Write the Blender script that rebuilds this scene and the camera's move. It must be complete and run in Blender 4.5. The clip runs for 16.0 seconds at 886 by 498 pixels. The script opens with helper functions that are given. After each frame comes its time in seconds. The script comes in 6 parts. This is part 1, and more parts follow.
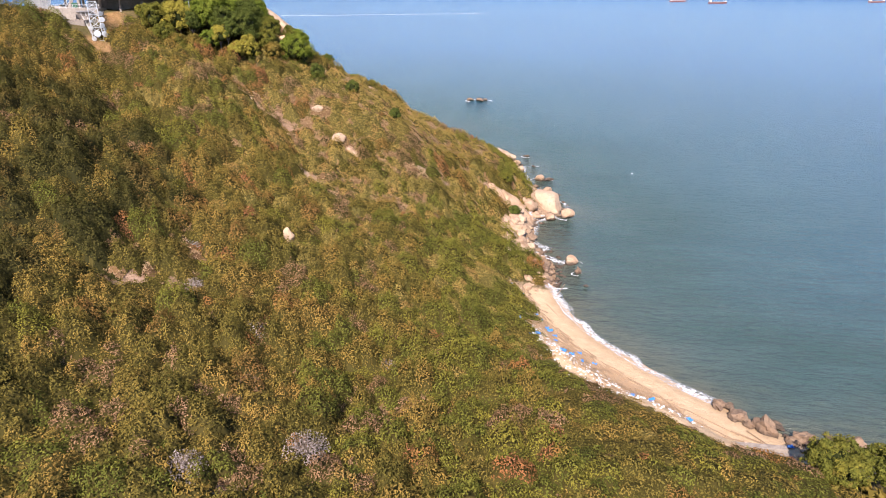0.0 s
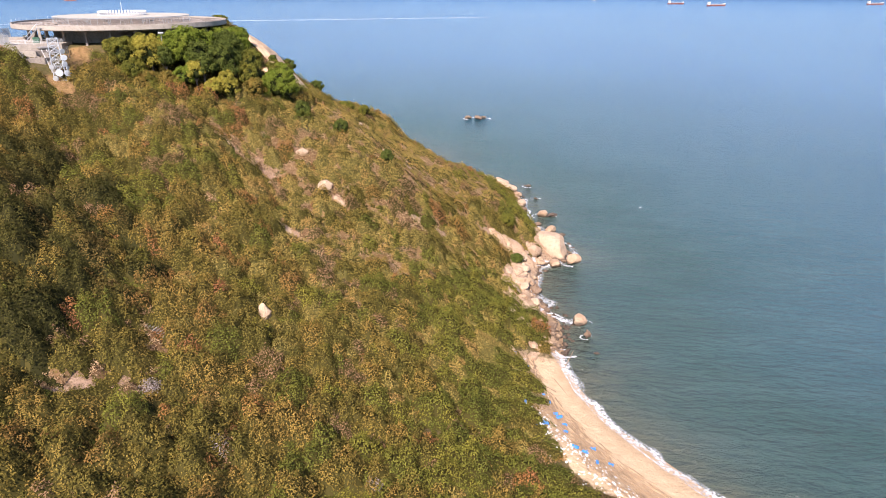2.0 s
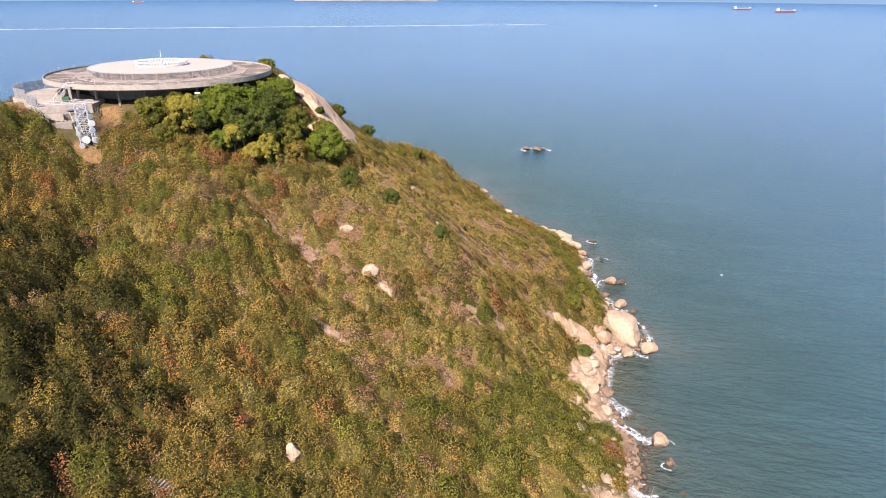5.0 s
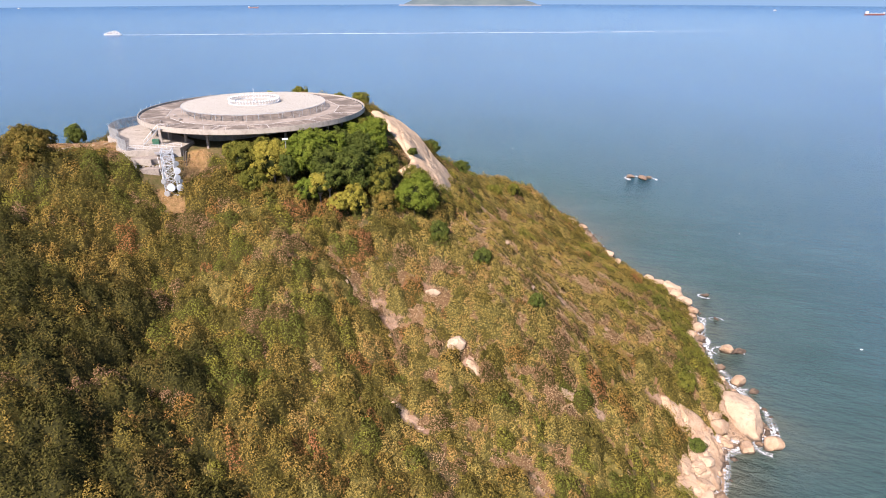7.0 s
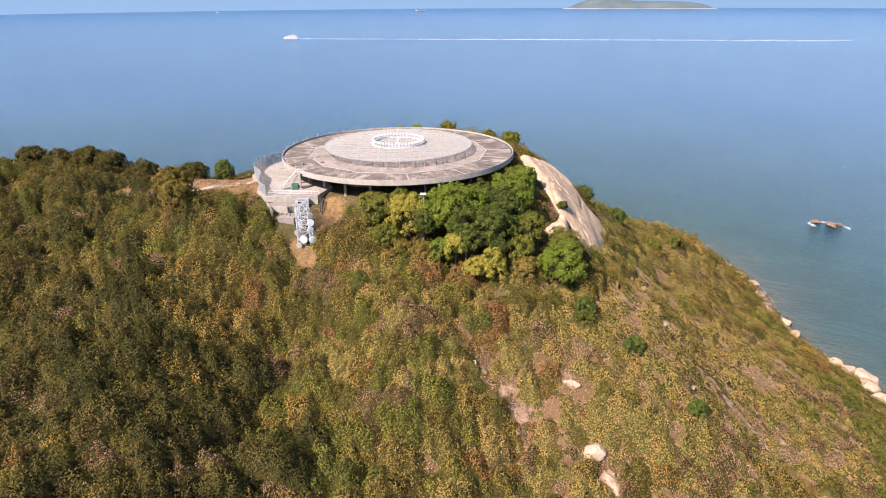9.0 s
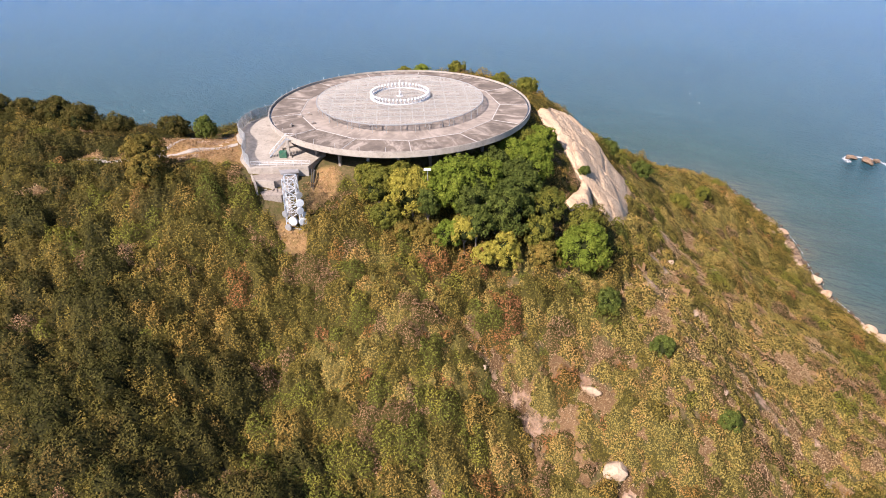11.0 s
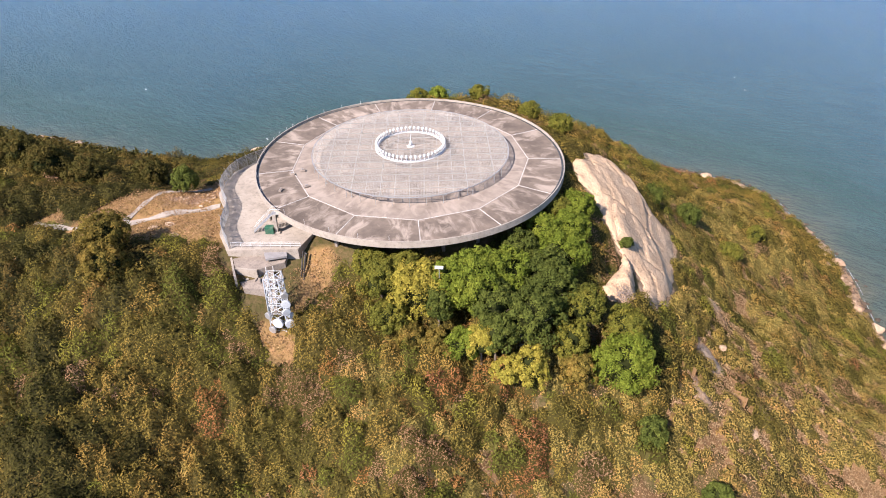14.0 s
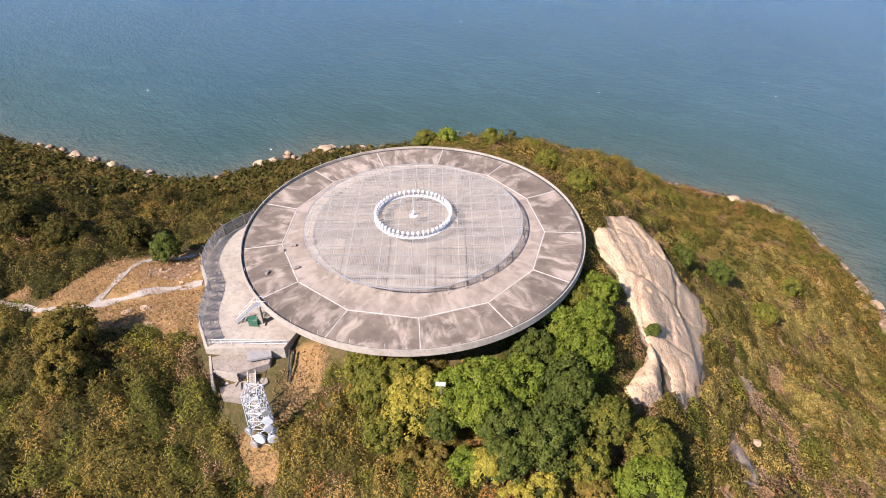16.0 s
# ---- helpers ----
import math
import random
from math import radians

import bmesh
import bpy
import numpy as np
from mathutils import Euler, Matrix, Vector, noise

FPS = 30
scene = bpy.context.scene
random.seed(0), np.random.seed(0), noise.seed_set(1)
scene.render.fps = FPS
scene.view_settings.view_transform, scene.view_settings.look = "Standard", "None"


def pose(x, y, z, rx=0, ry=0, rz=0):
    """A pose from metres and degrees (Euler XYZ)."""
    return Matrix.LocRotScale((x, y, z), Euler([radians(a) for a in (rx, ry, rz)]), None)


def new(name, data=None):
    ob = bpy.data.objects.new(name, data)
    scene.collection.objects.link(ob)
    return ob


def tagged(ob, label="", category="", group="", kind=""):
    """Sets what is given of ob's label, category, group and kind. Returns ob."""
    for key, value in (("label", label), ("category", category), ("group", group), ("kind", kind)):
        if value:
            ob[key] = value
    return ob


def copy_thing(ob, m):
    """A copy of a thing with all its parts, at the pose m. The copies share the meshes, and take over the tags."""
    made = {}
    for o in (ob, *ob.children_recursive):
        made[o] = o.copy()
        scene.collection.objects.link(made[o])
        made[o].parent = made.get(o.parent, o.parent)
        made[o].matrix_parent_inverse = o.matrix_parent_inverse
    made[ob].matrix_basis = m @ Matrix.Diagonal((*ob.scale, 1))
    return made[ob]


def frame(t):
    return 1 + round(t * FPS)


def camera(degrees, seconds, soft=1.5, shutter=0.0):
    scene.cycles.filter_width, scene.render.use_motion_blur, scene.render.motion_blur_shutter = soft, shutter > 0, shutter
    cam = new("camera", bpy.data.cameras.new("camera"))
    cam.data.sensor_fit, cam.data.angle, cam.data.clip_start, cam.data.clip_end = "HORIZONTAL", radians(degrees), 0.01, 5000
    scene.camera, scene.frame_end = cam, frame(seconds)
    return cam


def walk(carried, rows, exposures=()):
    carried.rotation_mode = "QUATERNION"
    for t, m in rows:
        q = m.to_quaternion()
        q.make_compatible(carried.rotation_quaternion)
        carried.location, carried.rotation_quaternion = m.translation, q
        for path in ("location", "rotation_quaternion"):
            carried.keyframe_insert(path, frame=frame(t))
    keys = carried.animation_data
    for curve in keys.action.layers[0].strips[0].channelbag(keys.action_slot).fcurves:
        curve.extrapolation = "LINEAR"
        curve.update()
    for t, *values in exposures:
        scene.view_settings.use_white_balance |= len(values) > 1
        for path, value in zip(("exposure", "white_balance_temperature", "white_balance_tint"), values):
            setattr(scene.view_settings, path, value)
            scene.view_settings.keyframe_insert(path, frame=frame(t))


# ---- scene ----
cam = camera(69.2, 16.0, 1.0)
# seconds, x, y, z, yaw to the left of +y, pitch, roll
PATH = [
    (0.0, 11.42, 15.06, 70.53, 4.98, -22.38, 0.08),
    (0.5, 11.19, 20.00, 72.45, 4.90, -22.38, 0.06),
    (1.0, 10.91, 24.94, 74.36, 4.86, -22.36, 0.06),
    (1.5, 10.57, 29.84, 76.28, 4.80, -22.36, 0.05),
    (2.0, 10.15, 34.64, 78.21, 4.78, -22.34, 0.05),
    (2.5, 9.58, 39.31, 80.15, 4.74, -22.34, 0.09),
    (3.0, 8.80, 43.82, 82.13, 4.65, -22.34, 0.15),
    (5.5, 3.60, 65.60, 92.27, 11.45, -22.21, 0.21),
    (6.0, 2.43, 70.14, 94.17, 13.61, -22.16, 0.16),
    (6.5, 1.17, 74.84, 95.99, 15.80, -22.10, 0.05),
    (7.0, -0.17, 79.60, 97.80, 18.03, -22.02, -0.08),
    (7.5, -1.66, 84.38, 99.66, 20.23, -21.94, -0.09),
    (8.0, -3.35, 89.10, 101.57, 22.38, -21.89, -0.13),
    (8.5, -5.26, 93.63, 103.51, 27.64, -21.80, -0.28),
    (9.0, -7.39, 97.97, 105.46, 31.76, -21.79, -0.43),
    (9.5, -9.76, 102.25, 107.35, 32.08, -23.50, -0.45),
    (12.0, -23.07, 123.97, 116.50, 33.42, -33.09, -0.60),
    (12.5, -25.74, 128.34, 118.33, 33.74, -33.53, -0.64),
    (13.0, -28.37, 132.72, 120.21, 34.05, -33.93, -0.56),
    (13.5, -30.98, 137.14, 122.14, 34.41, -34.42, -0.57),
    (14.0, -33.64, 141.61, 124.12, 34.78, -34.97, -0.58),
    (14.5, -36.31, 146.10, 126.10, 35.14, -35.56, -0.60),
    (15.0, -38.98, 150.57, 128.06, 35.51, -36.12, -0.63),
    (15.5, -41.66, 155.02, 130.03, 35.90, -36.68, -0.66),
    (16.0, -44.33, 159.45, 132.02, 36.29, -37.22, -0.74),
]


def carried_pose(x, y, z, yaw, pitch, roll):
    return pose(x, y, z, 0, 0, yaw) @ pose(0, 0, 0, 90 + pitch, 0, 0) @ pose(0, 0, 0, 0, 0, roll)


walk(cam, [(t, carried_pose(*row)) for t, *row in PATH], exposures=((0.0, 1.08, 6500, 24), (16.0, 1.08, 6500, 24)))

# ---- sky and sun ----
SUN_TO = Vector((-0.13, -0.80, 0.76)).normalized()
world = bpy.data.worlds.new("sky")
scene.world = world
world.use_nodes = True
wn = world.node_tree
sky = wn.nodes.new("ShaderNodeTexSky")
sky.sky_type, sky.sun_disc = "NISHITA", False
sky.sun_elevation = math.asin(SUN_TO.z)
sky.sun_rotation = math.atan2(SUN_TO.x, SUN_TO.y)
sky.air_density, sky.dust_density, sky.ozone_density = 1.0, 0.0, 4.0
wn.nodes["Background"].inputs["Strength"].default_value = 0.09
wn.links.new(sky.outputs[0], wn.nodes["Background"].inputs[0])
sun_data = bpy.data.lights.new("sun", "SUN")
sun_data.energy, sun_data.angle, sun_data.color = 5.0, radians(0.53), (1.0, 0.94, 0.83)
sun = new("sun", sun_data)
sun.matrix_world = SUN_TO.to_track_quat("Z", "Y").to_matrix().to_4x4()

# ---- materials ----


class Nodes:
    """A small hand for node trees."""

    def __init__(self, name, roughness=0.8, metallic=0.0, specular=0.3):
        self.mat = bpy.data.materials.new(name)
        self.mat.use_nodes = True
        self.tree = self.mat.node_tree
        self.bsdf = self.tree.nodes["Principled BSDF"]
        self.bsdf.inputs["Roughness"].default_value = roughness
        self.bsdf.inputs["Metallic"].default_value = metallic
        self.bsdf.inputs["Specular IOR Level"].default_value = specular
        self.place = self.tree.nodes.new("ShaderNodeNewGeometry")

    def node(self, kind, **sockets):
        n = self.tree.nodes.new(kind)
        for key, value in sockets.items():
            self.put(n, key.replace("_", " "), value)
        return n

    def put(self, n, key, value):
        if isinstance(value, bpy.types.NodeSocket):
            self.tree.links.new(value, n.inputs[key])
        else:
            n.inputs[key].default_value = value

    def noise(self, scale, detail=4.0, rough=0.55, stretch=None, turn=0.0):
        where = self.place.outputs["Position"]
        if stretch:
            m = self.node("ShaderNodeMapping", Vector=where)
            m.inputs["Scale"].default_value = stretch
            m.inputs["Rotation"].default_value = (0, 0, turn)
            where = m.outputs[0]
        n = self.node("ShaderNodeTexNoise", Vector=where, Scale=scale, Detail=detail, Roughness=rough)
        return n.outputs["Fac"]

    def ramp(self, fac, stops):
        r = self.node("ShaderNodeValToRGB", Fac=fac)
        e = r.color_ramp.elements
        while len(e) < len(stops):
            e.new(0.5)
        for el, (at, colour) in zip(e, stops):
            el.position, el.color = at, (*colour, 1.0)
        return r.outputs[0]

    def step(self, fac, low, high):
        r = self.node("ShaderNodeMapRange", Value=fac)
        r.inputs["From Min"].default_value, r.inputs["From Max"].default_value = low, high
        return r.outputs[0]

    def mix(self, fac, a, b, how="MIX"):
        m = self.tree.nodes.new("ShaderNodeMix")
        m.data_type, m.blend_type = "RGBA", how
        for i, value in ((0, fac), (6, a), (7, b)):
            if isinstance(value, bpy.types.NodeSocket):
                self.tree.links.new(value, m.inputs[i])
            elif i:
                m.inputs[i].default_value = (*value, 1.0)
            else:
                m.inputs[0].default_value = value
        return m.outputs[2]

    def times(self, a, b):
        m = self.tree.nodes.new("ShaderNodeMath")
        m.operation = "MULTIPLY"
        for i, value in enumerate((a, b)):
            if isinstance(value, bpy.types.NodeSocket):
                self.tree.links.new(value, m.inputs[i])
            else:
                m.inputs[i].default_value = value
        return m.outputs[0]

    def attribute(self, name):
        a = self.tree.nodes.new("ShaderNodeAttribute")
        a.attribute_name = name
        return a.outputs["Fac"]

    def island(self):
        return self.place.outputs["Random Per Island"]

    def object_random(self):
        return self.node("ShaderNodeObjectInfo").outputs["Random"]

    def colour(self, value):
        self.put(self.bsdf, "Base Color", value if isinstance(value, bpy.types.NodeSocket) else (*value, 1.0))
        return self

    def bump(self, height, strength=0.4, distance=0.1):
        b = self.node("ShaderNodeBump", Height=height, Strength=strength, Distance=distance)
        self.put(self.bsdf, "Normal", b.outputs[0])
        return self


def plain(name, colour, roughness=0.7, metallic=0.0, wear=0.25, scale=1.5):
    """Paint, metal or plastic with faint dirt and wear."""
    n = Nodes(name, roughness, metallic)
    dark = tuple(c * (1 - wear) for c in colour)
    dirt = n.mix(n.step(n.noise(scale * 6, 3), 0.35, 0.75), colour, dark)
    n.colour(n.mix(n.times(n.step(n.noise(scale, 4), 0.4, 0.7), wear), dirt, (0.25, 0.21, 0.16)))
    return n.mat


def leafy(name, stops, tone=1.0, patch=0.07):
    """Foliage: colours run over the stops by leaf, by bush and by stretch of the slope."""
    n = Nodes(name, 0.85, 0.0, 0.06)
    stops = [(at, (r * 1.03, g, b * 1.12)) for at, (r, g, b) in stops]
    a = n.ramp(n.step(n.noise(patch, 3, 0.6), 0.30, 0.70), stops)
    b = n.ramp(n.attribute("bush"), stops)
    c = n.ramp(n.island(), stops)
    mixed = n.mix(0.16, n.mix(0.74, a, b), c)
    v = n.node("ShaderNodeHueSaturation", Color=mixed)
    m = n.node("ShaderNodeMapRange", Value=n.island())
    m.inputs["To Min"].default_value, m.inputs["To Max"].default_value = 0.72 * tone, 1.26 * tone
    n.put(v, "Value", m.outputs[0])
    n.colour(v.outputs[0])
    glow = n.node("ShaderNodeBsdfTranslucent", Color=v.outputs[0])
    blend = n.node("ShaderNodeMixShader", Fac=0.2)
    n.tree.links.new(n.bsdf.outputs[0], blend.inputs[1])
    n.tree.links.new(glow.outputs[0], blend.inputs[2])
    n.tree.links.new(blend.outputs[0], n.tree.nodes["Material Output"].inputs["Surface"])
    return n.mat


def granite(name, pale, warm, dark, scale=0.5):
    n = Nodes(name, 0.85, 0.0, 0.2)
    base = n.mix(n.step(n.noise(scale, 5, 0.6), 0.35, 0.68), pale, warm)
    streak = n.step(n.noise(1.1, 4, 0.6, (1, 1, 0.18)), 0.52, 0.75)
    base = n.mix(n.times(streak, 0.75), base, dark)
    wet = n.node("ShaderNodeSeparateXYZ", Vector=n.place.outputs["Position"])
    line = n.node("ShaderNodeMath")
    line.operation = "ADD"
    n.tree.links.new(wet.outputs["Z"], line.inputs[0])
    n.tree.links.new(n.times(n.noise(0.8, 3), -1.6), line.inputs[1])
    base = n.mix(n.step(line.outputs[0], 0.45, -0.35), base, (0.075, 0.055, 0.04))
    n.colour(n.mix(n.times(n.step(n.noise(9, 3), 0.4, 0.7), 0.3), base, dark))
    n.bump(n.noise(1.8, 7, 0.62), 0.7, 0.5)
    return n.mat


def ground_material():
    n = Nodes("hillside", 0.95, 0.0, 0.1)
    litter = n.mix(n.step(n.noise(0.22, 5, 0.6), 0.35, 0.7), (0.085, 0.066, 0.028), (0.15, 0.102, 0.052))
    litter = n.mix(n.step(n.noise(1.6, 4), 0.4, 0.65), litter, (0.065, 0.060, 0.020))
    bare = n.mix(n.step(n.noise(0.35, 6, 0.65), 0.4, 0.62), (0.36, 0.245, 0.165), (0.26, 0.155, 0.10))
    bare = n.mix(n.step(n.noise(1.3, 5, 0.6), 0.50, 0.66), bare, (0.155, 0.105, 0.06))
    grass = n.mix(n.step(n.noise(0.8, 5, 0.65), 0.35, 0.65), (0.33, 0.195, 0.088), (0.23, 0.150, 0.060))
    sand = n.mix(n.step(n.noise(0.5, 6, 0.6), 0.35, 0.7), (0.57, 0.42, 0.265), (0.48, 0.335, 0.20))
    sand = n.mix(n.step(n.noise(5, 3), 0.5, 0.8), sand, (0.33, 0.23, 0.14))
    rock = n.mix(n.step(n.noise(0.4, 6, 0.65), 0.38, 0.62), (0.40, 0.285, 0.185), (0.27, 0.175, 0.11))
    rock = n.mix(n.step(n.noise(1.5, 5, 0.65), 0.52, 0.66), rock, (0.13, 0.085, 0.055))
    c = n.mix(n.step(n.attribute("grass"), 0.2, 0.8), litter, grass)
    edge = n.noise(0.9, 5, 0.7)
    for name, colour in (("bare", bare), ("rock", rock), ("sand", sand)):
        m = n.node("ShaderNodeMath")
        m.operation = "ADD"
        n.tree.links.new(n.attribute(name), m.inputs[0])
        n.tree.links.new(n.times(edge, 0.7), m.inputs[1])
        c = n.mix(n.step(m.outputs[0], 0.72, 0.95), c, colour)
    wet = n.node("ShaderNodeSeparateXYZ", Vector=n.place.outputs["Position"])
    c = n.mix(n.step(wet.outputs["Z"], 0.75, 0.15), c, n.mix(0.5, c, (0.22, 0.14, 0.075)))
    n.colour(c)
    n.bump(n.noise(1.2, 8, 0.65), 0.8, 0.35)
    return n.mat


def sea_material():
    n = Nodes("sea_water", 0.2, 0.0, 0.5)
    n.bsdf.inputs["IOR"].default_value = 1.33
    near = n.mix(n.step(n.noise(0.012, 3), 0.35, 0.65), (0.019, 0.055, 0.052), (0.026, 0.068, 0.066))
    # bluer offshore: clearer water, with sky reflection also put into the colour
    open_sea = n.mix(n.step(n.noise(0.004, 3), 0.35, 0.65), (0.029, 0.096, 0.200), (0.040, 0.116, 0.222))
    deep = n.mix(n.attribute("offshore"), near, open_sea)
    # pale streaks in the colour stand in for wave slopes catching the sky
    streaks = n.noise(0.03, 5, 0.65, (1.0, 3.5, 1.0), radians(35))
    deep = n.mix(n.times(n.step(streaks, 0.45, 0.7), 0.30), deep, (0.055, 0.112, 0.118))
    shallow = n.mix(n.step(n.noise(0.08, 4), 0.35, 0.7), (0.080, 0.088, 0.060), (0.130, 0.112, 0.070))
    c = n.mix(n.attribute("shallow"), deep, shallow)
    n.colour(c)
    swell = n.noise(0.10, 6, 0.62, (1.0, 2.6, 1.0), radians(35))
    chop = n.noise(0.30, 5, 0.62, (1.0, 2.2, 1.0), radians(20))
    a = n.node("ShaderNodeBump", Height=swell, Strength=0.9, Distance=2.4)
    b = n.node("ShaderNodeBump", Height=chop, Strength=1.0, Distance=1.3, Normal=a.outputs[0])
    n.put(n.bsdf, "Normal", b.outputs[0])
    return n.mat


def concrete(name, pale, dark, stain, scale=0.35):
    n = Nodes(name, 0.9, 0.0, 0.2)
    base = n.mix(n.step(n.noise(scale, 6, 0.62), 0.36, 0.66), pale, dark)
    base = n.mix(n.times(n.step(n.noise(scale * 5, 5, 0.6), 0.5, 0.72), 0.6), base, stain)
    n.colour(n.mix(n.times(n.step(n.noise(14, 3), 0.45, 0.7), 0.25), base, stain))
    n.bump(n.noise(6, 5), 0.25, 0.03)
    return n.mat


GROUND, SEA = ground_material(), sea_material()
GRANITE = granite("granite", (0.46, 0.335, 0.225), (0.37, 0.235, 0.14), (0.13, 0.085, 0.055))
PALE_GRANITE = granite("pale_granite", (0.50, 0.372, 0.258), (0.42, 0.292, 0.188), (0.24, 0.16, 0.105), 0.22)
LEDGE_GRANITE = granite("ledge_granite", (0.50, 0.36, 0.24), (0.38, 0.235, 0.135), (0.16, 0.10, 0.06), 0.33)
CLIFF_GRANITE = granite("cliff_granite", (0.60, 0.435, 0.285), (0.50, 0.342, 0.212), (0.26, 0.17, 0.11), 0.22)
PALE = concrete("pale_concrete", (0.40, 0.352, 0.295), (0.30, 0.262, 0.218), (0.16, 0.138, 0.115))
GREY_SLAB = concrete("grey_slab_concrete", (0.30, 0.29, 0.28), (0.25, 0.24, 0.235), (0.17, 0.165, 0.16))
OLD = concrete("weathered_concrete", (0.33, 0.28, 0.235), (0.22, 0.185, 0.155), (0.10, 0.085, 0.07), 0.6)
WHITE = plain("white_paint", (0.66, 0.66, 0.65), 0.55)
WIRE = plain("mesh_wire", (0.50, 0.47, 0.42), 0.7)
LINE = plain("white_joint_paint", (0.62, 0.59, 0.55), 0.8, 0.0, 0.4, 0.8)
STEEL = plain("galvanised_steel", (0.52, 0.53, 0.53), 0.45, 0.6)
TOWER_PAINT = plain("tower_paint", (0.50, 0.54, 0.57), 0.5)
GREY = plain("grey_paint", (0.38, 0.39, 0.39), 0.6)
BLACK = plain("black_cable", (0.03, 0.03, 0.03), 0.6)
GREEN_PAINT = plain("green_paint", (0.02, 0.11, 0.065), 0.6)
BLUE = plain("blue_plastic", (0.03, 0.22, 0.62), 0.5, 0.0, 0.2)
WHITE_PLASTIC = plain("white_plastic", (0.72, 0.74, 0.74), 0.5)
WOOD = plain("driftwood", (0.30, 0.20, 0.12), 0.85, 0.0, 0.4)
BARK = plain("bark", (0.20, 0.155, 0.115), 0.9, 0.0, 0.4, 3.0)
FOAM = plain("foam", (0.82, 0.84, 0.84), 0.6, 0.0, 0.08)
RUST = plain("red_oxide_paint", (0.25, 0.07, 0.05), 0.6)
DARK = plain("dark_glass", (0.04, 0.05, 0.06), 0.2)

# ---- building blocks ----


def lump(x, y, size, seed=0):
    """Smooth value noise in 0..1 over arrays of places."""
    rng = np.random.default_rng(1000 + seed)
    table = rng.random((64, 64))
    u, v = np.asarray(x, float) / size + 200.0, np.asarray(y, float) / size + 200.0
    i, j = np.floor(u).astype(int), np.floor(v).astype(int)
    a, b = u - i, v - j
    a, b = a * a * (3 - 2 * a), b * b * (3 - 2 * b)
    t = lambda p, q: table[p % 64, q % 64]
    return (t(i, j) * (1 - a) + t(i + 1, j) * a) * (1 - b) + (t(i, j + 1) * (1 - a) + t(i + 1, j + 1) * a) * b


def mesh_of(name, verts, faces, material, smooth=False):
    """A mesh from arrays: verts (n, 3), faces (m, 3 or 4)."""
    verts, faces = np.asarray(verts, np.float32), np.asarray(faces, np.int32)
    me = bpy.data.meshes.new(name)
    me.vertices.add(len(verts))
    me.vertices.foreach_set("co", verts.ravel())
    me.loops.add(faces.size)
    me.loops.foreach_set("vertex_index", faces.ravel())
    me.polygons.add(len(faces))
    me.polygons.foreach_set("loop_start", np.arange(0, faces.size, faces.shape[1], dtype=np.int32))
    me.update(calc_edges=True)
    me.validate()
    if smooth:
        me.polygons.foreach_set("use_smooth", np.ones(len(faces), bool))
    me.materials.append(material)
    return me


def finish(bm, name, material, smooth=False):
    me = bpy.data.meshes.new(name)
    bm.normal_update()
    bm.to_mesh(me)
    bm.free()
    if smooth:
        me.polygons.foreach_set("use_smooth", np.ones(len(me.polygons), bool))
    me.materials.append(material)
    return me


def part(name, bm, material, parent, label="", smooth=False):
    """Links a bmesh (or a ready mesh) as one mesh object under a thing."""
    ob = new(name, bm if isinstance(bm, bpy.types.Mesh) else finish(bm, name, material, smooth))
    ob.parent = parent
    return tagged(ob, label)


def thing(name, m, label, category, group="", kind=""):
    ob = new(name)
    ob.matrix_world = m
    return tagged(ob, label, category, group, kind)


def box(bm, size, m=None, bevel=0.0):
    made = bmesh.ops.create_cube(bm, size=1.0, matrix=(m or Matrix()) @ Matrix.Diagonal((*size, 1)))
    if bevel:
        edges = list({e for v in made["verts"] for e in v.link_edges})
        bmesh.ops.bevel(bm, geom=edges, offset=bevel, segments=1, affect="EDGES")
    return bm


def rod(bm, a, b, r, sides=6, r2=None):
    a, b = Vector(a), Vector(b)
    m = Matrix.Translation((a + b) / 2) @ (b - a).to_track_quat("Z", "Y").to_matrix().to_4x4()
    bmesh.ops.create_cone(bm, cap_ends=True, segments=sides, radius1=r, radius2=r if r2 is None else r2, depth=(b - a).length, matrix=m)
    return bm


def lathe(bm, profile, segments=48, start=0.0, sweep=2 * math.pi):
    """Turns a profile of (radius, z) round the z axis."""
    full = abs(sweep - 2 * math.pi) < 1e-6
    rings = []
    for k in range(segments + (0 if full else 1)):
        a = start + sweep * k / segments
        rings.append([bm.verts.new((r * math.cos(a), r * math.sin(a), z)) for r, z in profile])
    for k in range(segments):
        one, two = rings[k], rings[(k + 1) % len(rings)]
        for i in range(len(profile) - 1):
            bm.faces.new((one[i], two[i], two[i + 1], one[i + 1]))
    return bm

# ---- the lie of the land ----
# Shoreline of the headland, from the beach round the point to the far bay.
COAST = [
    (150, 60), (108, 92), (76, 105.5), (66.4, 106.7), (58.3, 109.7), (53.6, 115.7), (46.4, 123), (41.2, 129.7), (34.5, 138), (29.5, 149.3),
    (27, 159.4), (27.8, 177), (22.5, 192.8), (24.5, 212), (35.5, 223), (26, 244), (22, 256), (20.5, 279), (16, 293), (4, 304.5),
    (-5.5, 315.5), (-10.5, 323), (-19.5, 346), (-30, 360.5), (-42.5, 374), (-50.5, 383), (-66.5, 389.5), (-104, 384), (-150, 375),
    (-195, 352), (-229, 326), (-242, 300), (-254, 277), (-284, 267), (-336, 257), (-430, 235), (-430, -120), (150, -120),
]
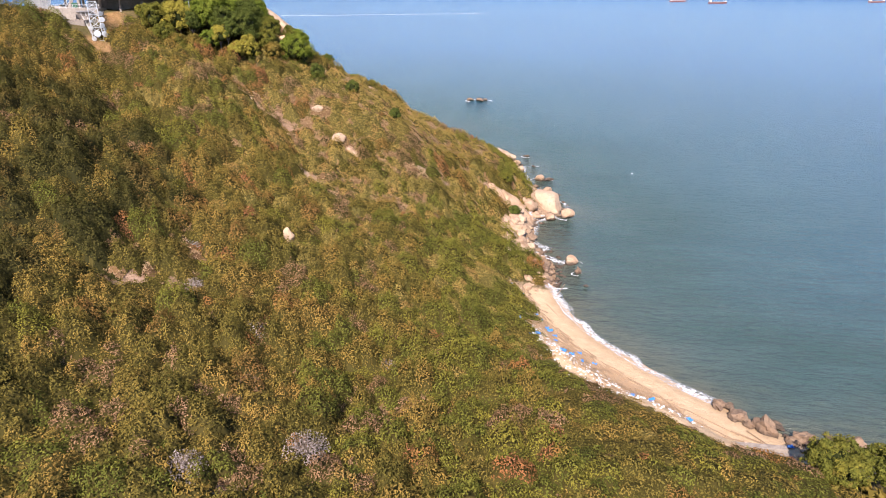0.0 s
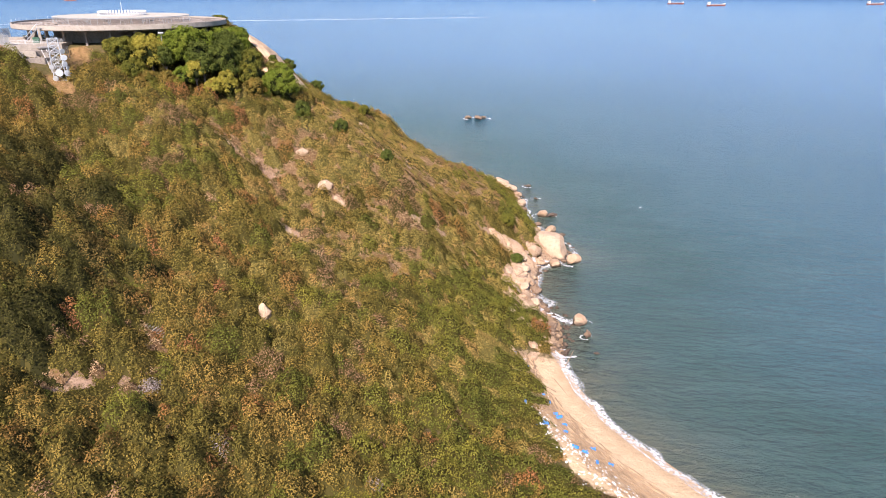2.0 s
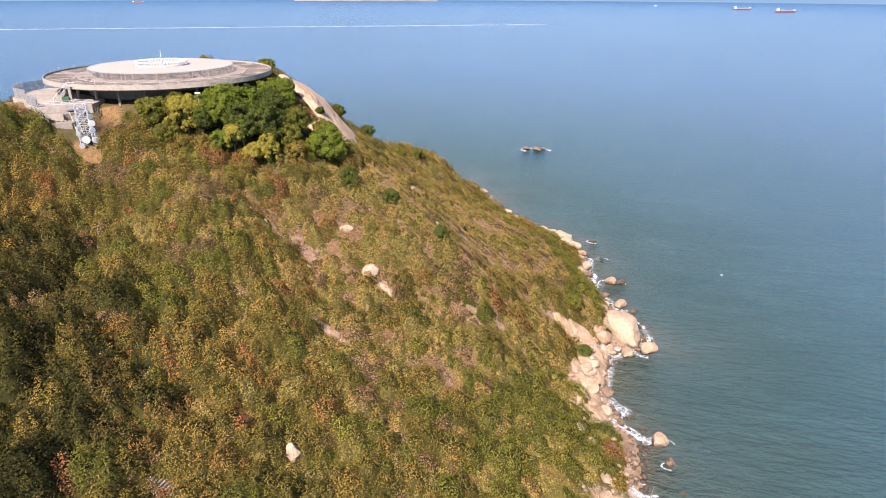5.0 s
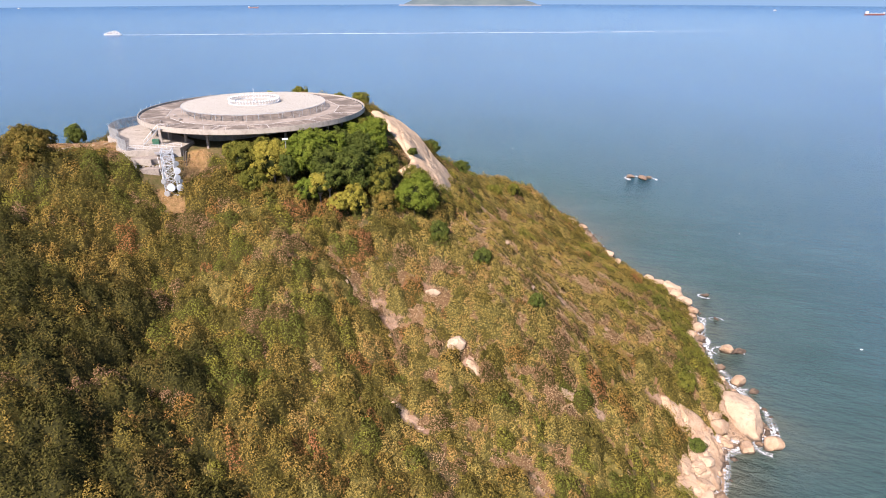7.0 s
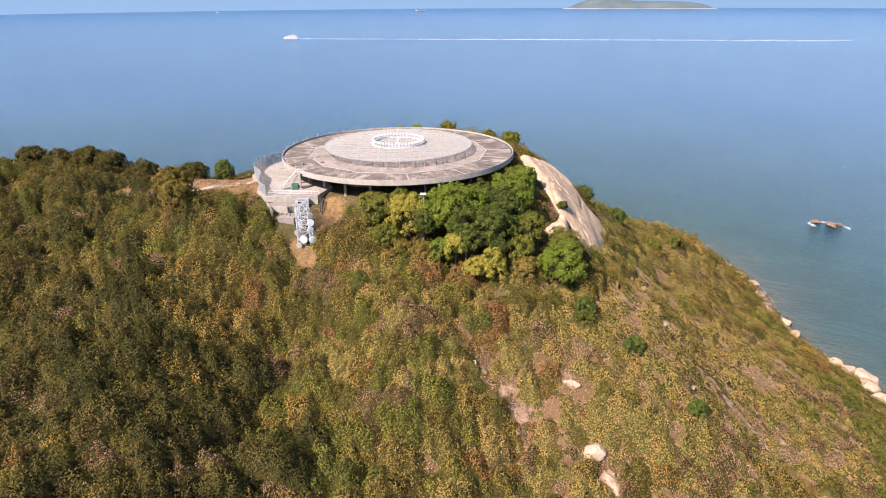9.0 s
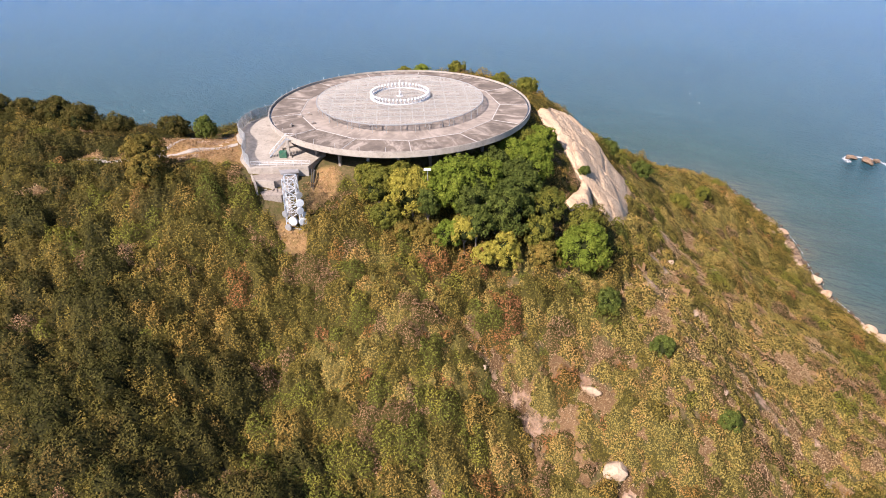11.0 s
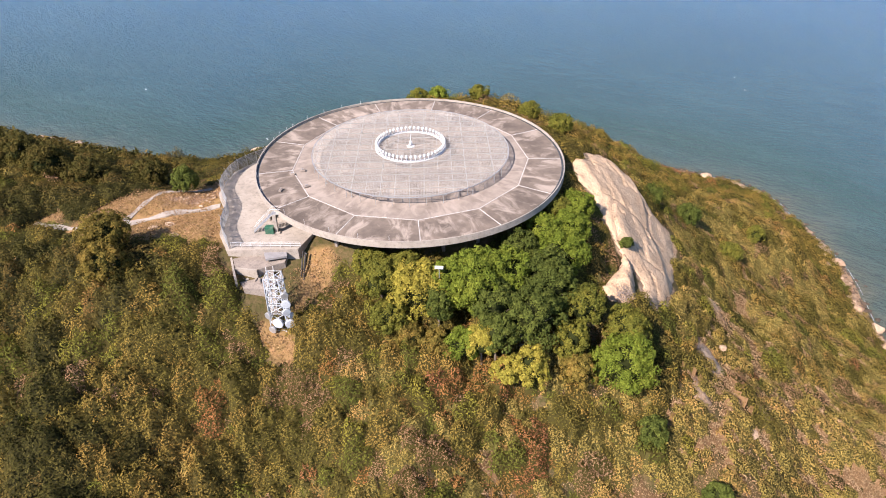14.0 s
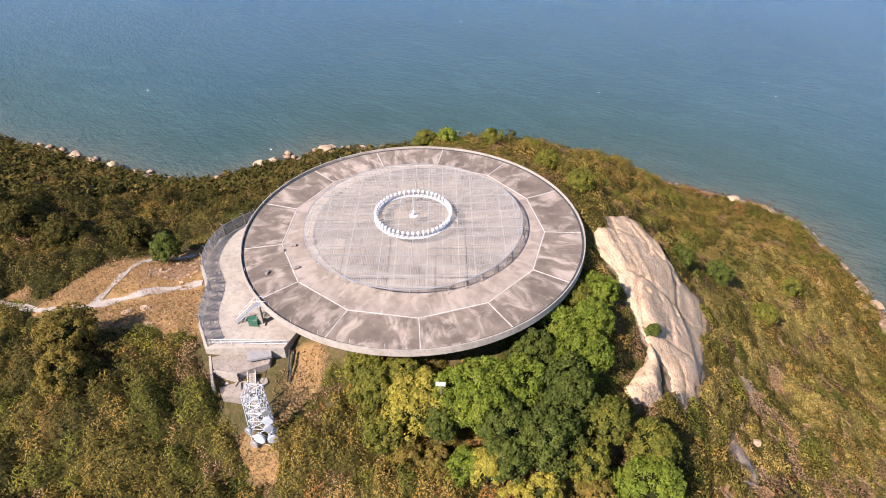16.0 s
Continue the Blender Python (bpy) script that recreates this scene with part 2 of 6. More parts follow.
# Heights along the crest and the back of the hill.
CREST = [
    (-101, 228, 64), (-128, 195, 62.3), (-136, 202, 61), (-118, 216, 63), (-125, 205, 63), (-178, 190, 61), (-230, 190, 55), (-290, 190, 45),
    (-130, 150, 55), (-170, 140, 58), (-120, 110, 45), (-90, 90, 33.2), (-150, 60, 40), (-60, 40, 22), (0, 40, 16), (40, 40, 15),
    (80, 60, 10), (0, -40, 20), (-100, -40, 30), (-350, 100, 60), (-70, 280, 44.2), (-60, 262, 44.6), (-68, 264, 54.5), (-60, 330, 21.8),
    (-56, 345, 17.2), (-82, 350, 10.4), (-112, 300, 48.9), (-150, 290, 36), (-170, 236, 41), (-120, 266, 62.5), (-104, 278, 58.6), (-88, 270, 60),
]
# Heights on the slope that faces the bay and the beach.
FLANK = [
    (-90, 200, 57.1), (-68, 246, 60.4), (-26, 209, 37.2), (-59, 160, 33.8), (-33, 274, 27.8), (-84, 139, 45), (3, 248, 15.8), (34, 85, 12),
    (-4, 99, 7.9), (-18, 121, 13.2), (-32, 225, 38.8), (-24, 188, 25.2), (-83, 175, 43.2), (-46, 184, 30.6), (-33, 186, 29.6), (10, 220, 14.5),
    (-6, 220, 19.3), (6, 112, 9), (-29, 81, 17.2), (19, 132, 0.2), (5, 183, 8.8), (-103, 174, 53), (-84, 160, 40.6), (-66, 188, 45.7),
    (-44, 212, 42.6), (-44, 78, 19.6), (-107, 190.5, 61.7), (-103, 186.5, 58.7), (-97, 189, 55.8), (-98.5, 195, 61.2), (-68, 184, 47.7), (-57, 204, 46.8),
    (-48, 296, 27.1), (-115, 178, 62.9),
]
# Heights on the seaward spur and its shoulders.
SPUR = [
    (-65.5, 262, 53.2),     (-20, 232, 27.8), (-3, 232, 18.6), (-40, 270, 26.7), (-30, 296, 13.9), (-55, 300, 31.7), (-75, 310, 32.7), (-100, 325, 34.3), (-40, 320, 23.4),
    (-15, 250, 24.7), (-20, 270, 16.3), (8, 240, 14.1), (-55, 270, 41.2), (-75, 150, 37.5), (-100, 160, 50.6), (-70, 200, 49.8), (-57, 225, 51.6),
    (-50, 240, 43.8), (-20, 195, 30.2), (-50, 140, 25.7), (-30, 155, 21.1), (-5, 150, 12.7), (-60, 190, 42.8), (-85, 185, 50.2), (-115, 165, 57.1),
    (-40, 190, 31.8), (5, 265, 10.3), (-8, 285, 11.1), (-90, 345, 20.1), (-90, 300, 42.3), (-28, 340, 0.3),
]
NET = np.array([(x, y, 0.0) for x, y in COAST[1:-3]] + [(x, y, z + 0.5) for x, y, z in CREST + FLANK + SPUR], float)


def plate(points, soft=0.004, unit=100.0):
    """A thin plate through the heights given."""
    c, z = points[:, :2] / unit, points[:, 2]
    bend = lambda d: np.where(d > 0, d * d * np.log(d + 1e-12), 0.0)
    n = len(c)
    a = np.zeros((n + 3, n + 3))
    a[:n, :n] = bend(np.linalg.norm(c[:, None] - c[None], axis=-1)) + soft * np.eye(n)
    a[:n, n], a[:n, n + 1 :] = 1, c
    a[n, :n], a[n + 1 :, :n] = 1, c.T
    w = np.linalg.solve(a, np.r_[z, 0, 0, 0])

    def height(p):
        p = p / unit
        out = np.empty(len(p))
        for k in range(0, len(p), 20000):
            q = p[k : k + 20000]
            out[k : k + 20000] = bend(np.linalg.norm(q[:, None] - c[None], axis=-1)) @ w[:n] + w[n] + q @ w[n + 1 :]
        return out

    return height


PLATE = plate(NET)
RING = np.array(COAST, float)


def shore(p):
    """Distance to the shoreline: positive on land, negative at sea."""
    best, inside = np.full(len(p), 1e9), np.zeros(len(p), bool)
    for a, b in zip(RING, np.roll(RING, -1, 0)):
        d = b - a
        t = np.clip(((p - a) @ d) / (d @ d), 0, 1)
        best = np.minimum(best, np.hypot(*(p - a - t[:, None] * d).T))
        cross = (a[1] > p[:, 1]) != (b[1] > p[:, 1])
        with np.errstate(divide="ignore", invalid="ignore"):
            inside ^= cross & (p[:, 0] < d[0] * (p[:, 1] - a[1]) / d[1] + a[0])
    return np.where(inside, best, -best)


DECK = Vector((-101.6, 229.1, 68.05))  # centre of the round roof
APRON_Z = 64.2


def beach_part(p):
    """How far the place belongs to the sandy beach, 0 to 1."""
    x, y = p[:, 0], p[:, 1]
    s = np.clip((166 - y) / 12, 0, 1) * np.clip((x + 5) / 10, 0, 1)
    return s * np.clip((y - 93) / 4, 0, 1)


def outline(p, ring):
    """Signed distance to a closed outline: positive inside."""
    ring = np.array(ring, float)
    best, inside = np.full(len(p), 1e9), np.zeros(len(p), bool)
    for a, b in zip(ring, np.roll(ring, -1, 0)):
        d = b - a
        t = np.clip(((p - a) @ d) / (d @ d), 0, 1)
        best = np.minimum(best, np.hypot(*(p - a - t[:, None] * d).T))
        cross = (a[1] > p[:, 1]) != (b[1] > p[:, 1])
        with np.errstate(divide="ignore", invalid="ignore"):
            inside ^= cross & (p[:, 0] < d[0] * (p[:, 1] - a[1]) / d[1] + a[0])
    return np.where(inside, best, -best)


TERRACE = [(-131.2, 219.6), (-131.8, 211), (-127.6, 203.6), (-121.3, 200.0), (-116.5, 194.6), (-111.5, 192.0), (-102.2, 198.8), (-104, 206), (-118, 214), (-126, 221)]


def land(p):
    """Height of the ground at places (n, 2)."""
    p = np.asarray(p, float)
    d = shore(p)
    h = PLATE(p) + (lump(p[:, 0], p[:, 1], 9, 1) - 0.5) * 1.6 + (lump(p[:, 0], p[:, 1], 3.5, 2) - 0.5) * 0.6
    steep = np.minimum(0.25 * d + 0.05, 4.0)
    h = np.where(d > 0, np.maximum(h, steep), np.maximum(0.22 * d, -7.0))
    b = beach_part(p) * np.clip((15 - d) / 5, 0, 1)
    h = h * (1 - b) + np.clip(0.17 * d, -6, 2.4) * b
    # level ground round the building and its terrace
    r = np.hypot(p[:, 0] - DECK.x, p[:, 1] - DECK.y)
    flat = np.clip((30 - r) / 6, 0, 1)
    h = h * (1 - flat) + (63.5 + 1.7 * np.clip((p[:, 0] + 100) / 14, 0, 1)) * flat
    a = np.hypot((p[:, 0] + 126) / 15, (p[:, 1] - 213) / 15)
    flat = np.clip((1.25 - a) / 0.4, 0, 1)
    h = h * (1 - flat) + np.minimum(h, APRON_Z - 0.5) * flat
    near = np.clip((outline(p, TERRACE) + 3.0) / 2.0, 0, 1)
    return h * (1 - near) + np.minimum(h, APRON_Z - 0.6) * near


def ground_at(x, y):
    return float(land(np.array([[x, y]]))[0])

# ---- ground, sea and distance ----
# Worn strips of bare earth: two ends and a half width.
BARE = [
    (-54.6, 190.2, -46.7, 187.3, 2.6), (-50.5, 190.6, -43.3, 190.7, 1.5), (-40.1, 170.6, -33.1, 168.7, 1.5), (-31, 187.1, -26.8, 186, 1.4), (-16.4, 222.5, -10, 220.5, 1.0), (-5.5, 225.5, 1.0, 211, 1.1),
    (-12, 190.1, -4.2, 192.6, 1.9), (7.6, 210.2, 16.7, 211, 2.0), (-13, 172, -11, 168, 1.0), (-43, 198, -40, 197, 1.3), (-49.9, 123.6, -46.5, 122.7, 2.0), (-52, 109.3, -43.6, 115.4, 2.2),
    (-5, 97, -2, 100, 1.0), (-24, 70, -15, 72, 1.0), (-50, 263, -44, 258, 1.8), (-44.5, 242, -39.5, 235, 1.8), (-42.5, 228, -39, 224, 1.3), (-34, 240, -30.5, 234, 1.0), (-147, 155, -142, 169, 2.2), (-134, 199.5, -132, 204.5, 2.8), (-133, 210, -132, 206, 1.6),
]
# Dry grass round the terrace and below the tower.
GRASS = [(-138, 190, -121, 193, 6.0), (-99.5, 201, -93.5, 191, 2.2), (-98, 187, -92, 187.5, 2.2), (-165, 187, -150, 183, 2.5)]
CLEARING = [(-127, 203), (-131, 212), (-137, 210), (-143, 201), (-146, 192), (-143, 181), (-134, 183.5), (-124, 186.5), (-116, 192.5), (-121, 199)]
# Outline of the bare granite face beside the building.
FACE = [(-78.2, 257), (-78, 262.5), (-75.5, 267), (-71, 266.2), (-67, 266.8), (-63.5, 266.4), (-60.3, 267.4), (-57.0, 264.5), (-55.6, 255.6), (-53.6, 250.5), (-52.0, 243.5), (-52.1, 237), (-55.0, 235.8), (-57.8, 239.6), (-61.3, 239.4), (-65.2, 241), (-69.6, 243.4), (-73.3, 246.3), (-76.2, 248.2), (-77.6, 252)]
FIN = [(-62.2, 240.2), (-60.8, 240.6), (-58.8, 238.8), (-56.6, 236.8), (-55.0, 232.5), (-57.4, 229.6), (-60.6, 229.2), (-60.4, 231.9), (-60.2, 235.6)]


# Where the scrub ends above the sand, closed on the landward side.
VERGE = [(11.5, 193), (13, 186), (15, 172), (16.5, 160), (19, 151), (19.6, 141), (20.4, 134), (22.4, 127), (25.5, 119), (30.5, 114.2), (34.5, 108.5), (38, 105.5), (42.5, 99.5), (46, 96.2), (66, 95), (66, 60), (-20, 60), (-20, 193)]


def strips(p, rows, soft=1.0):
    """1 on the strips, falling to 0 outside them."""
    out = np.zeros(len(p))
    for x0, y0, x1, y1, w in rows:
        a, d = np.array((x0, y0)), np.array((x1 - x0, y1 - y0))
        t = np.clip(((p - a) @ d) / (d @ d), 0, 1)
        out = np.maximum(out, np.clip((w - np.hypot(*(p - a - t[:, None] * d).T)) / (soft * w) + 0.5, 0, 1))
    return out


def zones(p):
    """Shares of bare earth, dry grass, sand and shore rock at places."""
    d = shore(p)
    bare = strips(p, BARE, 1.9) * (0.05 + 0.9 * lump(p[:, 0], p[:, 1], 1.5, 9) + 0.75 * lump(p[:, 0], p[:, 1], 3.6, 10))
    grass = np.maximum(strips(p, GRASS, 0.8), np.clip(outline(p, CLEARING) / 2 + 0.6, 0, 1))
    # thin scrub with dry grass high on the sunny flank
    dry = np.exp(-(((p[:, 0] + 30) / 30) ** 2 + ((p[:, 1] - 215) / 45) ** 2))
    grass = np.maximum(grass, 0.55 * dry * lump(p[:, 0], p[:, 1], 5, 5) ** 2)
    sand = beach_part(p) * np.clip((1.2 * (lump(p[:, 0], p[:, 1], 4, 3) - 0.5) - outline(p, VERGE)) / 1.0 + 0.5, 0, 1) * (d < 30)
    reach = 4.2 + 3.0 * (lump(p[:, 0], p[:, 1], 8, 4) - 0.5)
    reach = reach + (6.5 * np.exp(-(((p[:, 1] - 194) / 14) ** 2)) + 5.0 * np.exp(-(((p[:, 1] - 225) / 6) ** 2))) * (p[:, 0] > -10)
    rock = np.clip((reach - d) / 1.5, 0, 1) * (1 - beach_part(p)) * (p[:, 1] > 96) * (d < 30)
    rock = np.maximum(rock, np.clip(outline(p, FACE) / 1.0 + 0.9, 0, 1))
    return np.clip(bare, 0, 1), grass, sand, rock


def grid(xs, ys):
    gx, gy = np.meshgrid(xs, ys)
    p = np.stack([gx.ravel(), gy.ravel()], 1)
    w, h = len(xs), len(ys)
    i = (np.arange(h - 1)[:, None] * w + np.arange(w - 1)[None]).ravel()
    return p, np.stack([i, i + 1, i + w + 1, i + w], 1)


def point_layer(me, name, values):
    layer = me.attributes.new(name, "FLOAT", "POINT")
    layer.data.foreach_set("value", np.asarray(values, np.float32))


def spread(low, high, fine_low, fine_high, fine, coarse):
    """Grid lines that are close within a stretch and wider outside it."""
    return np.r_[np.arange(low, fine_low, coarse), np.arange(fine_low, fine_high, fine), np.arange(fine_high, high + coarse, coarse)]


pts, quads = grid(spread(-430, 150, -150, 60, 1.4, 5.0), spread(-118, 420, 66, 310, 1.4, 4.0))
heights = land(pts)
ground_mesh = mesh_of("ground", np.c_[pts, heights], quads, GROUND, True)
for layer_name, layer_values in zip(("bare", "grass", "sand", "rock"), zones(pts)):
    point_layer(ground_mesh, layer_name, layer_values)
tagged(new("ground", ground_mesh), "scrub-covered granite headland with bare earth and a sandy cove", "hillside", "", "structure")

far = np.r_[-4900, -3600, -2600, -1800, -1200, -800, -560]
sx = np.r_[far, np.arange(-420, 180, 5.0), 200, 260, 360, 520, 800, 1200, 1800, 2600, 3600, 4900]
sy = np.r_[-4900, -3000, -1500, -700, -300, -100, 0, np.arange(40, 440, 5.0), 470, 540, 640, 800, 1100, 1500, 2100, 3000, 4000, 4900]
pts, quads = grid(sx, sy)
reach = -shore(pts)
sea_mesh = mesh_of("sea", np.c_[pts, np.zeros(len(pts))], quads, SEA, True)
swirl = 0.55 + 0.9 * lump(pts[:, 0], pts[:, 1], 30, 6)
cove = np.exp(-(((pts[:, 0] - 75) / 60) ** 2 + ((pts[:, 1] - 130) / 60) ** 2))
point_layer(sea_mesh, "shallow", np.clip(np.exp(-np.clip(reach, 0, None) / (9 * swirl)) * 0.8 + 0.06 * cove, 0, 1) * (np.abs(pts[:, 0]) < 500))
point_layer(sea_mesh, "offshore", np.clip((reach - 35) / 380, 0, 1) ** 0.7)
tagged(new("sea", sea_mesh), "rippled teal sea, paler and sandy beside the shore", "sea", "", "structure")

# ring wall that glows by itself, standing in for haze and far sea
haze = Nodes("sea_haze_glow", 1.0)
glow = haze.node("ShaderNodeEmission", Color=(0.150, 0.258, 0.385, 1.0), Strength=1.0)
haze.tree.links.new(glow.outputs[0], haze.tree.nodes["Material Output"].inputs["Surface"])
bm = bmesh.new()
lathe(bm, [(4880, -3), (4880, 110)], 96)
tagged(new("backdrop", finish(bm, "backdrop", haze.mat)), "glowing backdrop in the hazy pale blue of far sea", "distance", "", "structure")

# ---- scrub ----
PALE_TWIG = leafy("pale_twigs", [(0.0, (0.20, 0.165, 0.125)), (0.5, (0.27, 0.23, 0.18)), (1.0, (0.36, 0.31, 0.25))])
OLIVE = leafy("olive_leaves", [(0.0, (0.068, 0.066, 0.013)), (0.4, (0.132, 0.110, 0.021)), (0.7, (0.202, 0.148, 0.029)), (1.0, (0.275, 0.170, 0.039))])
FRESH = leafy("fresh_leaves", [(0.0, (0.070, 0.084, 0.014)), (0.5, (0.122, 0.128, 0.020)), (1.0, (0.208, 0.178, 0.025))])
AUTUMN_LEAF = leafy("autumn_leaves", [(0.0, (0.153, 0.110, 0.028)), (0.4, (0.226, 0.136, 0.031)), (0.75, (0.260, 0.113, 0.037)), (1.0, (0.226, 0.091, 0.044))])
GOLD = leafy("golden_leaves", [(0.0, (0.165, 0.142, 0.034)), (0.4, (0.235, 0.184, 0.042)), (0.75, (0.290, 0.212, 0.050)), (1.0, (0.345, 0.195, 0.060))])
TWIG = leafy("dry_twigs", [(0.0, (0.156, 0.094, 0.040)), (0.5, (0.224, 0.136, 0.062)), (1.0, (0.292, 0.183, 0.089))])
BRUSH = leafy("dry_brush", [(0.0, (0.222, 0.160, 0.072)), (0.5, (0.305, 0.212, 0.100)), (1.0, (0.385, 0.270, 0.140))])
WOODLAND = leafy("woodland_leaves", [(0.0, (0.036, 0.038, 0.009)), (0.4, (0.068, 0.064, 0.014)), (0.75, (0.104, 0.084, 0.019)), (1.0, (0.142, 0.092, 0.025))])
# inner masses: darker than the leaves, shade inside the bushes put into the colour
WOOD_INNER = leafy("woodland_inner_shade", [(0.0, (0.026, 0.026, 0.008)), (0.5, (0.044, 0.042, 0.012)), (1.0, (0.068, 0.057, 0.018))])
INNER = leafy("scrub_inner_shade", [(0.0, (0.053, 0.047, 0.011)), (0.5, (0.085, 0.070, 0.018)), (1.0, (0.119, 0.088, 0.028))])
GOLD_INNER = leafy("golden_inner_shade", [(0.0, (0.088, 0.080, 0.022)), (0.5, (0.128, 0.110, 0.030)), (1.0, (0.170, 0.132, 0.042))])
STRAW = leafy("dry_grass_blades", [(0.0, (0.217, 0.147, 0.058)), (0.5, (0.304, 0.193, 0.086)), (1.0, (0.406, 0.273, 0.137))])


def leaf_sprays(at, out, size, rng, flat=0.6, loose=0.6):
    """Small pointed leaf sprays at places, turned roughly outwards."""
    n = len(at)
    up = out + rng.normal(0, loose, (n, 3)) + (0, 0, flat)
    up /= np.linalg.norm(up, axis=1, keepdims=True)
    side = np.cross(up, rng.normal(0, 1, (n, 3)))
    side /= np.linalg.norm(side, axis=1, keepdims=True) + 1e-9
    ahead = np.cross(up, side)
    a, b = (size * rng.uniform(0.6, 1.5, n))[:, None] * side, (size * rng.uniform(0.5, 1.0, n))[:, None] * ahead
    v = np.stack([at - a, at + 0.9 * a - 0.5 * b, at + 0.2 * a + b], 1).reshape(-1, 3)
    return v, np.arange(3 * n).reshape(-1, 3)


def bushes(centre, radius, tall, leaves, size, rng, flat=0.6):
    """Leaf sprays for many bushes at once, each of a handful of rounded heads."""
    n = len(centre)
    heads = rng.normal(0, 1, (n, 6, 3))
    heads /= np.linalg.norm(heads, axis=2, keepdims=True)
    heads[..., 2] = np.abs(heads[..., 2]) * 0.9
    heads *= rng.uniform(0.35, 0.72, (n, 6, 1))
    k = np.repeat(np.arange(n), leaves)
    pick = rng.integers(0, 6, len(k))
    out = rng.normal(0, 1, (len(k), 3))
    out /= np.linalg.norm(out, axis=1, keepdims=True)
    out[:, 2] = np.where(out[:, 2] < -0.2, -out[:, 2], out[:, 2])
    q = heads[k, pick] + out * rng.uniform(0.26, 0.48, (len(k), 1))
    at = centre[k] + q * np.stack([radius[k], radius[k], tall[k]], 1)
    return leaf_sprays(at, out, size[k] if np.ndim(size) else np.full(len(k), size), rng, flat)


def free_of(p):
    """Whether scrub may stand at places: off rock, sand, bare earth, paths and the building."""
    bare, grass, sand, rock = zones(p)
    r = np.hypot(p[:, 0] - DECK.x, p[:, 1] - DECK.y)
    ok = (shore(p) > 2.0) & (bare < 0.66) & (sand < 0.12) & (rock < 0.4) & (r > 28.0)
    ok &= (outline(p, TERRACE) < -1.2) & (outline(p, FIN) < -1.2) & (outline(p, FACE) < -1.5)
    ok &= strips(p, [(x0, y0, x1, y1, w + 0.7) for x0, y0, x1, y1, w in PATHS], 0.1) < 0.3
    ok &= np.hypot(p[:, 0] + 98.2, p[:, 1] - 189.8) > 3.2
    return ok & (outline(p, YARD) < -2.2)


YARD = [(-113.0, 193.5), (-104.0, 199.5), (-101.8, 196.5), (-100.6, 190.5), (-104.4, 188.6), (-108.8, 190.4)]
PATHS = [(-125.5, 202, -131, 196, 0.8), (-131, 196, -139, 184.5, 0.8), (-136.6, 188.6, -140.5, 200, 0.6), (-140.5, 200, -136, 208, 0.5), (-139, 184.5, -150, 180, 0.7)]

rng = np.random.default_rng(7)


def scatter(x0, x1, y0, y1, gap):
    gx, gy = np.meshgrid(np.arange(x0, x1, gap), np.arange(y0, y1, gap))
    p = np.stack([gx.ravel(), gy.ravel()], 1)
    return p + rng.uniform(-0.48, 0.48, p.shape) * gap


heads_at, under_at = scatter(-190, 62, 62, 398, 2.9), scatter(-190, 62, 62, 398, 1.75)
spots, lower = np.r_[heads_at, under_at], np.r_[np.zeros(len(heads_at), bool), np.ones(len(under_at), bool)]
# the back of the hill stays out of sight
stands = (shore(spots) > 0) & ~((spots[:, 0] < -125) & (spots[:, 1] > 300)) & (spots[:, 1] > 178 - 0.66 * (spots[:, 0] + 230))
stands[stands] = free_of(spots[stands])
spots, lower = spots[stands], lower[stands]
x, y = spots.T
patch, fleck, big = lump(x, y, 16, 11), rng.random(len(x)), lump(x, y, 40, 12)
wood = np.clip((-62 - x) / 22, 0, 1) * np.clip((168 - y) / 14, 0, 1)
wood = np.maximum(wood, np.clip((-116 - x) / 12, 0, 1))
wood = np.maximum(wood, np.clip((-52 - x) / 8, 0, 1) * np.clip((150 - y) / 12, 0, 1))
flank = np.exp(-(((x + 20) / 38) ** 2 + ((y - 222) / 64) ** 2))
green = np.exp(-(((x - 8) / 15) ** 2 + ((y - 163) / 24) ** 2)) + 0.6 * np.exp(-(((x - 17) / 13) ** 2 + ((y - 242) / 22) ** 2))
spur = np.exp(-(((x + 45) / 40) ** 2 + ((y - 285) / 45) ** 2))
green = green + 0.35 * np.exp(-(((x - 15) / 25) ** 2 + ((y - 105) / 30) ** 2))
upper = np.exp(-(((x + 64) / 26) ** 2 + ((y - 192) / 15) ** 2))
mott, mott2 = lump(x, y, 7, 14), lump(x, y, 9, 15)
kind = np.zeros(len(x), int)  # olive
kind[0.55 * fleck + 0.45 * mott + 0.3 * (patch - 0.5) < 0.33 + 0.7 * green + 0.06 * upper] = 1  # fresh
rust = 0.6 * rng.random(len(x)) + 0.4 * mott2
kind[(rust > 0.80 - 0.12 * flank - 0.30 * upper * (big > 0.3)) & (kind == 0)] = 2  # autumn
kind[(rng.random(len(x)) < np.maximum(1.05 * flank, 0.75 * spur) + 0.015) & (rng.random(len(x)) < 0.9) & (green < 0.5)] = 6  # golden
kind[(0.5 * rng.random(len(x)) + 0.5 * lump(x, y, 7, 13) > 0.70) & (green < 0.5)] = 3  # twigs
kind[(0.6 * rng.random(len(x)) + 0.4 * lump(x, y, 6, 21) < 0.42 * np.clip(1.5 * flank, 0, 1)) & (lower | (rng.random(len(x)) < 0.35)) & (green < 0.5)] = 7  # dry brush
verge = outline(spots, VERGE)
kind[(green > 0.45) & (y < 166) & (rng.random(len(x)) < 0.35)] = 6
kind[(verge > 0) & (verge < 5) & (y < 128) & (x > 15) & (rng.random(len(x)) < 0.6)] = 3
kind[(zones(spots)[0] > 0.2) & (rng.random(len(x)) < 0.8)] = 7
kind[(rng.random(len(x)) < wood * 0.6) & (kind != 7)] = 4  # woodland
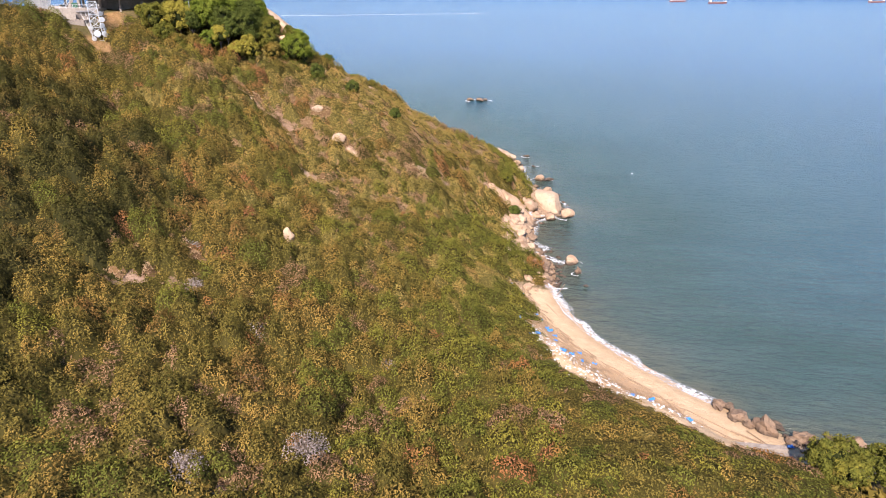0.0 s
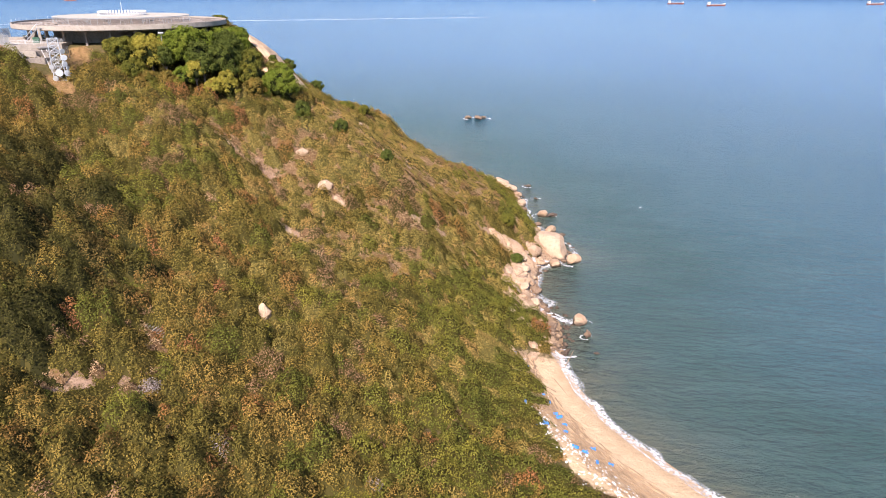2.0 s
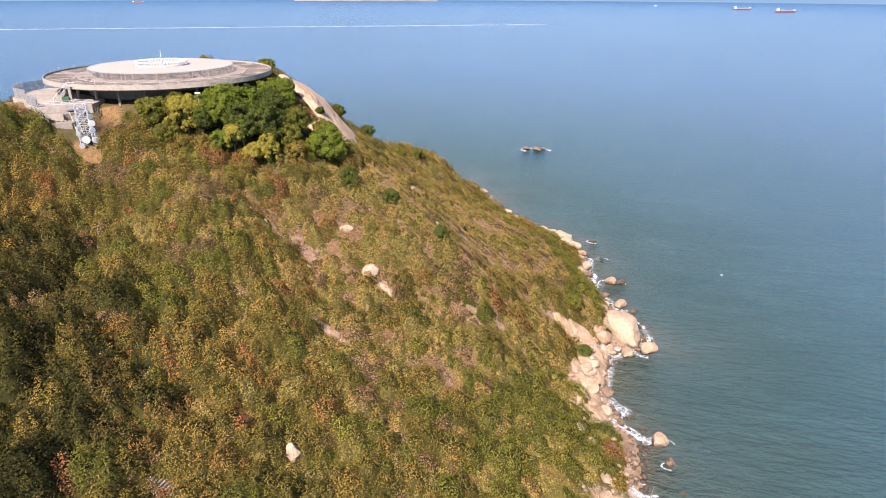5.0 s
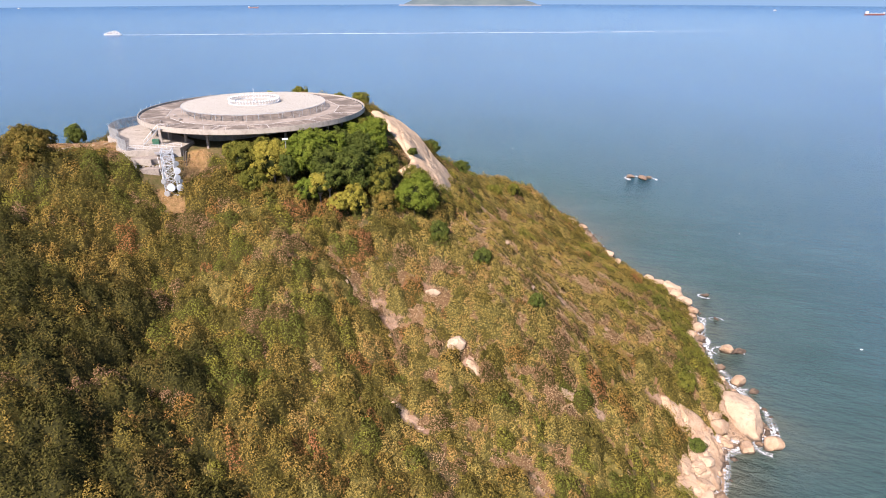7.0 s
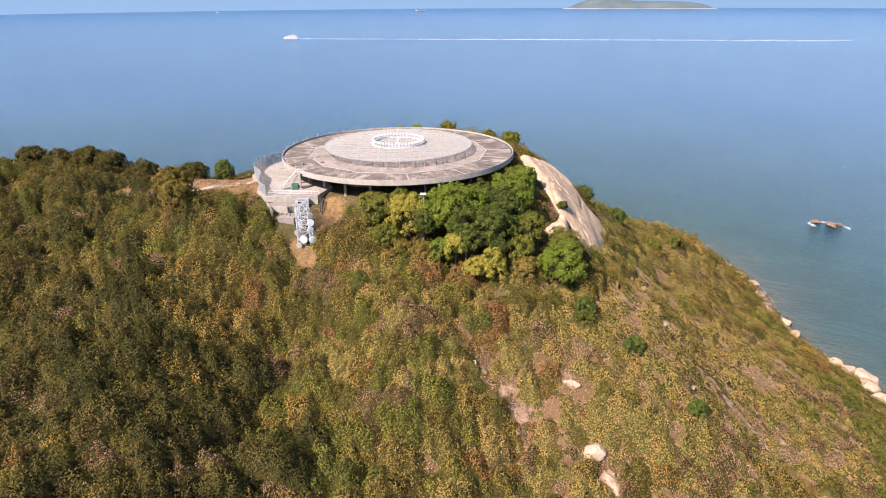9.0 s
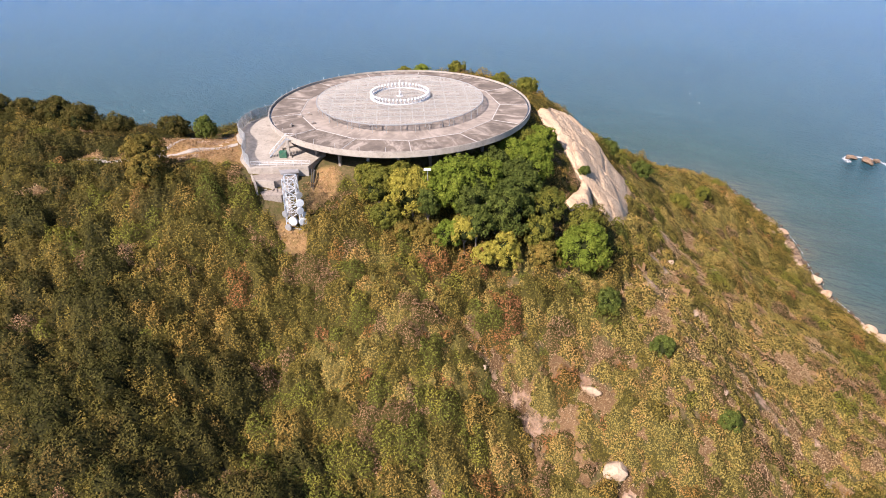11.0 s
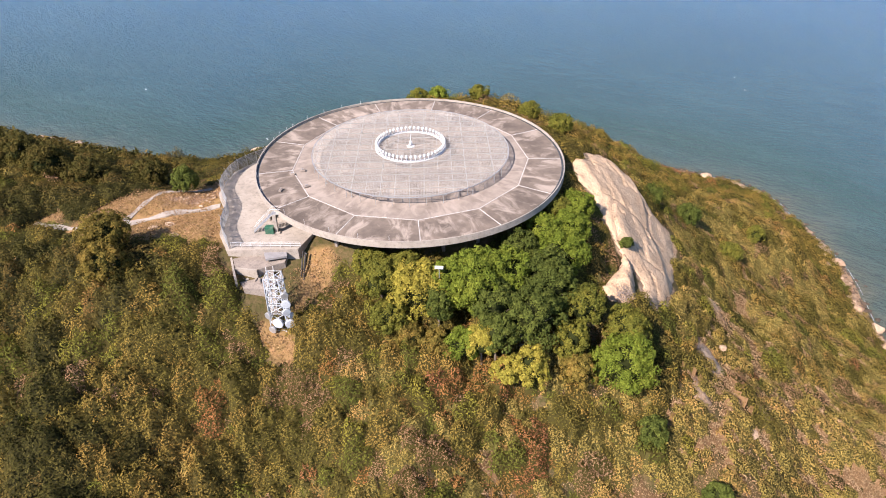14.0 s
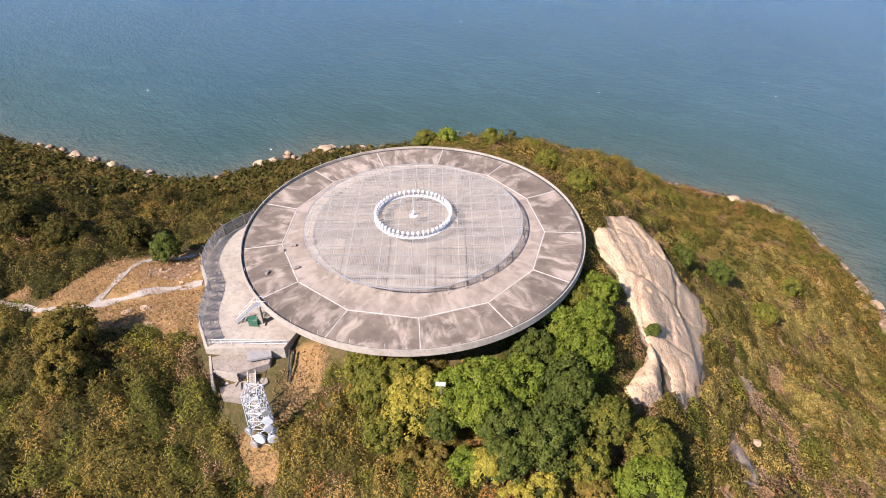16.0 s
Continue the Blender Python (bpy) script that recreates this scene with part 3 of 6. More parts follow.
clear = outline(spots, CLEARING) > 0
dry = np.maximum(zones(spots)[1], clear * 0.9)
kind[clear & (kind == 4)] = 0
kind[(rng.random(len(x)) < dry * np.where(clear, 0.9, 0.66))] = 5  # dry grass
keep = rng.random(len(x)) > np.where(kind == 5, 0.0, np.where(lower | (kind == 7), 0.0, 0.15 * flank))
keep &= ~((kind == 4) & (rng.random(len(x)) < 0.25))
keep &= ~(clear & (kind != 5)) | (rng.random(len(x)) < 0.04)
spots, kind, lower = spots[keep], kind[keep], lower[keep]
base = np.c_[spots, land(spots)]

KINDS = [
    ("olive_scrub", OLIVE, "dense olive-green scrub covering the hillside", 1.95, 2.75, 0.185),
    ("green_scrub", FRESH, "fresh green bushes growing on the slope", 1.95, 2.65, 0.185),
    ("autumn_scrub", AUTUMN_LEAF, "yellow and rust-coloured shrubs among the scrub", 1.75, 2.4, 0.185),
    ("dry_twig_scrub", TWIG, "grey-brown leafless twiggy bushes on the slope", 1.6, 1.9, 0.165),
    ("hillside_woodland", WOODLAND, "dark olive low trees crowding the shaded hillside", 2.5, 3.5, 0.20),
    ("dry_grass", STRAW, "tufts of straw-coloured dry grass on the ground", 1.5, 0.5, 0.16),
    ("golden_scrub", GOLD, "low golden and yellow-green shrubs on the sunny flank", 1.6, 1.9, 0.18),
    ("dry_brush", BRUSH, "low pinkish-brown dry brush on the sunny flank", 1.7, 0.9, 0.17),
]
n = len(base)
sizes = np.array([(r, tall) for _, _, _, r, tall, _ in KINDS])[kind]
grow = rng.uniform(0.45, 1.5, n) * (0.8 + 0.5 * lump(base[:, 0], base[:, 1], 6, 20))
grow *= 1 - 0.22 * np.exp(-(((base[:, 0] + 22) / 36) ** 2 + ((base[:, 1] - 228) / 62) ** 2))
radius, tall = sizes[:, 0] * grow, sizes[:, 1] * grow * rng.uniform(0.75, 1.25, n)
radius *= np.where((kind == 7) & (zones(base[:, :2])[0] > 0.3), 0.55, 1.0)
radius, tall = np.where(lower & (kind != 5), 0.85, 1.0) * radius, np.where(lower & (kind != 5), np.where(kind >= 6, 0.6, 0.22), 1.0) * tall
tall *= 1 - 0.55 * np.clip((outline(base[:, :2], CLEARING) + 9) / 9, 0, 1) * (kind != 5)
tall *= 1 - 0.35 * np.clip((base[:, 1] - 245) / 20, 0, 1) - 0.35 * np.clip((-108 - base[:, 0]) / 10, 0, 1) * np.clip((base[:, 1] - 172) / 8, 0, 1)
tall *= 1 - 0.5 * np.clip(1.3 - np.hypot(base[:, 0] + 145, base[:, 1] - 206) / 20, 0, 1)
tall *= np.where((base[:, 0] > 22) & (base[:, 1] < 118), np.where(base[:, 0] > 42, 0.35, 0.5), 1.0)
tall *= 1 - np.clip(2 * beach_part(base[:, :2]), 0, 1) * (1 - np.clip((shore(base[:, :2]) - 15) / 12, 0.4, 1))
near_rim = np.hypot(base[:, 0] - DECK.x, base[:, 1] - DECK.y) < 36
tall = np.where(near_rim, np.clip(DECK.z - 0.6 - base[:, 2], 0.4, tall) / 1.15, tall)
tone_of = rng.random(n)

# every bush is a handful of rounded heads, the outer ones lower
HEADS = 5
turn_of = rng.uniform(0, 2 * math.pi, (n, 1)) + np.arange(HEADS)[None] * 2.4 + rng.normal(0, 0.35, (n, HEADS))
off_of = np.sqrt((np.arange(HEADS)[None] + 0.3) / HEADS) * rng.uniform(0.62, 0.95, (n, HEADS))
head_x = (base[:, :1] + radius[:, None] * off_of * np.cos(turn_of)).ravel()
head_y = (base[:, 1:2] + radius[:, None] * off_of * np.sin(turn_of)).ravel()
head_r = (radius[:, None] * rng.uniform(0.45, 0.74, (n, HEADS))).ravel()
head_h = (tall[:, None] * (1.16 - 0.8 * off_of**2) * rng.uniform(0.75, 1.15, (n, HEADS))).ravel()
head_of = np.repeat(np.arange(n), HEADS)
head_tone = np.clip(tone_of[head_of] + rng.normal(0, 0.17, len(head_of)), 0, 1)

# the roof of the scrub as a fine field: the tallest head wins
CELL, X0, Y0 = 0.31, -192.0, 60.0
nx, ny = int(256 / CELL), int(340 / CELL)
cells_x, cells_y = X0 + (np.arange(nx) + 0.5) * CELL, Y0 + (np.arange(ny) + 0.5) * CELL
where = (cells_x.repeat(ny), np.tile(cells_y, nx))
ragged, knobbly = 0.74 + 0.5 * lump(*where, 0.75, 30), 0.7 + 0.5 * lump(*where, 0.8, 31)
field, owner = np.zeros(nx * ny), np.full(nx * ny, -1)
ci, cj = ((head_x - X0) / CELL).astype(int), ((head_y - Y0) / CELL).astype(int)
reach_of = head_r / CELL
for di in range(-8, 9):
    for dj in range(-8, 9):
        who = np.nonzero(reach_of * 1.4 + 1 > math.hypot(di, dj))[0]
        i, j = ci[who] + di, cj[who] + dj
        inside = (i >= 0) & (i < nx) & (j >= 0) & (j < ny)
        who, i, j = who[inside], i[inside], j[inside]
        cell = i * ny + j
        d = np.hypot(cells_x[i] - head_x[who], cells_y[j] - head_y[who]) / head_r[who] * ragged[cell]
        ok = d < 1
        who, cell, d = who[ok], cell[ok], d[ok]
        h = head_h[who] * (0.1 + 0.9 * np.sqrt(1 - d * d)) * knobbly[cell]
        better = h > field[cell]
        field[cell[better]], owner[cell[better]] = h[better], who[better]
full = field.reshape(nx, ny)
sx, sy = np.gradient(full, CELL)
kind_at = np.where(owner >= 0, kind[head_of[owner]], -1)
# twigs and leaves inside the bushes, mostly darkened for shade, as one closed mass below the outer sprays
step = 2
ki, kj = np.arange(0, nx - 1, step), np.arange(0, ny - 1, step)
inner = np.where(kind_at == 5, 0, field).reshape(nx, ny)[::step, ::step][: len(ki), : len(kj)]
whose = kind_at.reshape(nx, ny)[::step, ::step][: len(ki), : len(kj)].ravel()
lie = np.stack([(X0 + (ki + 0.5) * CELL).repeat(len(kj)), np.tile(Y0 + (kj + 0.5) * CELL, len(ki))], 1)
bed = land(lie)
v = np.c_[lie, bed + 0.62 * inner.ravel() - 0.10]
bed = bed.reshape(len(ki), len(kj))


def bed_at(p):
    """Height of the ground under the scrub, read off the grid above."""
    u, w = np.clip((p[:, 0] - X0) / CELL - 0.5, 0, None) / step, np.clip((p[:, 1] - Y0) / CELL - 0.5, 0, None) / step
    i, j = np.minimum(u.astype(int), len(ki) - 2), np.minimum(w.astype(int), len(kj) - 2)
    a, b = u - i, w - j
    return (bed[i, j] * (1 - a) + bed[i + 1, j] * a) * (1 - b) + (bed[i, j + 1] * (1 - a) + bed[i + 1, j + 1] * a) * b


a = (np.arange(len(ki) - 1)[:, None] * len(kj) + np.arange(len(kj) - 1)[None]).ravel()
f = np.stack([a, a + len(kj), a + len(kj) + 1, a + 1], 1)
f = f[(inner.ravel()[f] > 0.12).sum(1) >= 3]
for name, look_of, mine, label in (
    ("undergrowth", INNER, ~np.isin(whose[f[:, 0]], (4, 6, 7)), "tangled twigs and leaves inside the scrub, coloured dark as shade"),
    ("woodland_undergrowth", WOOD_INNER, whose[f[:, 0]] == 4, "twigs and leaves inside the low woodland, coloured dark as shade"),
    ("golden_undergrowth", GOLD_INNER, whose[f[:, 0]] == 6, "olive-brown twigs and leaves inside the golden shrubs, darkened for shade"),
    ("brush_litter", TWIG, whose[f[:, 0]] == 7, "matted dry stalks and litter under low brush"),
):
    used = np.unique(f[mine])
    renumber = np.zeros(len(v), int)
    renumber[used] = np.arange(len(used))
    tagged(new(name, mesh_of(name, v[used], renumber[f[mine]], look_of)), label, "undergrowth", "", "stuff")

cell = np.nonzero(owner >= 0)[0]
# steep sides of a bush carry more sprays than its flat top
many = np.sqrt(1 + np.clip(sx.ravel()[cell], -2.5, 2.5) ** 2 + np.clip(sy.ravel()[cell], -2.5, 2.5) ** 2)
many *= np.where(np.isin(kind_at[cell], (6, 7)), 1.35, 1.0)
cell = cell.repeat(np.minimum((1.6 * many + rng.random(len(cell))).astype(int), 5))
i, j = cell // ny, cell % ny
shift = rng.uniform(-0.22, 0.22, (len(cell), 2))
place = np.stack([cells_x[i], cells_y[j]], 1) + shift
slope_x, slope_y = np.gradient(bed, step * CELL)
gi, gj = np.minimum(i // step, len(ki) - 1), np.minimum(j // step, len(kj) - 1)
rise_x, rise_y = np.clip(sx.ravel()[cell], -2.5, 2.5), np.clip(sy.ravel()[cell], -2.5, 2.5)
out = np.stack([-0.9 * rise_x - slope_x[gi, gj], -0.9 * rise_y - slope_y[gi, gj], np.ones(len(cell))], 1)
out /= np.linalg.norm(out, axis=1, keepdims=True)
lift = field[cell] * rng.uniform(0.84, 1.10, len(cell)) + rng.uniform(-0.10, 0.16, len(cell)) + rise_x * shift[:, 0] + rise_y * shift[:, 1]
spray = np.c_[place, bed_at(place) + lift]
for index, (name, material, label, _, _, size) in enumerate(KINDS):
    mine = np.nonzero(kind_at[cell] == index)[0]
    facing = out[mine] * 2.2
    if index in (5, 7):  # upright stalks
        facing = np.c_[rng.normal(0, 1.2, (len(mine), 2)), rng.uniform(0.1, 0.6, len(mine))]
    v, f = leaf_sprays(spray[mine], facing, np.full(len(mine), size), rng, 0.1, 0.75 if index in (3, 5, 7) else 0.5)
    me = mesh_of(name, v, f, material)
    point_layer(me, "bush", np.repeat(np.clip(head_tone[owner[cell[mine]]] + rng.normal(0, 0.08, len(mine)), 0, 1), 3))
    tagged(new(name, me), label, "scrub", "", "stuff")

# woods on the far side of the saddle and towards the far bay
spots = np.r_[scatter(-400, -188, 150, 290, 4.2), scatter(-240, -125, 292, 372, 4.2)]
spots = spots[shore(spots) > 3]
base = np.c_[spots, land(spots)]
n = len(base)
grow = rng.uniform(0.7, 1.4, n)
v, f = bushes(base, 3.0 * grow, 3.2 * grow, 60, 0.75, rng)
me = mesh_of("far_woodland", v, f, WOODLAND)
point_layer(me, "bush", np.repeat(rng.random(n), 3 * 60))
tagged(new("far_woodland", me), "dark green woods running down to the far bay", "woodland", "", "stuff")

# scrub going on over the landward slopes, thinner and coarser
spots = scatter(-300, 96, -112, 186, 4.6)
gone_on = (spots[:, 1] < 64) | (spots[:, 1] < 180 - 0.66 * (spots[:, 0] + 230)) | (spots[:, 0] < -190) | ((spots[:, 0] > 58) & (spots[:, 1] < 90))
spots = spots[gone_on & (shore(spots) > 4)]
base = np.c_[spots, land(spots)]
n = len(base)
grow = rng.uniform(0.7, 1.4, n)
v, f = bushes(base, 2.9 * grow, 2.6 * grow, 24, 0.8, rng)
me = mesh_of("landward_scrub", v, f, OLIVE)
point_layer(me, "bush", np.repeat(rng.random(n), 3 * 24))
tagged(new("landward_scrub", me), "olive-green scrub covering the landward slopes", "scrub", "", "stuff")

# ---- the round beacon building ----
def washed(name, pale, dark, run):
    """Old roof concrete with pale runs washed outwards from the middle."""
    n = Nodes(name, 0.9, 0.0, 0.2)
    spot = n.node("ShaderNodeTexCoord").outputs["Object"]
    sides = n.node("ShaderNodeSeparateXYZ", Vector=spot)
    angle = n.node("ShaderNodeMath")
    angle.operation = "ARCTAN2"
    n.tree.links.new(sides.outputs["Y"], angle.inputs[0])
    n.tree.links.new(sides.outputs["X"], angle.inputs[1])
    length = n.node("ShaderNodeVectorMath")
    length.operation = "LENGTH"
    n.tree.links.new(spot, length.inputs[0])
    polar = n.node("ShaderNodeCombineXYZ", X=n.times(angle.outputs[0], 11.0), Y=n.times(length.outputs["Value"], 0.22), Z=n.times(n.object_random(), 40.0))
    wash = n.node("ShaderNodeTexNoise", Vector=polar.outputs[0], Scale=1.0, Detail=5.0, Roughness=0.6, Distortion=0.7).outputs["Fac"]
    tone = n.mix(n.step(n.noise(0.28, 6, 0.62), 0.35, 0.66), pale, dark)
    tone = n.mix(n.times(n.step(n.noise(0.9, 5, 0.7), 0.52, 0.7), 0.4), tone, dark)
    tone = n.mix(n.times(n.step(wash, 0.48, 0.64), 0.85), tone, run)
    value = n.node("ShaderNodeHueSaturation", Color=tone)
    n.put(value, "Value", n.step(n.object_random(), -3.5, 1.0))
    n.colour(value.outputs[0])
    n.bump(n.noise(6, 5), 0.25, 0.03)
    return n.mat


DECK_R, MESH_R, LIFT = 29.05, 18.6, 1.75
SIDES, FIRST = 13, radians(-78)
VERTEX_R = 22.3
at_deck = Matrix.Translation(DECK)
beacon = thing("beacon_building", at_deck, "round weathered concrete beacon building with a broad flat roof", "building")

bm = bmesh.new()
lathe(bm, [(0.001, -0.02), (28.45, -0.02), (28.45, -0.6), (0.001, -0.6)], 156)
part("roof_slab", bm, washed("roof_concrete", (0.40, 0.335, 0.275), (0.25, 0.205, 0.168), (0.46, 0.385, 0.32)), beacon, "grey-brown stained concrete roof slab")
bm = bmesh.new()
lathe(bm, [(28.46, -0.62), (28.46, 0.0), (28.82, 0.02), (28.84, 0.42), (29.0, 0.42), (29.05, -0.75), (28.8, -0.95), (26.0, -1.15), (26.0, -0.62), (28.46, -0.62)], 156)
part("parapet", bm, PALE, beacon, "pale concrete rim with a thin upstand", False)
bm = bmesh.new()
lathe(bm, [(26.0, -0.62), (26.0, -1.1), (19.0, -1.2), (19.0, -5.6), (18.6, -5.6), (18.6, -0.62)], 78)
part("drum_wall", bm, OLD, beacon, "dark weathered concrete wall under the roof")
for k in range(26):
    a = 2 * math.pi * k / 26
    bm = bmesh.new()
    box(bm, (0.55, 0.55, 5.2), Matrix.Rotation(a, 4, "Z") @ Matrix.Translation((25.2, 0, -3.7)), 0.04)
    part("column", bm, OLD, beacon)


def corner(k, r=VERTEX_R):
    a = FIRST + 2 * math.pi * k / SIDES
    return Vector((r * math.cos(a), r * math.sin(a), 0))


# roof panels outside the polygon, each with its own stains; white joints between them
PANEL = washed("roof_panel", (0.225, 0.180, 0.142), (0.128, 0.103, 0.083), (0.42, 0.35, 0.285))
for k in range(SIDES):
    a0, a1 = FIRST + 2 * math.pi * k / SIDES, FIRST + 2 * math.pi * (k + 1) / SIDES
    bm = bmesh.new()
    steps = 12
    rows = []
    for s in range(steps + 1):
        f = 0.012 + 0.976 * s / steps
        inner = corner(k, VERTEX_R + 0.2).lerp(corner(k + 1, VERTEX_R + 0.2), f)
        a = a0 + (a1 - a0) * f
        outer = Vector((28.4 * math.cos(a), 28.4 * math.sin(a), 0))
        rows.append([bm.verts.new((p.x, p.y, z)) for p, z in ((inner, -0.015), (inner, 0.012), (outer, 0.012), (outer, -0.015))])
    for one, two in zip(rows, rows[1:]):
        for i in range(3):
            bm.faces.new((one[i], one[i + 1], two[i + 1], two[i]))
    part("roof_panel", bm, PANEL, beacon, "dark stained roof panel")
    for p, q in ((corner(k), corner(k + 1)), (corner(k), corner(k, 28.4))):
        bm = bmesh.new()
        mid, along = (p + q) / 2, q - p
        box(bm, (along.length, 0.11, 0.04), Matrix.Translation((mid.x, mid.y, 0.02)) @ Matrix.Rotation(math.atan2(along.y, along.x), 4, "Z"))
        part("joint_strip", bm, LINE, beacon, "white painted joint")
# ---- raised wire counterpoise ----
at_screen, at_ring = at_deck @ Matrix.Translation((-0.4, 0.5, 0)), at_deck @ Matrix.Translation((-0.8, 1.05, 0))
screen = thing("counterpoise_screen", at_screen, "round raised wire screen on a steel frame above the roof", "antenna screen")
bm = bmesh.new()
for k in range(2):
    for c in np.arange(-MESH_R + 0.15, MESH_R, 0.26):
        half = math.sqrt(MESH_R**2 - c * c)
        m = Matrix.Rotation(radians(36 + 90 * k), 4, "Z") @ Matrix.Translation((c, 0, LIFT + 0.03 * k))
        box(bm, (0.035, 2 * half, 0.03), m)
part("wire_mesh", bm, WIRE, screen, "pale wire mesh")
bm = bmesh.new()
lathe(bm, [(MESH_R - 0.06, LIFT - 0.08), (MESH_R + 0.06, LIFT - 0.08), (MESH_R + 0.06, LIFT + 0.06), (MESH_R - 0.06, LIFT + 0.06), (MESH_R - 0.06, LIFT - 0.08)], 96)
part("edge_ring", bm, STEEL, screen, "galvanised edge ring")
for k in range(2):
    for c in np.arange(-17.5, 18, 2.5):
        half = math.sqrt(MESH_R**2 - c * c)
        bm = bmesh.new()
        box(bm, (0.09, 2 * half, 0.12), Matrix.Rotation(radians(36 + 90 * k), 4, "Z") @ Matrix.Translation((c, 0, LIFT - 0.09 - 0.13 * k)))
        part("beam", bm, STEEL, screen)
turn = Matrix.Rotation(radians(36), 4, "Z")
for cx in np.arange(-15, 16, 5.0):
    for cy in np.arange(-15, 16, 5.0):
        if math.hypot(cx, cy) < MESH_R - 0.5:
            p = turn @ Vector((cx, cy, 0))
            bm = bmesh.new()
            rod(bm, (p.x, p.y, 0), (p.x, p.y, LIFT - 0.2), 0.06)
            box(bm, (0.3, 0.3, 0.06), Matrix.Translation((p.x, p.y, 0.05)))
            part("post", bm, STEEL, screen)
for k in range(40):
    a = 2 * math.pi * k / 40
    p = Vector((math.cos(a), math.sin(a), 0)) * (MESH_R - 0.05)
    q = Vector((math.cos(a), math.sin(a), 0)) * (MESH_R - 1.3)
    bm = bmesh.new()
    rod(bm, (p.x, p.y, 0.0), (p.x, p.y, LIFT - 0.05), 0.045)
    rod(bm, (p.x, p.y, LIFT - 0.1), (q.x, q.y, 0.05), 0.035)
    part("edge_post", bm, STEEL, screen)

# ---- ring of antennas ----
RING_R, TOP = 6.45, LIFT + 0.06
curb = new("antenna_ring_base", None)
curb.matrix_world = at_ring
tagged(curb, "white circular base carrying the ring of antennas", "antenna base")
bm = bmesh.new()
lathe(bm, [(RING_R - 0.35, TOP), (RING_R + 0.35, TOP), (RING_R + 0.35, TOP + 0.14), (RING_R - 0.35, TOP + 0.14), (RING_R - 0.35, TOP)], 96)
part("tray", bm, WHITE, curb, "white cable tray")


def antenna(m):
    ob = thing("ring_antenna", m, "white round-topped antenna on a short post", "antenna", "antennas of the beacon ring")
    bm = bmesh.new()
    lathe(bm, [(0.001, 0.62), (0.10, 0.62), (0.10, 0.0), (0.2, 0.0), (0.2, -0.05), (0.001, -0.05)][::-1], 10)
    part("post", bm, WHITE, ob)
    bm = bmesh.new()
    lathe(bm, [(0.001, 1.12), (0.14, 1.09), (0.25, 0.98), (0.29, 0.84), (0.29, 0.64), (0.2, 0.58), (0.001, 0.58)][::-1], 14)
    part("radome", bm, WHITE, ob, "white rounded cover", True)
    return ob


def ring_place(k):
    a = 2 * math.pi * k / 48
    return at_ring @ Matrix.Translation((RING_R * math.cos(a), RING_R * math.sin(a), TOP + 0.14))


first = antenna(ring_place(0))
for k in range(1, 48):
    copy_thing(first, ring_place(k))
middle = thing("central_antenna", at_ring @ Matrix.Translation((0, 0, TOP)), "white central antenna with a tall thin mast", "antenna")
bm = bmesh.new()
lathe(bm, [(0.001, 0.0), (0.75, 0.0), (0.75, 0.12), (0.35, 0.2), (0.001, 0.2)], 20)
part("base", bm, WHITE, middle)
bm = bmesh.new()
lathe(bm, [(0.001, 0.2), (0.27, 0.2), (0.29, 1.0), (0.15, 1.15), (0.001, 1.18)], 16)
part("radome", bm, WHITE, middle, "white drum cover", True)
bm = bmesh.new()
rod(bm, (0, 0, 1.1), (0, 0, 3.6), 0.07, 8, 0.05)
part("mast", bm, WHITE, middle, "thin white mast")


def tube(name, points, r, material, parent, label=""):
    bm = bmesh.new()
    for p, q in zip(points, points[1:]):
        rod(bm, p, q, r, 6)
    return part(name, bm, material, parent, label)

# ---- terrace, fence, tower and path ----


def slab(ring, top, depth, bm=None):
    """A level slab over an outline."""
    bm = bm or bmesh.new()
    face = bm.faces.new([bm.verts.new((x, y, top)) for x, y in ring])
    if face.normal.z < 0 or sum(a[0] * b[1] - b[0] * a[1] for a, b in zip(ring, ring[1:] + ring[:1])) < 0:
        face.normal_flip()
    made = bmesh.ops.extrude_face_region(bm, geom=[face])
    bmesh.ops.translate(bm, verts=[v for v in made["geom"] if isinstance(v, bmesh.types.BMVert)], vec=(0, 0, -depth))
    bmesh.ops.recalc_face_normals(bm, faces=bm.faces)
    return bm


terrace = thing("entrance_terrace", Matrix(), "pale stained concrete terrace beside the round building", "terrace")
part("paving", slab(TERRACE, APRON_Z, 2.6), PALE, terrace)
for x, y, w, h, turn_by in ((-124.5, 214, 1.1, 0.8, 30), (-125.8, 211.8, 1.1, 0.8, 30)):
    bm = bmesh.new()
    box(bm, (w, h, 0.08), Matrix.Translation((x, y, APRON_Z + 0.03)) @ Matrix.Rotation(radians(turn_by), 4, "Z"), 0.01)
    part("manhole_cover", bm, OLD, terrace, "dark manhole cover")

FENCE_LINE = [(-130.6, 218.4), (-131.3, 211.2), (-127.3, 204.2), (-121.0, 200.5), (-116.3, 195.2), (-111.5, 192.5)]


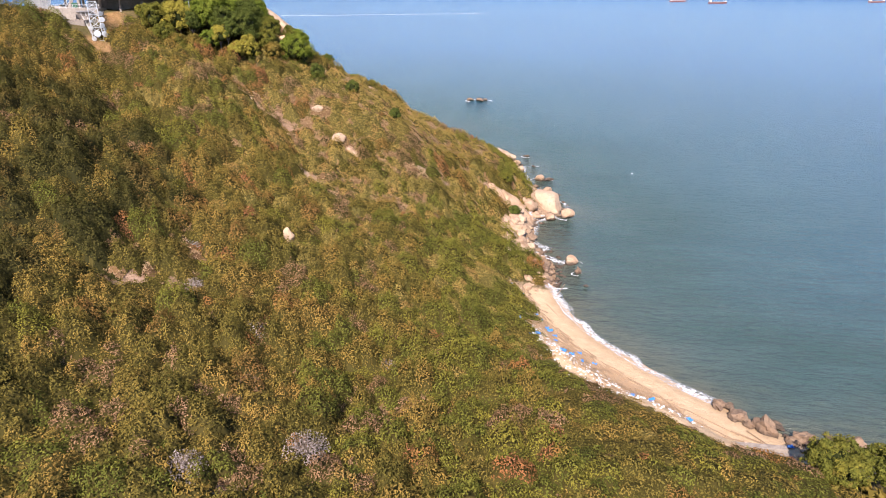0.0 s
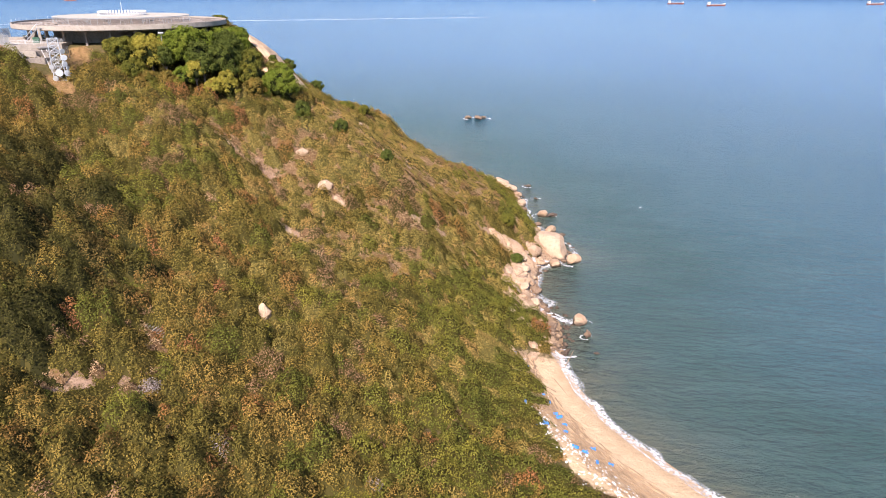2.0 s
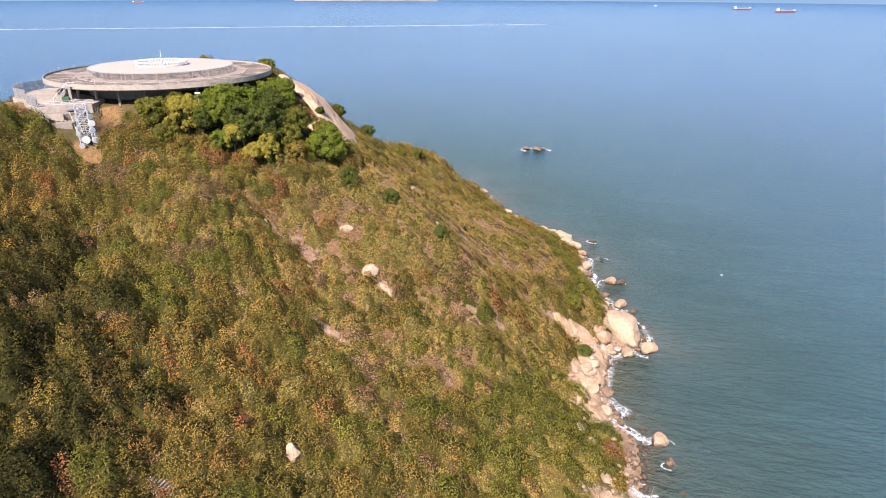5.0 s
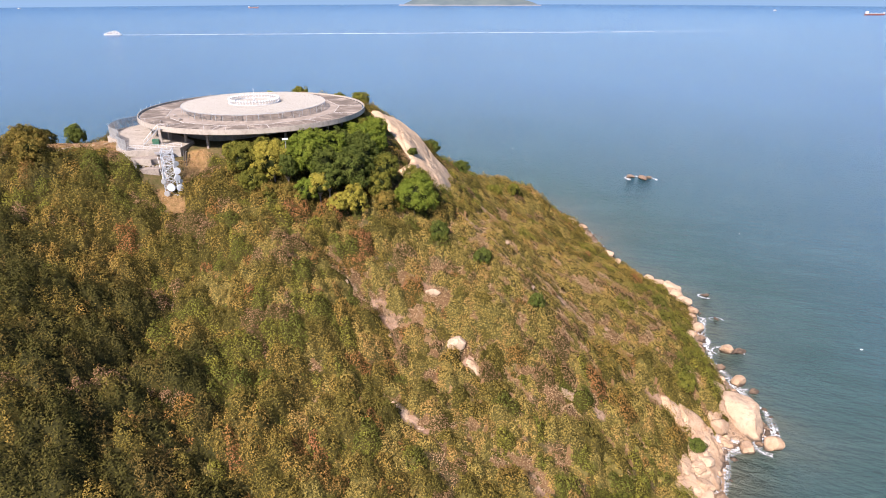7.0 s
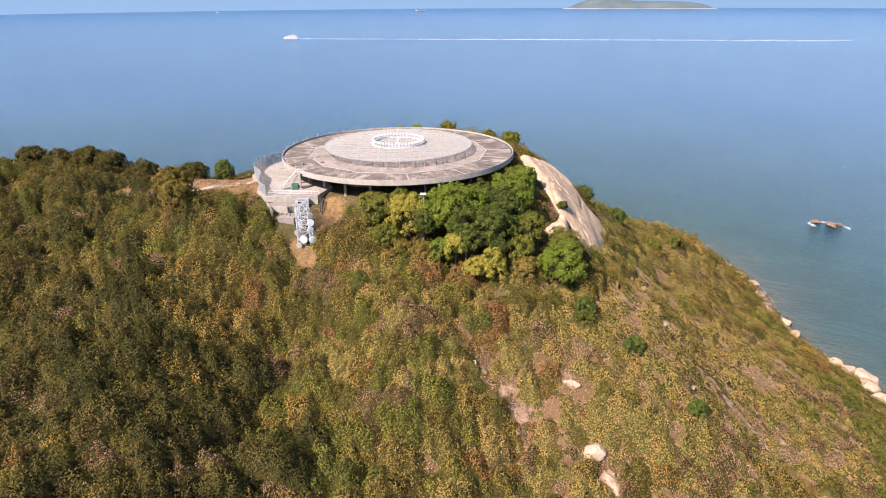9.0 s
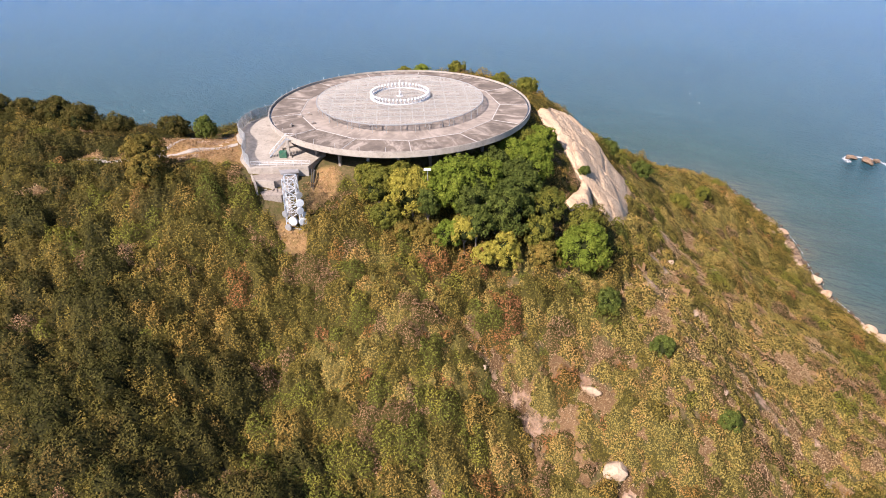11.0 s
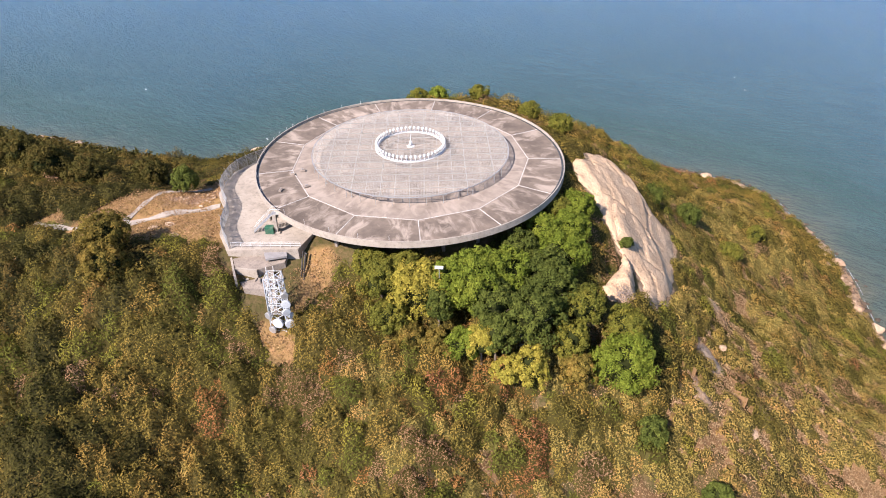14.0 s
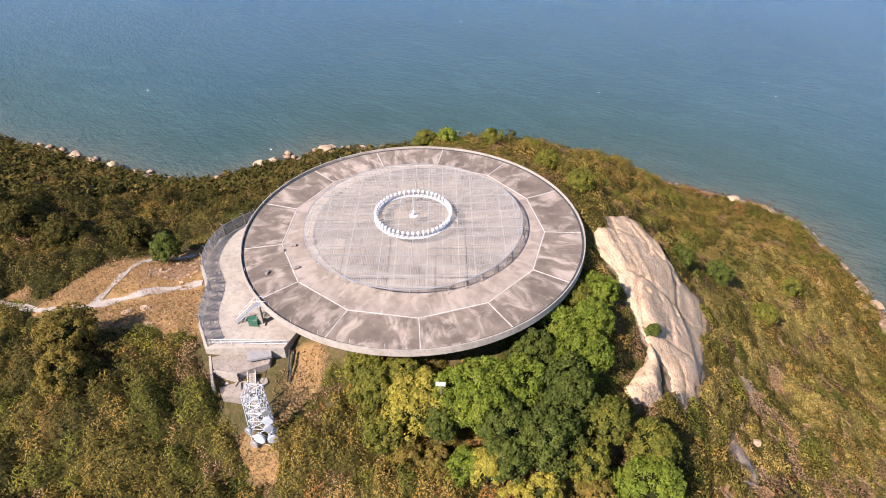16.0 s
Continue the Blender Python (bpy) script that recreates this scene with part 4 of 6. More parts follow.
def smooth_line(points, gap):
    """Points at even steps along a soft curve through the corners given."""
    p = np.array(points, float)
    out = []
    for k in range(len(p) - 1):
        a, b, c, d = p[max(k - 1, 0)], p[k], p[k + 1], p[min(k + 2, len(p) - 1)]
        for t in np.linspace(0, 1, 24, endpoint=False):
            out.append(0.5 * (2 * b + (c - a) * t + (2 * a - 5 * b + 4 * c - d) * t * t + (3 * b - a - 3 * c + d) * t**3))
    out = np.array(out + [p[-1]])
    s = np.r_[0, np.cumsum(np.linalg.norm(np.diff(out, axis=0), axis=1))]
    t = np.linspace(0, s[-1], max(2, round(s[-1] / gap) + 1))
    return np.stack([np.interp(t, s, out[:, i]) for i in range(2)], 1)


fence = thing("wire_fence", Matrix.Translation((-128, 205, APRON_Z)), "grey chain-link security fence curving round the terrace", "fence")
posts = smooth_line(FENCE_LINE, 2.2)
for k, (x, y) in enumerate(posts):
    x, y = x + 128, y - 205
    bm = bmesh.new()
    rod(bm, (x, y, -0.6), (x, y, 2.5), 0.06)
    rod(bm, (x, y, 2.5), (x - 0.25, y - 0.15, 2.9), 0.035)
    part("post", bm, STEEL, fence)
    if k + 1 < len(posts):
        u, v = posts[k + 1][0] + 128, posts[k + 1][1] - 205
        for z in (0.1, 1.25, 2.45):
            bm = bmesh.new()
            rod(bm, (x, y, z), (u, v, z), 0.03, 5)
            part("rail", bm, STEEL, fence)
        bm = bmesh.new()
        for j in range(17):
            f = j / 16
            g = min(1, f + 0.5)
            h = max(0, f - 0.5)
            rod(bm, (x + (u - x) * h, y + (v - y) * h, 0.1 if f >= 0.5 else 0.1 + 2.35 * (0.5 - f) * 2 * 0.5), (x + (u - x) * g, y + (v - y) * g, 2.45), 0.018, 4)
            rod(bm, (x + (u - x) * f, y + (v - y) * f, 0.1), (x + (u - x) * f, y + (v - y) * f, 2.45), 0.018, 4)
        for j in range(14):
            z = 0.2 + 2.2 * j / 13
            rod(bm, (x, y, z), (u, v, z), 0.016, 4)
        part("mesh_panel", bm, GREY, fence, "grey wire mesh")

# front railing of the terrace
railing = thing("terrace_railing", Matrix.Translation((-111.6, 193, APRON_Z)), "white tubular railing along the terrace edge", "railing")
ends = [Vector((0, 0, 0)), Vector((9.4, 6.4, 0))]
for k in range(8):
    p = ends[0].lerp(ends[1], k / 7)
    bm = bmesh.new()
    rod(bm, p, p + Vector((0, 0, 1.05)), 0.035)
    part("post", bm, WHITE, railing)
for z in (0.35, 0.7, 1.05):
    tube("rail", [ends[0] + Vector((0, 0, z)), ends[1] + Vector((0, 0, z))], 0.035, WHITE, railing)

# the stepped yard below the terrace
yard = thing("stepped_yard", Matrix(), "stained concrete slabs stepping down below the terrace", "yard")
part("upper_slab", slab([(-112.2, 193.2), (-104.4, 198.6), (-102.8, 196.2), (-104.9, 192.4), (-108.6, 190.8)], 62.9, 2.4), OLD, yard)
part("lower_slab", slab([(-108.3, 190.6), (-104.9, 192.2), (-103.0, 195.4), (-101.4, 194.4), (-101.8, 190.6), (-104.6, 188.8)], 61.4, 2.6), OLD, yard, "dark weathered slab")
part("landing", slab([(-108.4, 196.6), (-105.2, 198.9), (-102.9, 196.9), (-105.1, 194.3)], 63.7, 0.35), GREY_SLAB, yard, "grey concrete landing")
part("side_wall", slab([(-112.6, 193.0), (-112.3, 193.2), (-106.0, 188.9), (-106.2, 188.6)], 63.0, 3.6), PALE, yard, "low pale side wall")
part("cross_wall", slab([(-108.2, 190.7), (-108.0, 190.4), (-104.7, 191.9), (-104.9, 192.2)], 63.05, 2.0), PALE, yard, "pale cross wall")
rnd = random.Random(5)
for k in range(11):
    x, y = -107.6 + 0.5 * k + rnd.uniform(-0.4, 0.4), 190.6 + 0.22 * k + rnd.uniform(-0.7, 0.7)
    bm = bmesh.new()
    box(bm, (rnd.uniform(0.5, 1.3), rnd.uniform(0.3, 0.6), rnd.uniform(0.15, 0.35)), pose(x, y, 61.5, rnd.uniform(-9, 9), rnd.uniform(-9, 9), rnd.uniform(0, 180)), 0.04)
    part("loose_slab", bm, PALE if k % 3 == 0 else OLD, yard, "broken slab")

stair = thing("tower_stair", Matrix.Translation((-103.6, 193.6, 62.4)), "narrow concrete stair leading down to the radio tower", "stair")
down = Vector((0.66, -0.62, 0)).normalized()
across = Vector((-down.y, down.x, 0))
for k in range(22):
    bm = bmesh.new()
    p = down * (0.27 * k)
    box(bm, (0.95, 0.27, 0.5), Matrix.Translation((p.x, p.y, -0.19 * k - 0.2)) @ Matrix.Rotation(math.atan2(across.y, across.x), 4, "Z"), 0.01)
    part("step", bm, PALE, stair)
for side in (-0.55, 0.55):
    a, b = across * side, across * side + down * 6.0 + Vector((0, 0, -4.2))
    tube("handrail", [a + Vector((0, 0, 0.85)), b + Vector((0, 0, 0.85))], 0.04, WHITE, stair, "white handrail")
    for k in range(5):
        p = a.lerp(b, k / 4)
        tube("baluster", [p, p + Vector((0, 0, 0.85))], 0.03, WHITE, stair)

cables = thing("cable_run", Matrix(), "black cable ducts running down the slope from the building", "cable duct")
for shift in (0.0, 0.55):
    line = [(-102.0 + shift, 199.6, 63.4), (-99.8 + shift, 196.6, 61.2), (-97.4 + shift, 193.2, 57.8), (-95.6 + shift, 190.4, 55.2)]
    tube("duct", line, 0.14, BLACK, cables, "black duct")
for k in range(6):
    f = k / 5
    p = Vector((-101.9, 199.4, 63.3)).lerp(Vector((-95.6, 190.4, 55.2)), f)
    tube("bracket", [p + Vector((-0.3, 0, -0.9)), p + Vector((0.9, 0, 0.15))], 0.04, STEEL, cables)


def lattice_tower():
    ob = thing("radio_tower", pose(-98.2, 189.8, 54.6, 0, 0, 33), "white steel lattice tower hung with dish antennas", "tower")
    base, top, high = 1.35, 1.1, 11.6

    def leg(i, z):
        h = base + (top - base) * z / high
        return Vector((h * (1, 1, -1, -1)[i], h * (1, -1, -1, 1)[i], z))

    for i in range(4):
        bm = bmesh.new()
        rod(bm, leg(i, -1.2), leg(i, high), 0.09, 6)
        part("leg", bm, TOWER_PAINT, ob)
    levels = np.linspace(0.2, high, 8)
    for i in range(4):
        j = (i + 1) % 4
        bm = bmesh.new()
        for a, b in zip(levels, levels[1:]):
            rod(bm, leg(i, a), leg(j, b), 0.05, 5)
            rod(bm, leg(j, a), leg(i, b), 0.05, 5)
            rod(bm, leg(i, b), leg(j, b), 0.05, 5)
        part("bracing", bm, TOWER_PAINT, ob)
    bm = bmesh.new()
    for z in np.arange(0.4, high, 0.33):
        rod(bm, (-0.25, 0.2, z), (0.25, 0.2, z), 0.025, 4)
    rod(bm, (-0.25, 0.2, 0), (-0.25, 0.2, high), 0.035, 4)
    rod(bm, (0.25, 0.2, 0), (0.25, 0.2, high), 0.035, 4)
    part("ladder", bm, STEEL, ob)
    bm = bmesh.new()
    box(bm, (3.0, 2.9, 0.12), Matrix.Translation((0, 0, 0.6)))
    box(bm, (2.8, 0.12, 0.3), Matrix.Translation((0, -1.5, 0.5)))
    part("base_frame", bm, GREY, ob, "grey base frame")
    dishes = [(1.6, -1.0, 8.6, 0.6, 24), (1.7, -1.2, 7.1, 0.7, 10), (1.5, -1.3, 5.6, 0.65, 30), (-1.2, -1.5, 5.0, 0.6, -30), (0.1, -1.6, 3.6, 0.85, -12), (1.8, -1.4, 3.4, 0.75, 24), (-0.9, -1.6, 2.3, 0.65, -20), (2.0, -0.9, 4.6, 0.5, 50)]
    for x, y, z, r, swing in dishes:
        m = Matrix.Translation((x, y, z)) @ Matrix.Rotation(radians(swing), 4, "Z") @ Matrix.Rotation(radians(90), 4, "X")
        bm = bmesh.new()
        lathe(bm, [(0.001, -0.24), (r * 0.6, -0.2), (r, -0.02), (r, 0.24), (r * 0.96, 0.28), (0.001, 0.30)], 24)
        bmesh.ops.transform(bm, matrix=m, verts=bm.verts)
        dish = part("dish", bm, TOWER_PAINT if z not in (5.0, 8.6, 2.3) else STEEL, ob, "round drum dish with a pale cover")
        bm = bmesh.new()
        rod(bm, m @ Vector((0, 0, -0.4)), (max(-1.0, min(1.0, x * 0.72)), -1.0, z - 0.1), 0.06, 6)
        part("bracket", bm, STEEL, dish)
    for x, z in ((-1.15, 7.6), (1.1, 7.8), (-1.1, 5.6)):
        bm = bmesh.new()
        rod(bm, (x, -1.0, z - 0.9), (x, -1.0, z + 0.9), 0.09, 8)
        part("panel_antenna", bm, TOWER_PAINT, ob)
    return ob


lattice_tower()

# steel service stair and plant at the edge of the roof
service = thing("service_stair", pose(-112.0, 198.6, APRON_Z, 0, 0, 125), "grey steel stair from the terrace to the roof rim", "stair")
for k in range(12):
    bm = bmesh.new()
    box(bm, (1.0, 0.28, 0.05), Matrix.Translation((0, -0.30 * k, 0.3 * k + 0.2)))
    part("tread", bm, STEEL, service)
for side in (-0.52, 0.52):
    tube("stringer", [(side, 0.1, 0.05), (side, -3.5, 3.6)], 0.06, STEEL, service)
    tube("handrail", [(side, 0, 1.1), (side, -3.4, 4.6), (side, -5.0, 4.6)], 0.03, WHITE, service, "white handrail")
    for k in range(5):
        tube("baluster", [(side, -0.85 * k, 0.2 + 0.9 * k), (side, -0.85 * k, 1.1 + 0.9 * k)], 0.025, WHITE, service)
    tube("support", [(side, -3.5, 3.6), (side, -3.5, 0)], 0.06, STEEL, service)
bm = bmesh.new()
box(bm, (1.3, 1.8, 0.08), Matrix.Translation((0, -4.3, 3.65)))
part("platform", bm, STEEL, service)
tank = thing("plant_box", pose(-109.4, 199.6, APRON_Z, 0, 0, 30), "dark green equipment cabinet standing under the roof rim", "cabinet")
bm = bmesh.new()
box(bm, (1.5, 1.0, 1.35), Matrix.Translation((0, 0, 0.75)), 0.05)
part("body", bm, GREEN_PAINT, tank)
bm = bmesh.new()
box(bm, (0.65, 0.04, 1.1), Matrix.Translation((-0.35, -0.52, 0.75)))
part("door", bm, GREEN_PAINT, tank)
bm = bmesh.new()
box(bm, (1.7, 1.2, 0.1), Matrix.Translation((0, 0, 0.05)))
part("plinth", bm, PALE, tank)
for x, y, tilt_by in ((-113.2, 202.4, 30), (-108.7, 200.4, 0)):
    strut = thing("rim_buttress", pose(x, y, APRON_Z, 0, 0, 40), "pale concrete buttress propping the roof rim", "buttress")
    bm = bmesh.new()
    box(bm, (0.6, 0.7, 4.2), Matrix.Rotation(radians(tilt_by), 4, "Y") @ Matrix.Translation((0, 0, 1.5)), 0.05)
    part("prop", bm, PALE, strut)
    bm = bmesh.new()
    box(bm, (1.2, 1.2, 0.3), Matrix.Translation((0, 0, 0.15)), 0.03)
    part("footing", bm, PALE, strut)

# small things on the roof
for x, y, turn_by in ((-14.0, -17.4, 20), (-8.6, -19.3, 70), (-11.5, -22.8, 110), (-13.4, -15.4, 40)):
    ob = thing("roof_block", at_deck @ pose(x, y, 0.02, 0, 0, turn_by), "small grey concrete weight lying on the roof", "block", "weights on the roof")
    bm = bmesh.new()
    box(bm, (0.95, 0.5, 0.32), Matrix.Translation((0, 0, 0.16)), 0.04)
    part("body", bm, OLD, ob)
    bm = bmesh.new()
    rod(bm, (-0.2, 0, 0.3), (-0.2, 0, 0.55), 0.05)
    rod(bm, (-0.2, 0, 0.5), (0.25, 0, 0.5), 0.04)
    part("bracket", bm, STEEL, ob)
for k in range(18):
    a = radians(-170 + 10 * k) if k < 12 else radians(150 + 9 * (k - 12))
    lamp_post = thing("rim_marker", at_deck @ Matrix.Translation((28.65 * math.cos(a), 28.65 * math.sin(a), 0.42)), "thin white marker rod on the roof rim", "rod", "markers round the rim")
    bm = bmesh.new()
    rod(bm, (0, 0, -0.1), (0, 0, 0.8), 0.025, 5)
    part("rod", bm, WHITE, lamp_post)
# thin dark ring lying on the roof along the inside of the rim
bm = bmesh.new()
lathe(bm, [(28.42, 0.024), (28.8, 0.024), (28.8, 0.006), (28.42, 0.006)], 156)
part("rim_strip", bm, DARK, beacon, "dark flat ring inside the rim")

# the paved way and the rubble patch beside the fence
way = thing("garden_path", Matrix(), "pale concrete footpath over dry grass", "path")
for x0, y0, x1, y1, w in PATHS:
    line = smooth_line([(x0, y0), (x1, y1)], 1.5)
    d = np.array((x1 - x0, y1 - y0)) / math.hypot(x1 - x0, y1 - y0)
    side = np.array((-d[1], d[0]))
    bm = bmesh.new()
    rows = []
    for k, p in enumerate(line):
        wob = w * (0.85 + 0.3 * math.sin(1.7 * k))
        row = []
        for e in (-1, 1):
            q = p + side * e * wob
            z = max(ground_at(*p), ground_at(*q)) + 0.14
            row += [bm.verts.new((q[0], q[1], z - 0.5)), bm.verts.new((q[0], q[1], z))]
        rows.append([row[0], row[1], row[3], row[2]])
    for one, two in zip(rows, rows[1:]):
        for i in range(3):
            bm.faces.new((one[i], one[i + 1], two[i + 1], two[i]))
    part("paving", bm, PALE, way)

# ---- trees ----


def tree(x, y, crown_z, r, tall, leaf, seed, label, size=0.21):
    """A tree: tapered trunk and limbs under a crown of many small leafy clumps; crown_z is the middle of the crown, above the foot or, past 12, above the sea."""
    rnd = np.random.default_rng(seed)
    foot = ground_at(x, y) - 0.2
    top = crown_z if crown_z < 12 else crown_z - foot
    ob = thing("tree", Matrix.Translation((x, y, foot)), label, "tree")
    bm = bmesh.new()
    bend = Vector((*rnd.uniform(-0.4, 0.4, 2), max(0.4, top * 0.5)))
    rod(bm, (0, 0, -0.5), bend, 0.11 + 0.03 * r, 8, 0.09 + 0.02 * r)
    rod(bm, bend, (bend.x * 1.3, bend.y * 1.3, top), 0.09 + 0.02 * r, 7, 0.05)
    part("trunk", bm, BARK, ob)
    for k in range(6):
        a = 1.05 * k + rnd.uniform(-0.3, 0.3)
        tip = Vector((0.7 * r * math.cos(a), 0.7 * r * math.sin(a), top + rnd.uniform(-0.1, 0.5) * tall))
        bm = bmesh.new()
        rod(bm, bend, bend.lerp(tip, 0.55) + Vector((0, 0, 0.3)), 0.08, 6, 0.05)
        rod(bm, bend.lerp(tip, 0.55) + Vector((0, 0, 0.3)), tip, 0.05, 5, 0.02)
        part("limb", bm, BARK, ob)
    # an uneven outline: a few broad bulges, set with small clumps
    bulges = rnd.normal(0, 1, (7, 3))
    bulges /= np.linalg.norm(bulges, axis=1, keepdims=True)
    swell = lambda q: 0.80 + 0.24 * np.clip(((q @ bulges.T).max(1) - 0.62) / 0.38, 0, 1)
    clumps = int(22 + 5.6 * r * r)
    q = rnd.normal(0, 1, (clumps, 3))
    q /= np.linalg.norm(q, axis=1, keepdims=True)
    q[:, 2] = np.where(q[:, 2] < -0.45, -q[:, 2], q[:, 2])
    seat = q * (swell(q) * rnd.uniform(0.74, 1.04, clumps))[:, None]
    wide = rnd.uniform(0.6, 1.0, clumps) * (0.5 + 0.11 * r)
    per = 54
    k = np.repeat(np.arange(clumps), per)
    out = rnd.normal(0, 1, (len(k), 3)) + 0.9 * q[k] + (0, 0, 0.35)
    out /= np.linalg.norm(out, axis=1, keepdims=True)
    at = seat[k] * (r, r, tall) * 0.92 + out * (wide[k] * rnd.uniform(0.75, 1.1, len(k)))[:, None] + (0, 0, top)
    v, f = leaf_sprays(at, out * 1.6, np.full(len(k), size), rnd, 0.2)
    me = mesh_of("crown", v, f, leaf)
    point_layer(me, "bush", np.repeat(np.clip(rnd.random(clumps)[k] * 0.7 + 0.15 + rnd.normal(0, 0.08, len(k)), 0, 1), 3))
    part("crown", me, None, ob)
    # solid core, coloured dark so gaps between clumps read as shade
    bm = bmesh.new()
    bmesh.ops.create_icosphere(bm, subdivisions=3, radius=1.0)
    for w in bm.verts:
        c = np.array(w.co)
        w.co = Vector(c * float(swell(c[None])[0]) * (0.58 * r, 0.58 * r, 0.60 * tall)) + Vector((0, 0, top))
    part("shade_core", bm, TREE_INNER, ob, "solid core of the crown, coloured dark as shade")
    return ob


# core colour: leaf green darkened for the shade within a crown
TREE_INNER = leafy("crown_inner_shade", [(0.0, (0.020, 0.026, 0.007)), (0.5, (0.032, 0.040, 0.010)), (1.0, (0.048, 0.054, 0.014))])
DEEP = leafy("deep_green_leaves", [(0.0, (0.044, 0.063, 0.012)), (0.5, (0.076, 0.098, 0.018)), (1.0, (0.118, 0.138, 0.024))])
BRIGHT = leafy("bright_green_leaves", [(0.0, (0.080, 0.118, 0.013)), (0.5, (0.130, 0.170, 0.019)), (1.0, (0.200, 0.224, 0.028))])
YELLOW = leafy("yellow_green_leaves", [(0.0, (0.180, 0.178, 0.026)), (0.5, (0.270, 0.240, 0.034)), (1.0, (0.360, 0.290, 0.046))])
# the grove below the roof rim: place, height of the tree top, half width
GROVE = [
    (-81.6, 204.4, 67.2, 4.5, YELLOW, "broad yellow-green tree below the roof rim"),
    (-74.8, 209.3, 68.4, 5.0, BRIGHT, "bright green spreading tree close to the roof rim"),
    (-65.3, 211.3, 65.2, 4.6, DEEP, "large dark green tree with a clumpy crown"),
    (-66.0, 217.3, 66.8, 4.4, DEEP, "large dark green tree on the slope"),
    (-70.3, 208.2, 65.4, 3.6, DEEP, "dark green rounded tree on the slope"),
    (-87.6, 202.4, 65.8, 3.5, FRESH, "green leafy tree on the slope below the roof"),
    (-67.2, 224.5, 66.8, 4.2, BRIGHT, "bright green tree beside the roof rim"),
    (-68.6, 231.0, 66.6, 3.4, BRIGHT, "bright green tree beside the roof rim"),
    (-62.5, 206.4, 56.8, 2.8, YELLOW, "yellow-green tree on the slope"),
    (-65.3, 203.6, 55.4, 2.1, YELLOW, "small yellow tree on the slope"),
    (-51.6, 215.8, 57.6, 4.6, BRIGHT, "fresh green spreading tree below the granite face"),
    (-53.2, 221.8, 58.6, 3.4, FRESH, "olive-green tree below the granite face"),
    (-60.2, 218.6, 62.2, 3.0, FRESH, "olive-green tree beside the granite face"),
    (-77.6, 203.6, 63.8, 2.5, DEEP, "small dark green tree among taller ones"),
    (-72.6, 202.6, 59.0, 2.5, BRIGHT, "fresh green tree on the slope"),
    (-76.5, 200.8, 57.4, 2.2, OLIVE, "olive tree on the slope"),
    (-69.6, 203.8, 60.2, 2.4, YELLOW, "small yellow-green tree on the slope"),
    (-80.6, 199.6, 57.8, 2.4, OLIVE, "olive tree on the slope below the roof"),
    (-91.0, 203.8, 65.4, 2.7, FRESH, "green leafy tree on the slope below the roof"),
    (-56.8, 211.0, 54.6, 2.6, OLIVE, "olive tree on the slope"),
    (-59.5, 213.5, 58.4, 2.8, FRESH, "olive-green tree on the slope"),
    (-71.2, 214.0, 66.9, 3.6, BRIGHT, "bright green tree close to the roof rim"),
    (-84.0, 199.6, 60.6, 2.8, FRESH, "olive-green tree on the slope below the roof"),
    (-68.2, 205.4, 62.0, 2.8, DEEP, "dark green tree on the slope"),
    (-78.2, 207.2, 66.2, 3.2, BRIGHT, "bright green tree close to the roof rim"),
    (-85.6, 205.2, 66.8, 3.0, FRESH, "green leafy tree close to the roof rim"),
    (-72.6, 219.8, 66.6, 3.2, DEEP, "dark green tree close to the roof rim"),
    (-72.0, 226.6, 67.0, 3.2, BRIGHT, "bright green tree close to the roof rim"),
    (-70.4, 237.0, 66.4, 2.8, BRIGHT, "bright green tree between the roof rim and the granite face"),
    (-72.8, 232.6, 66.8, 2.6, FRESH, "green leafy tree close to the roof rim"),
]
for seed, (x, y, top, r, leaf, label) in enumerate(GROVE):
    r *= 1.14
    tall = min(max(0.54 * (top - ground_at(x, y)), 0.6 * r), 1.2 * r)
    tree(x, y, top - tall, r, tall, leaf, 20 + seed, label)
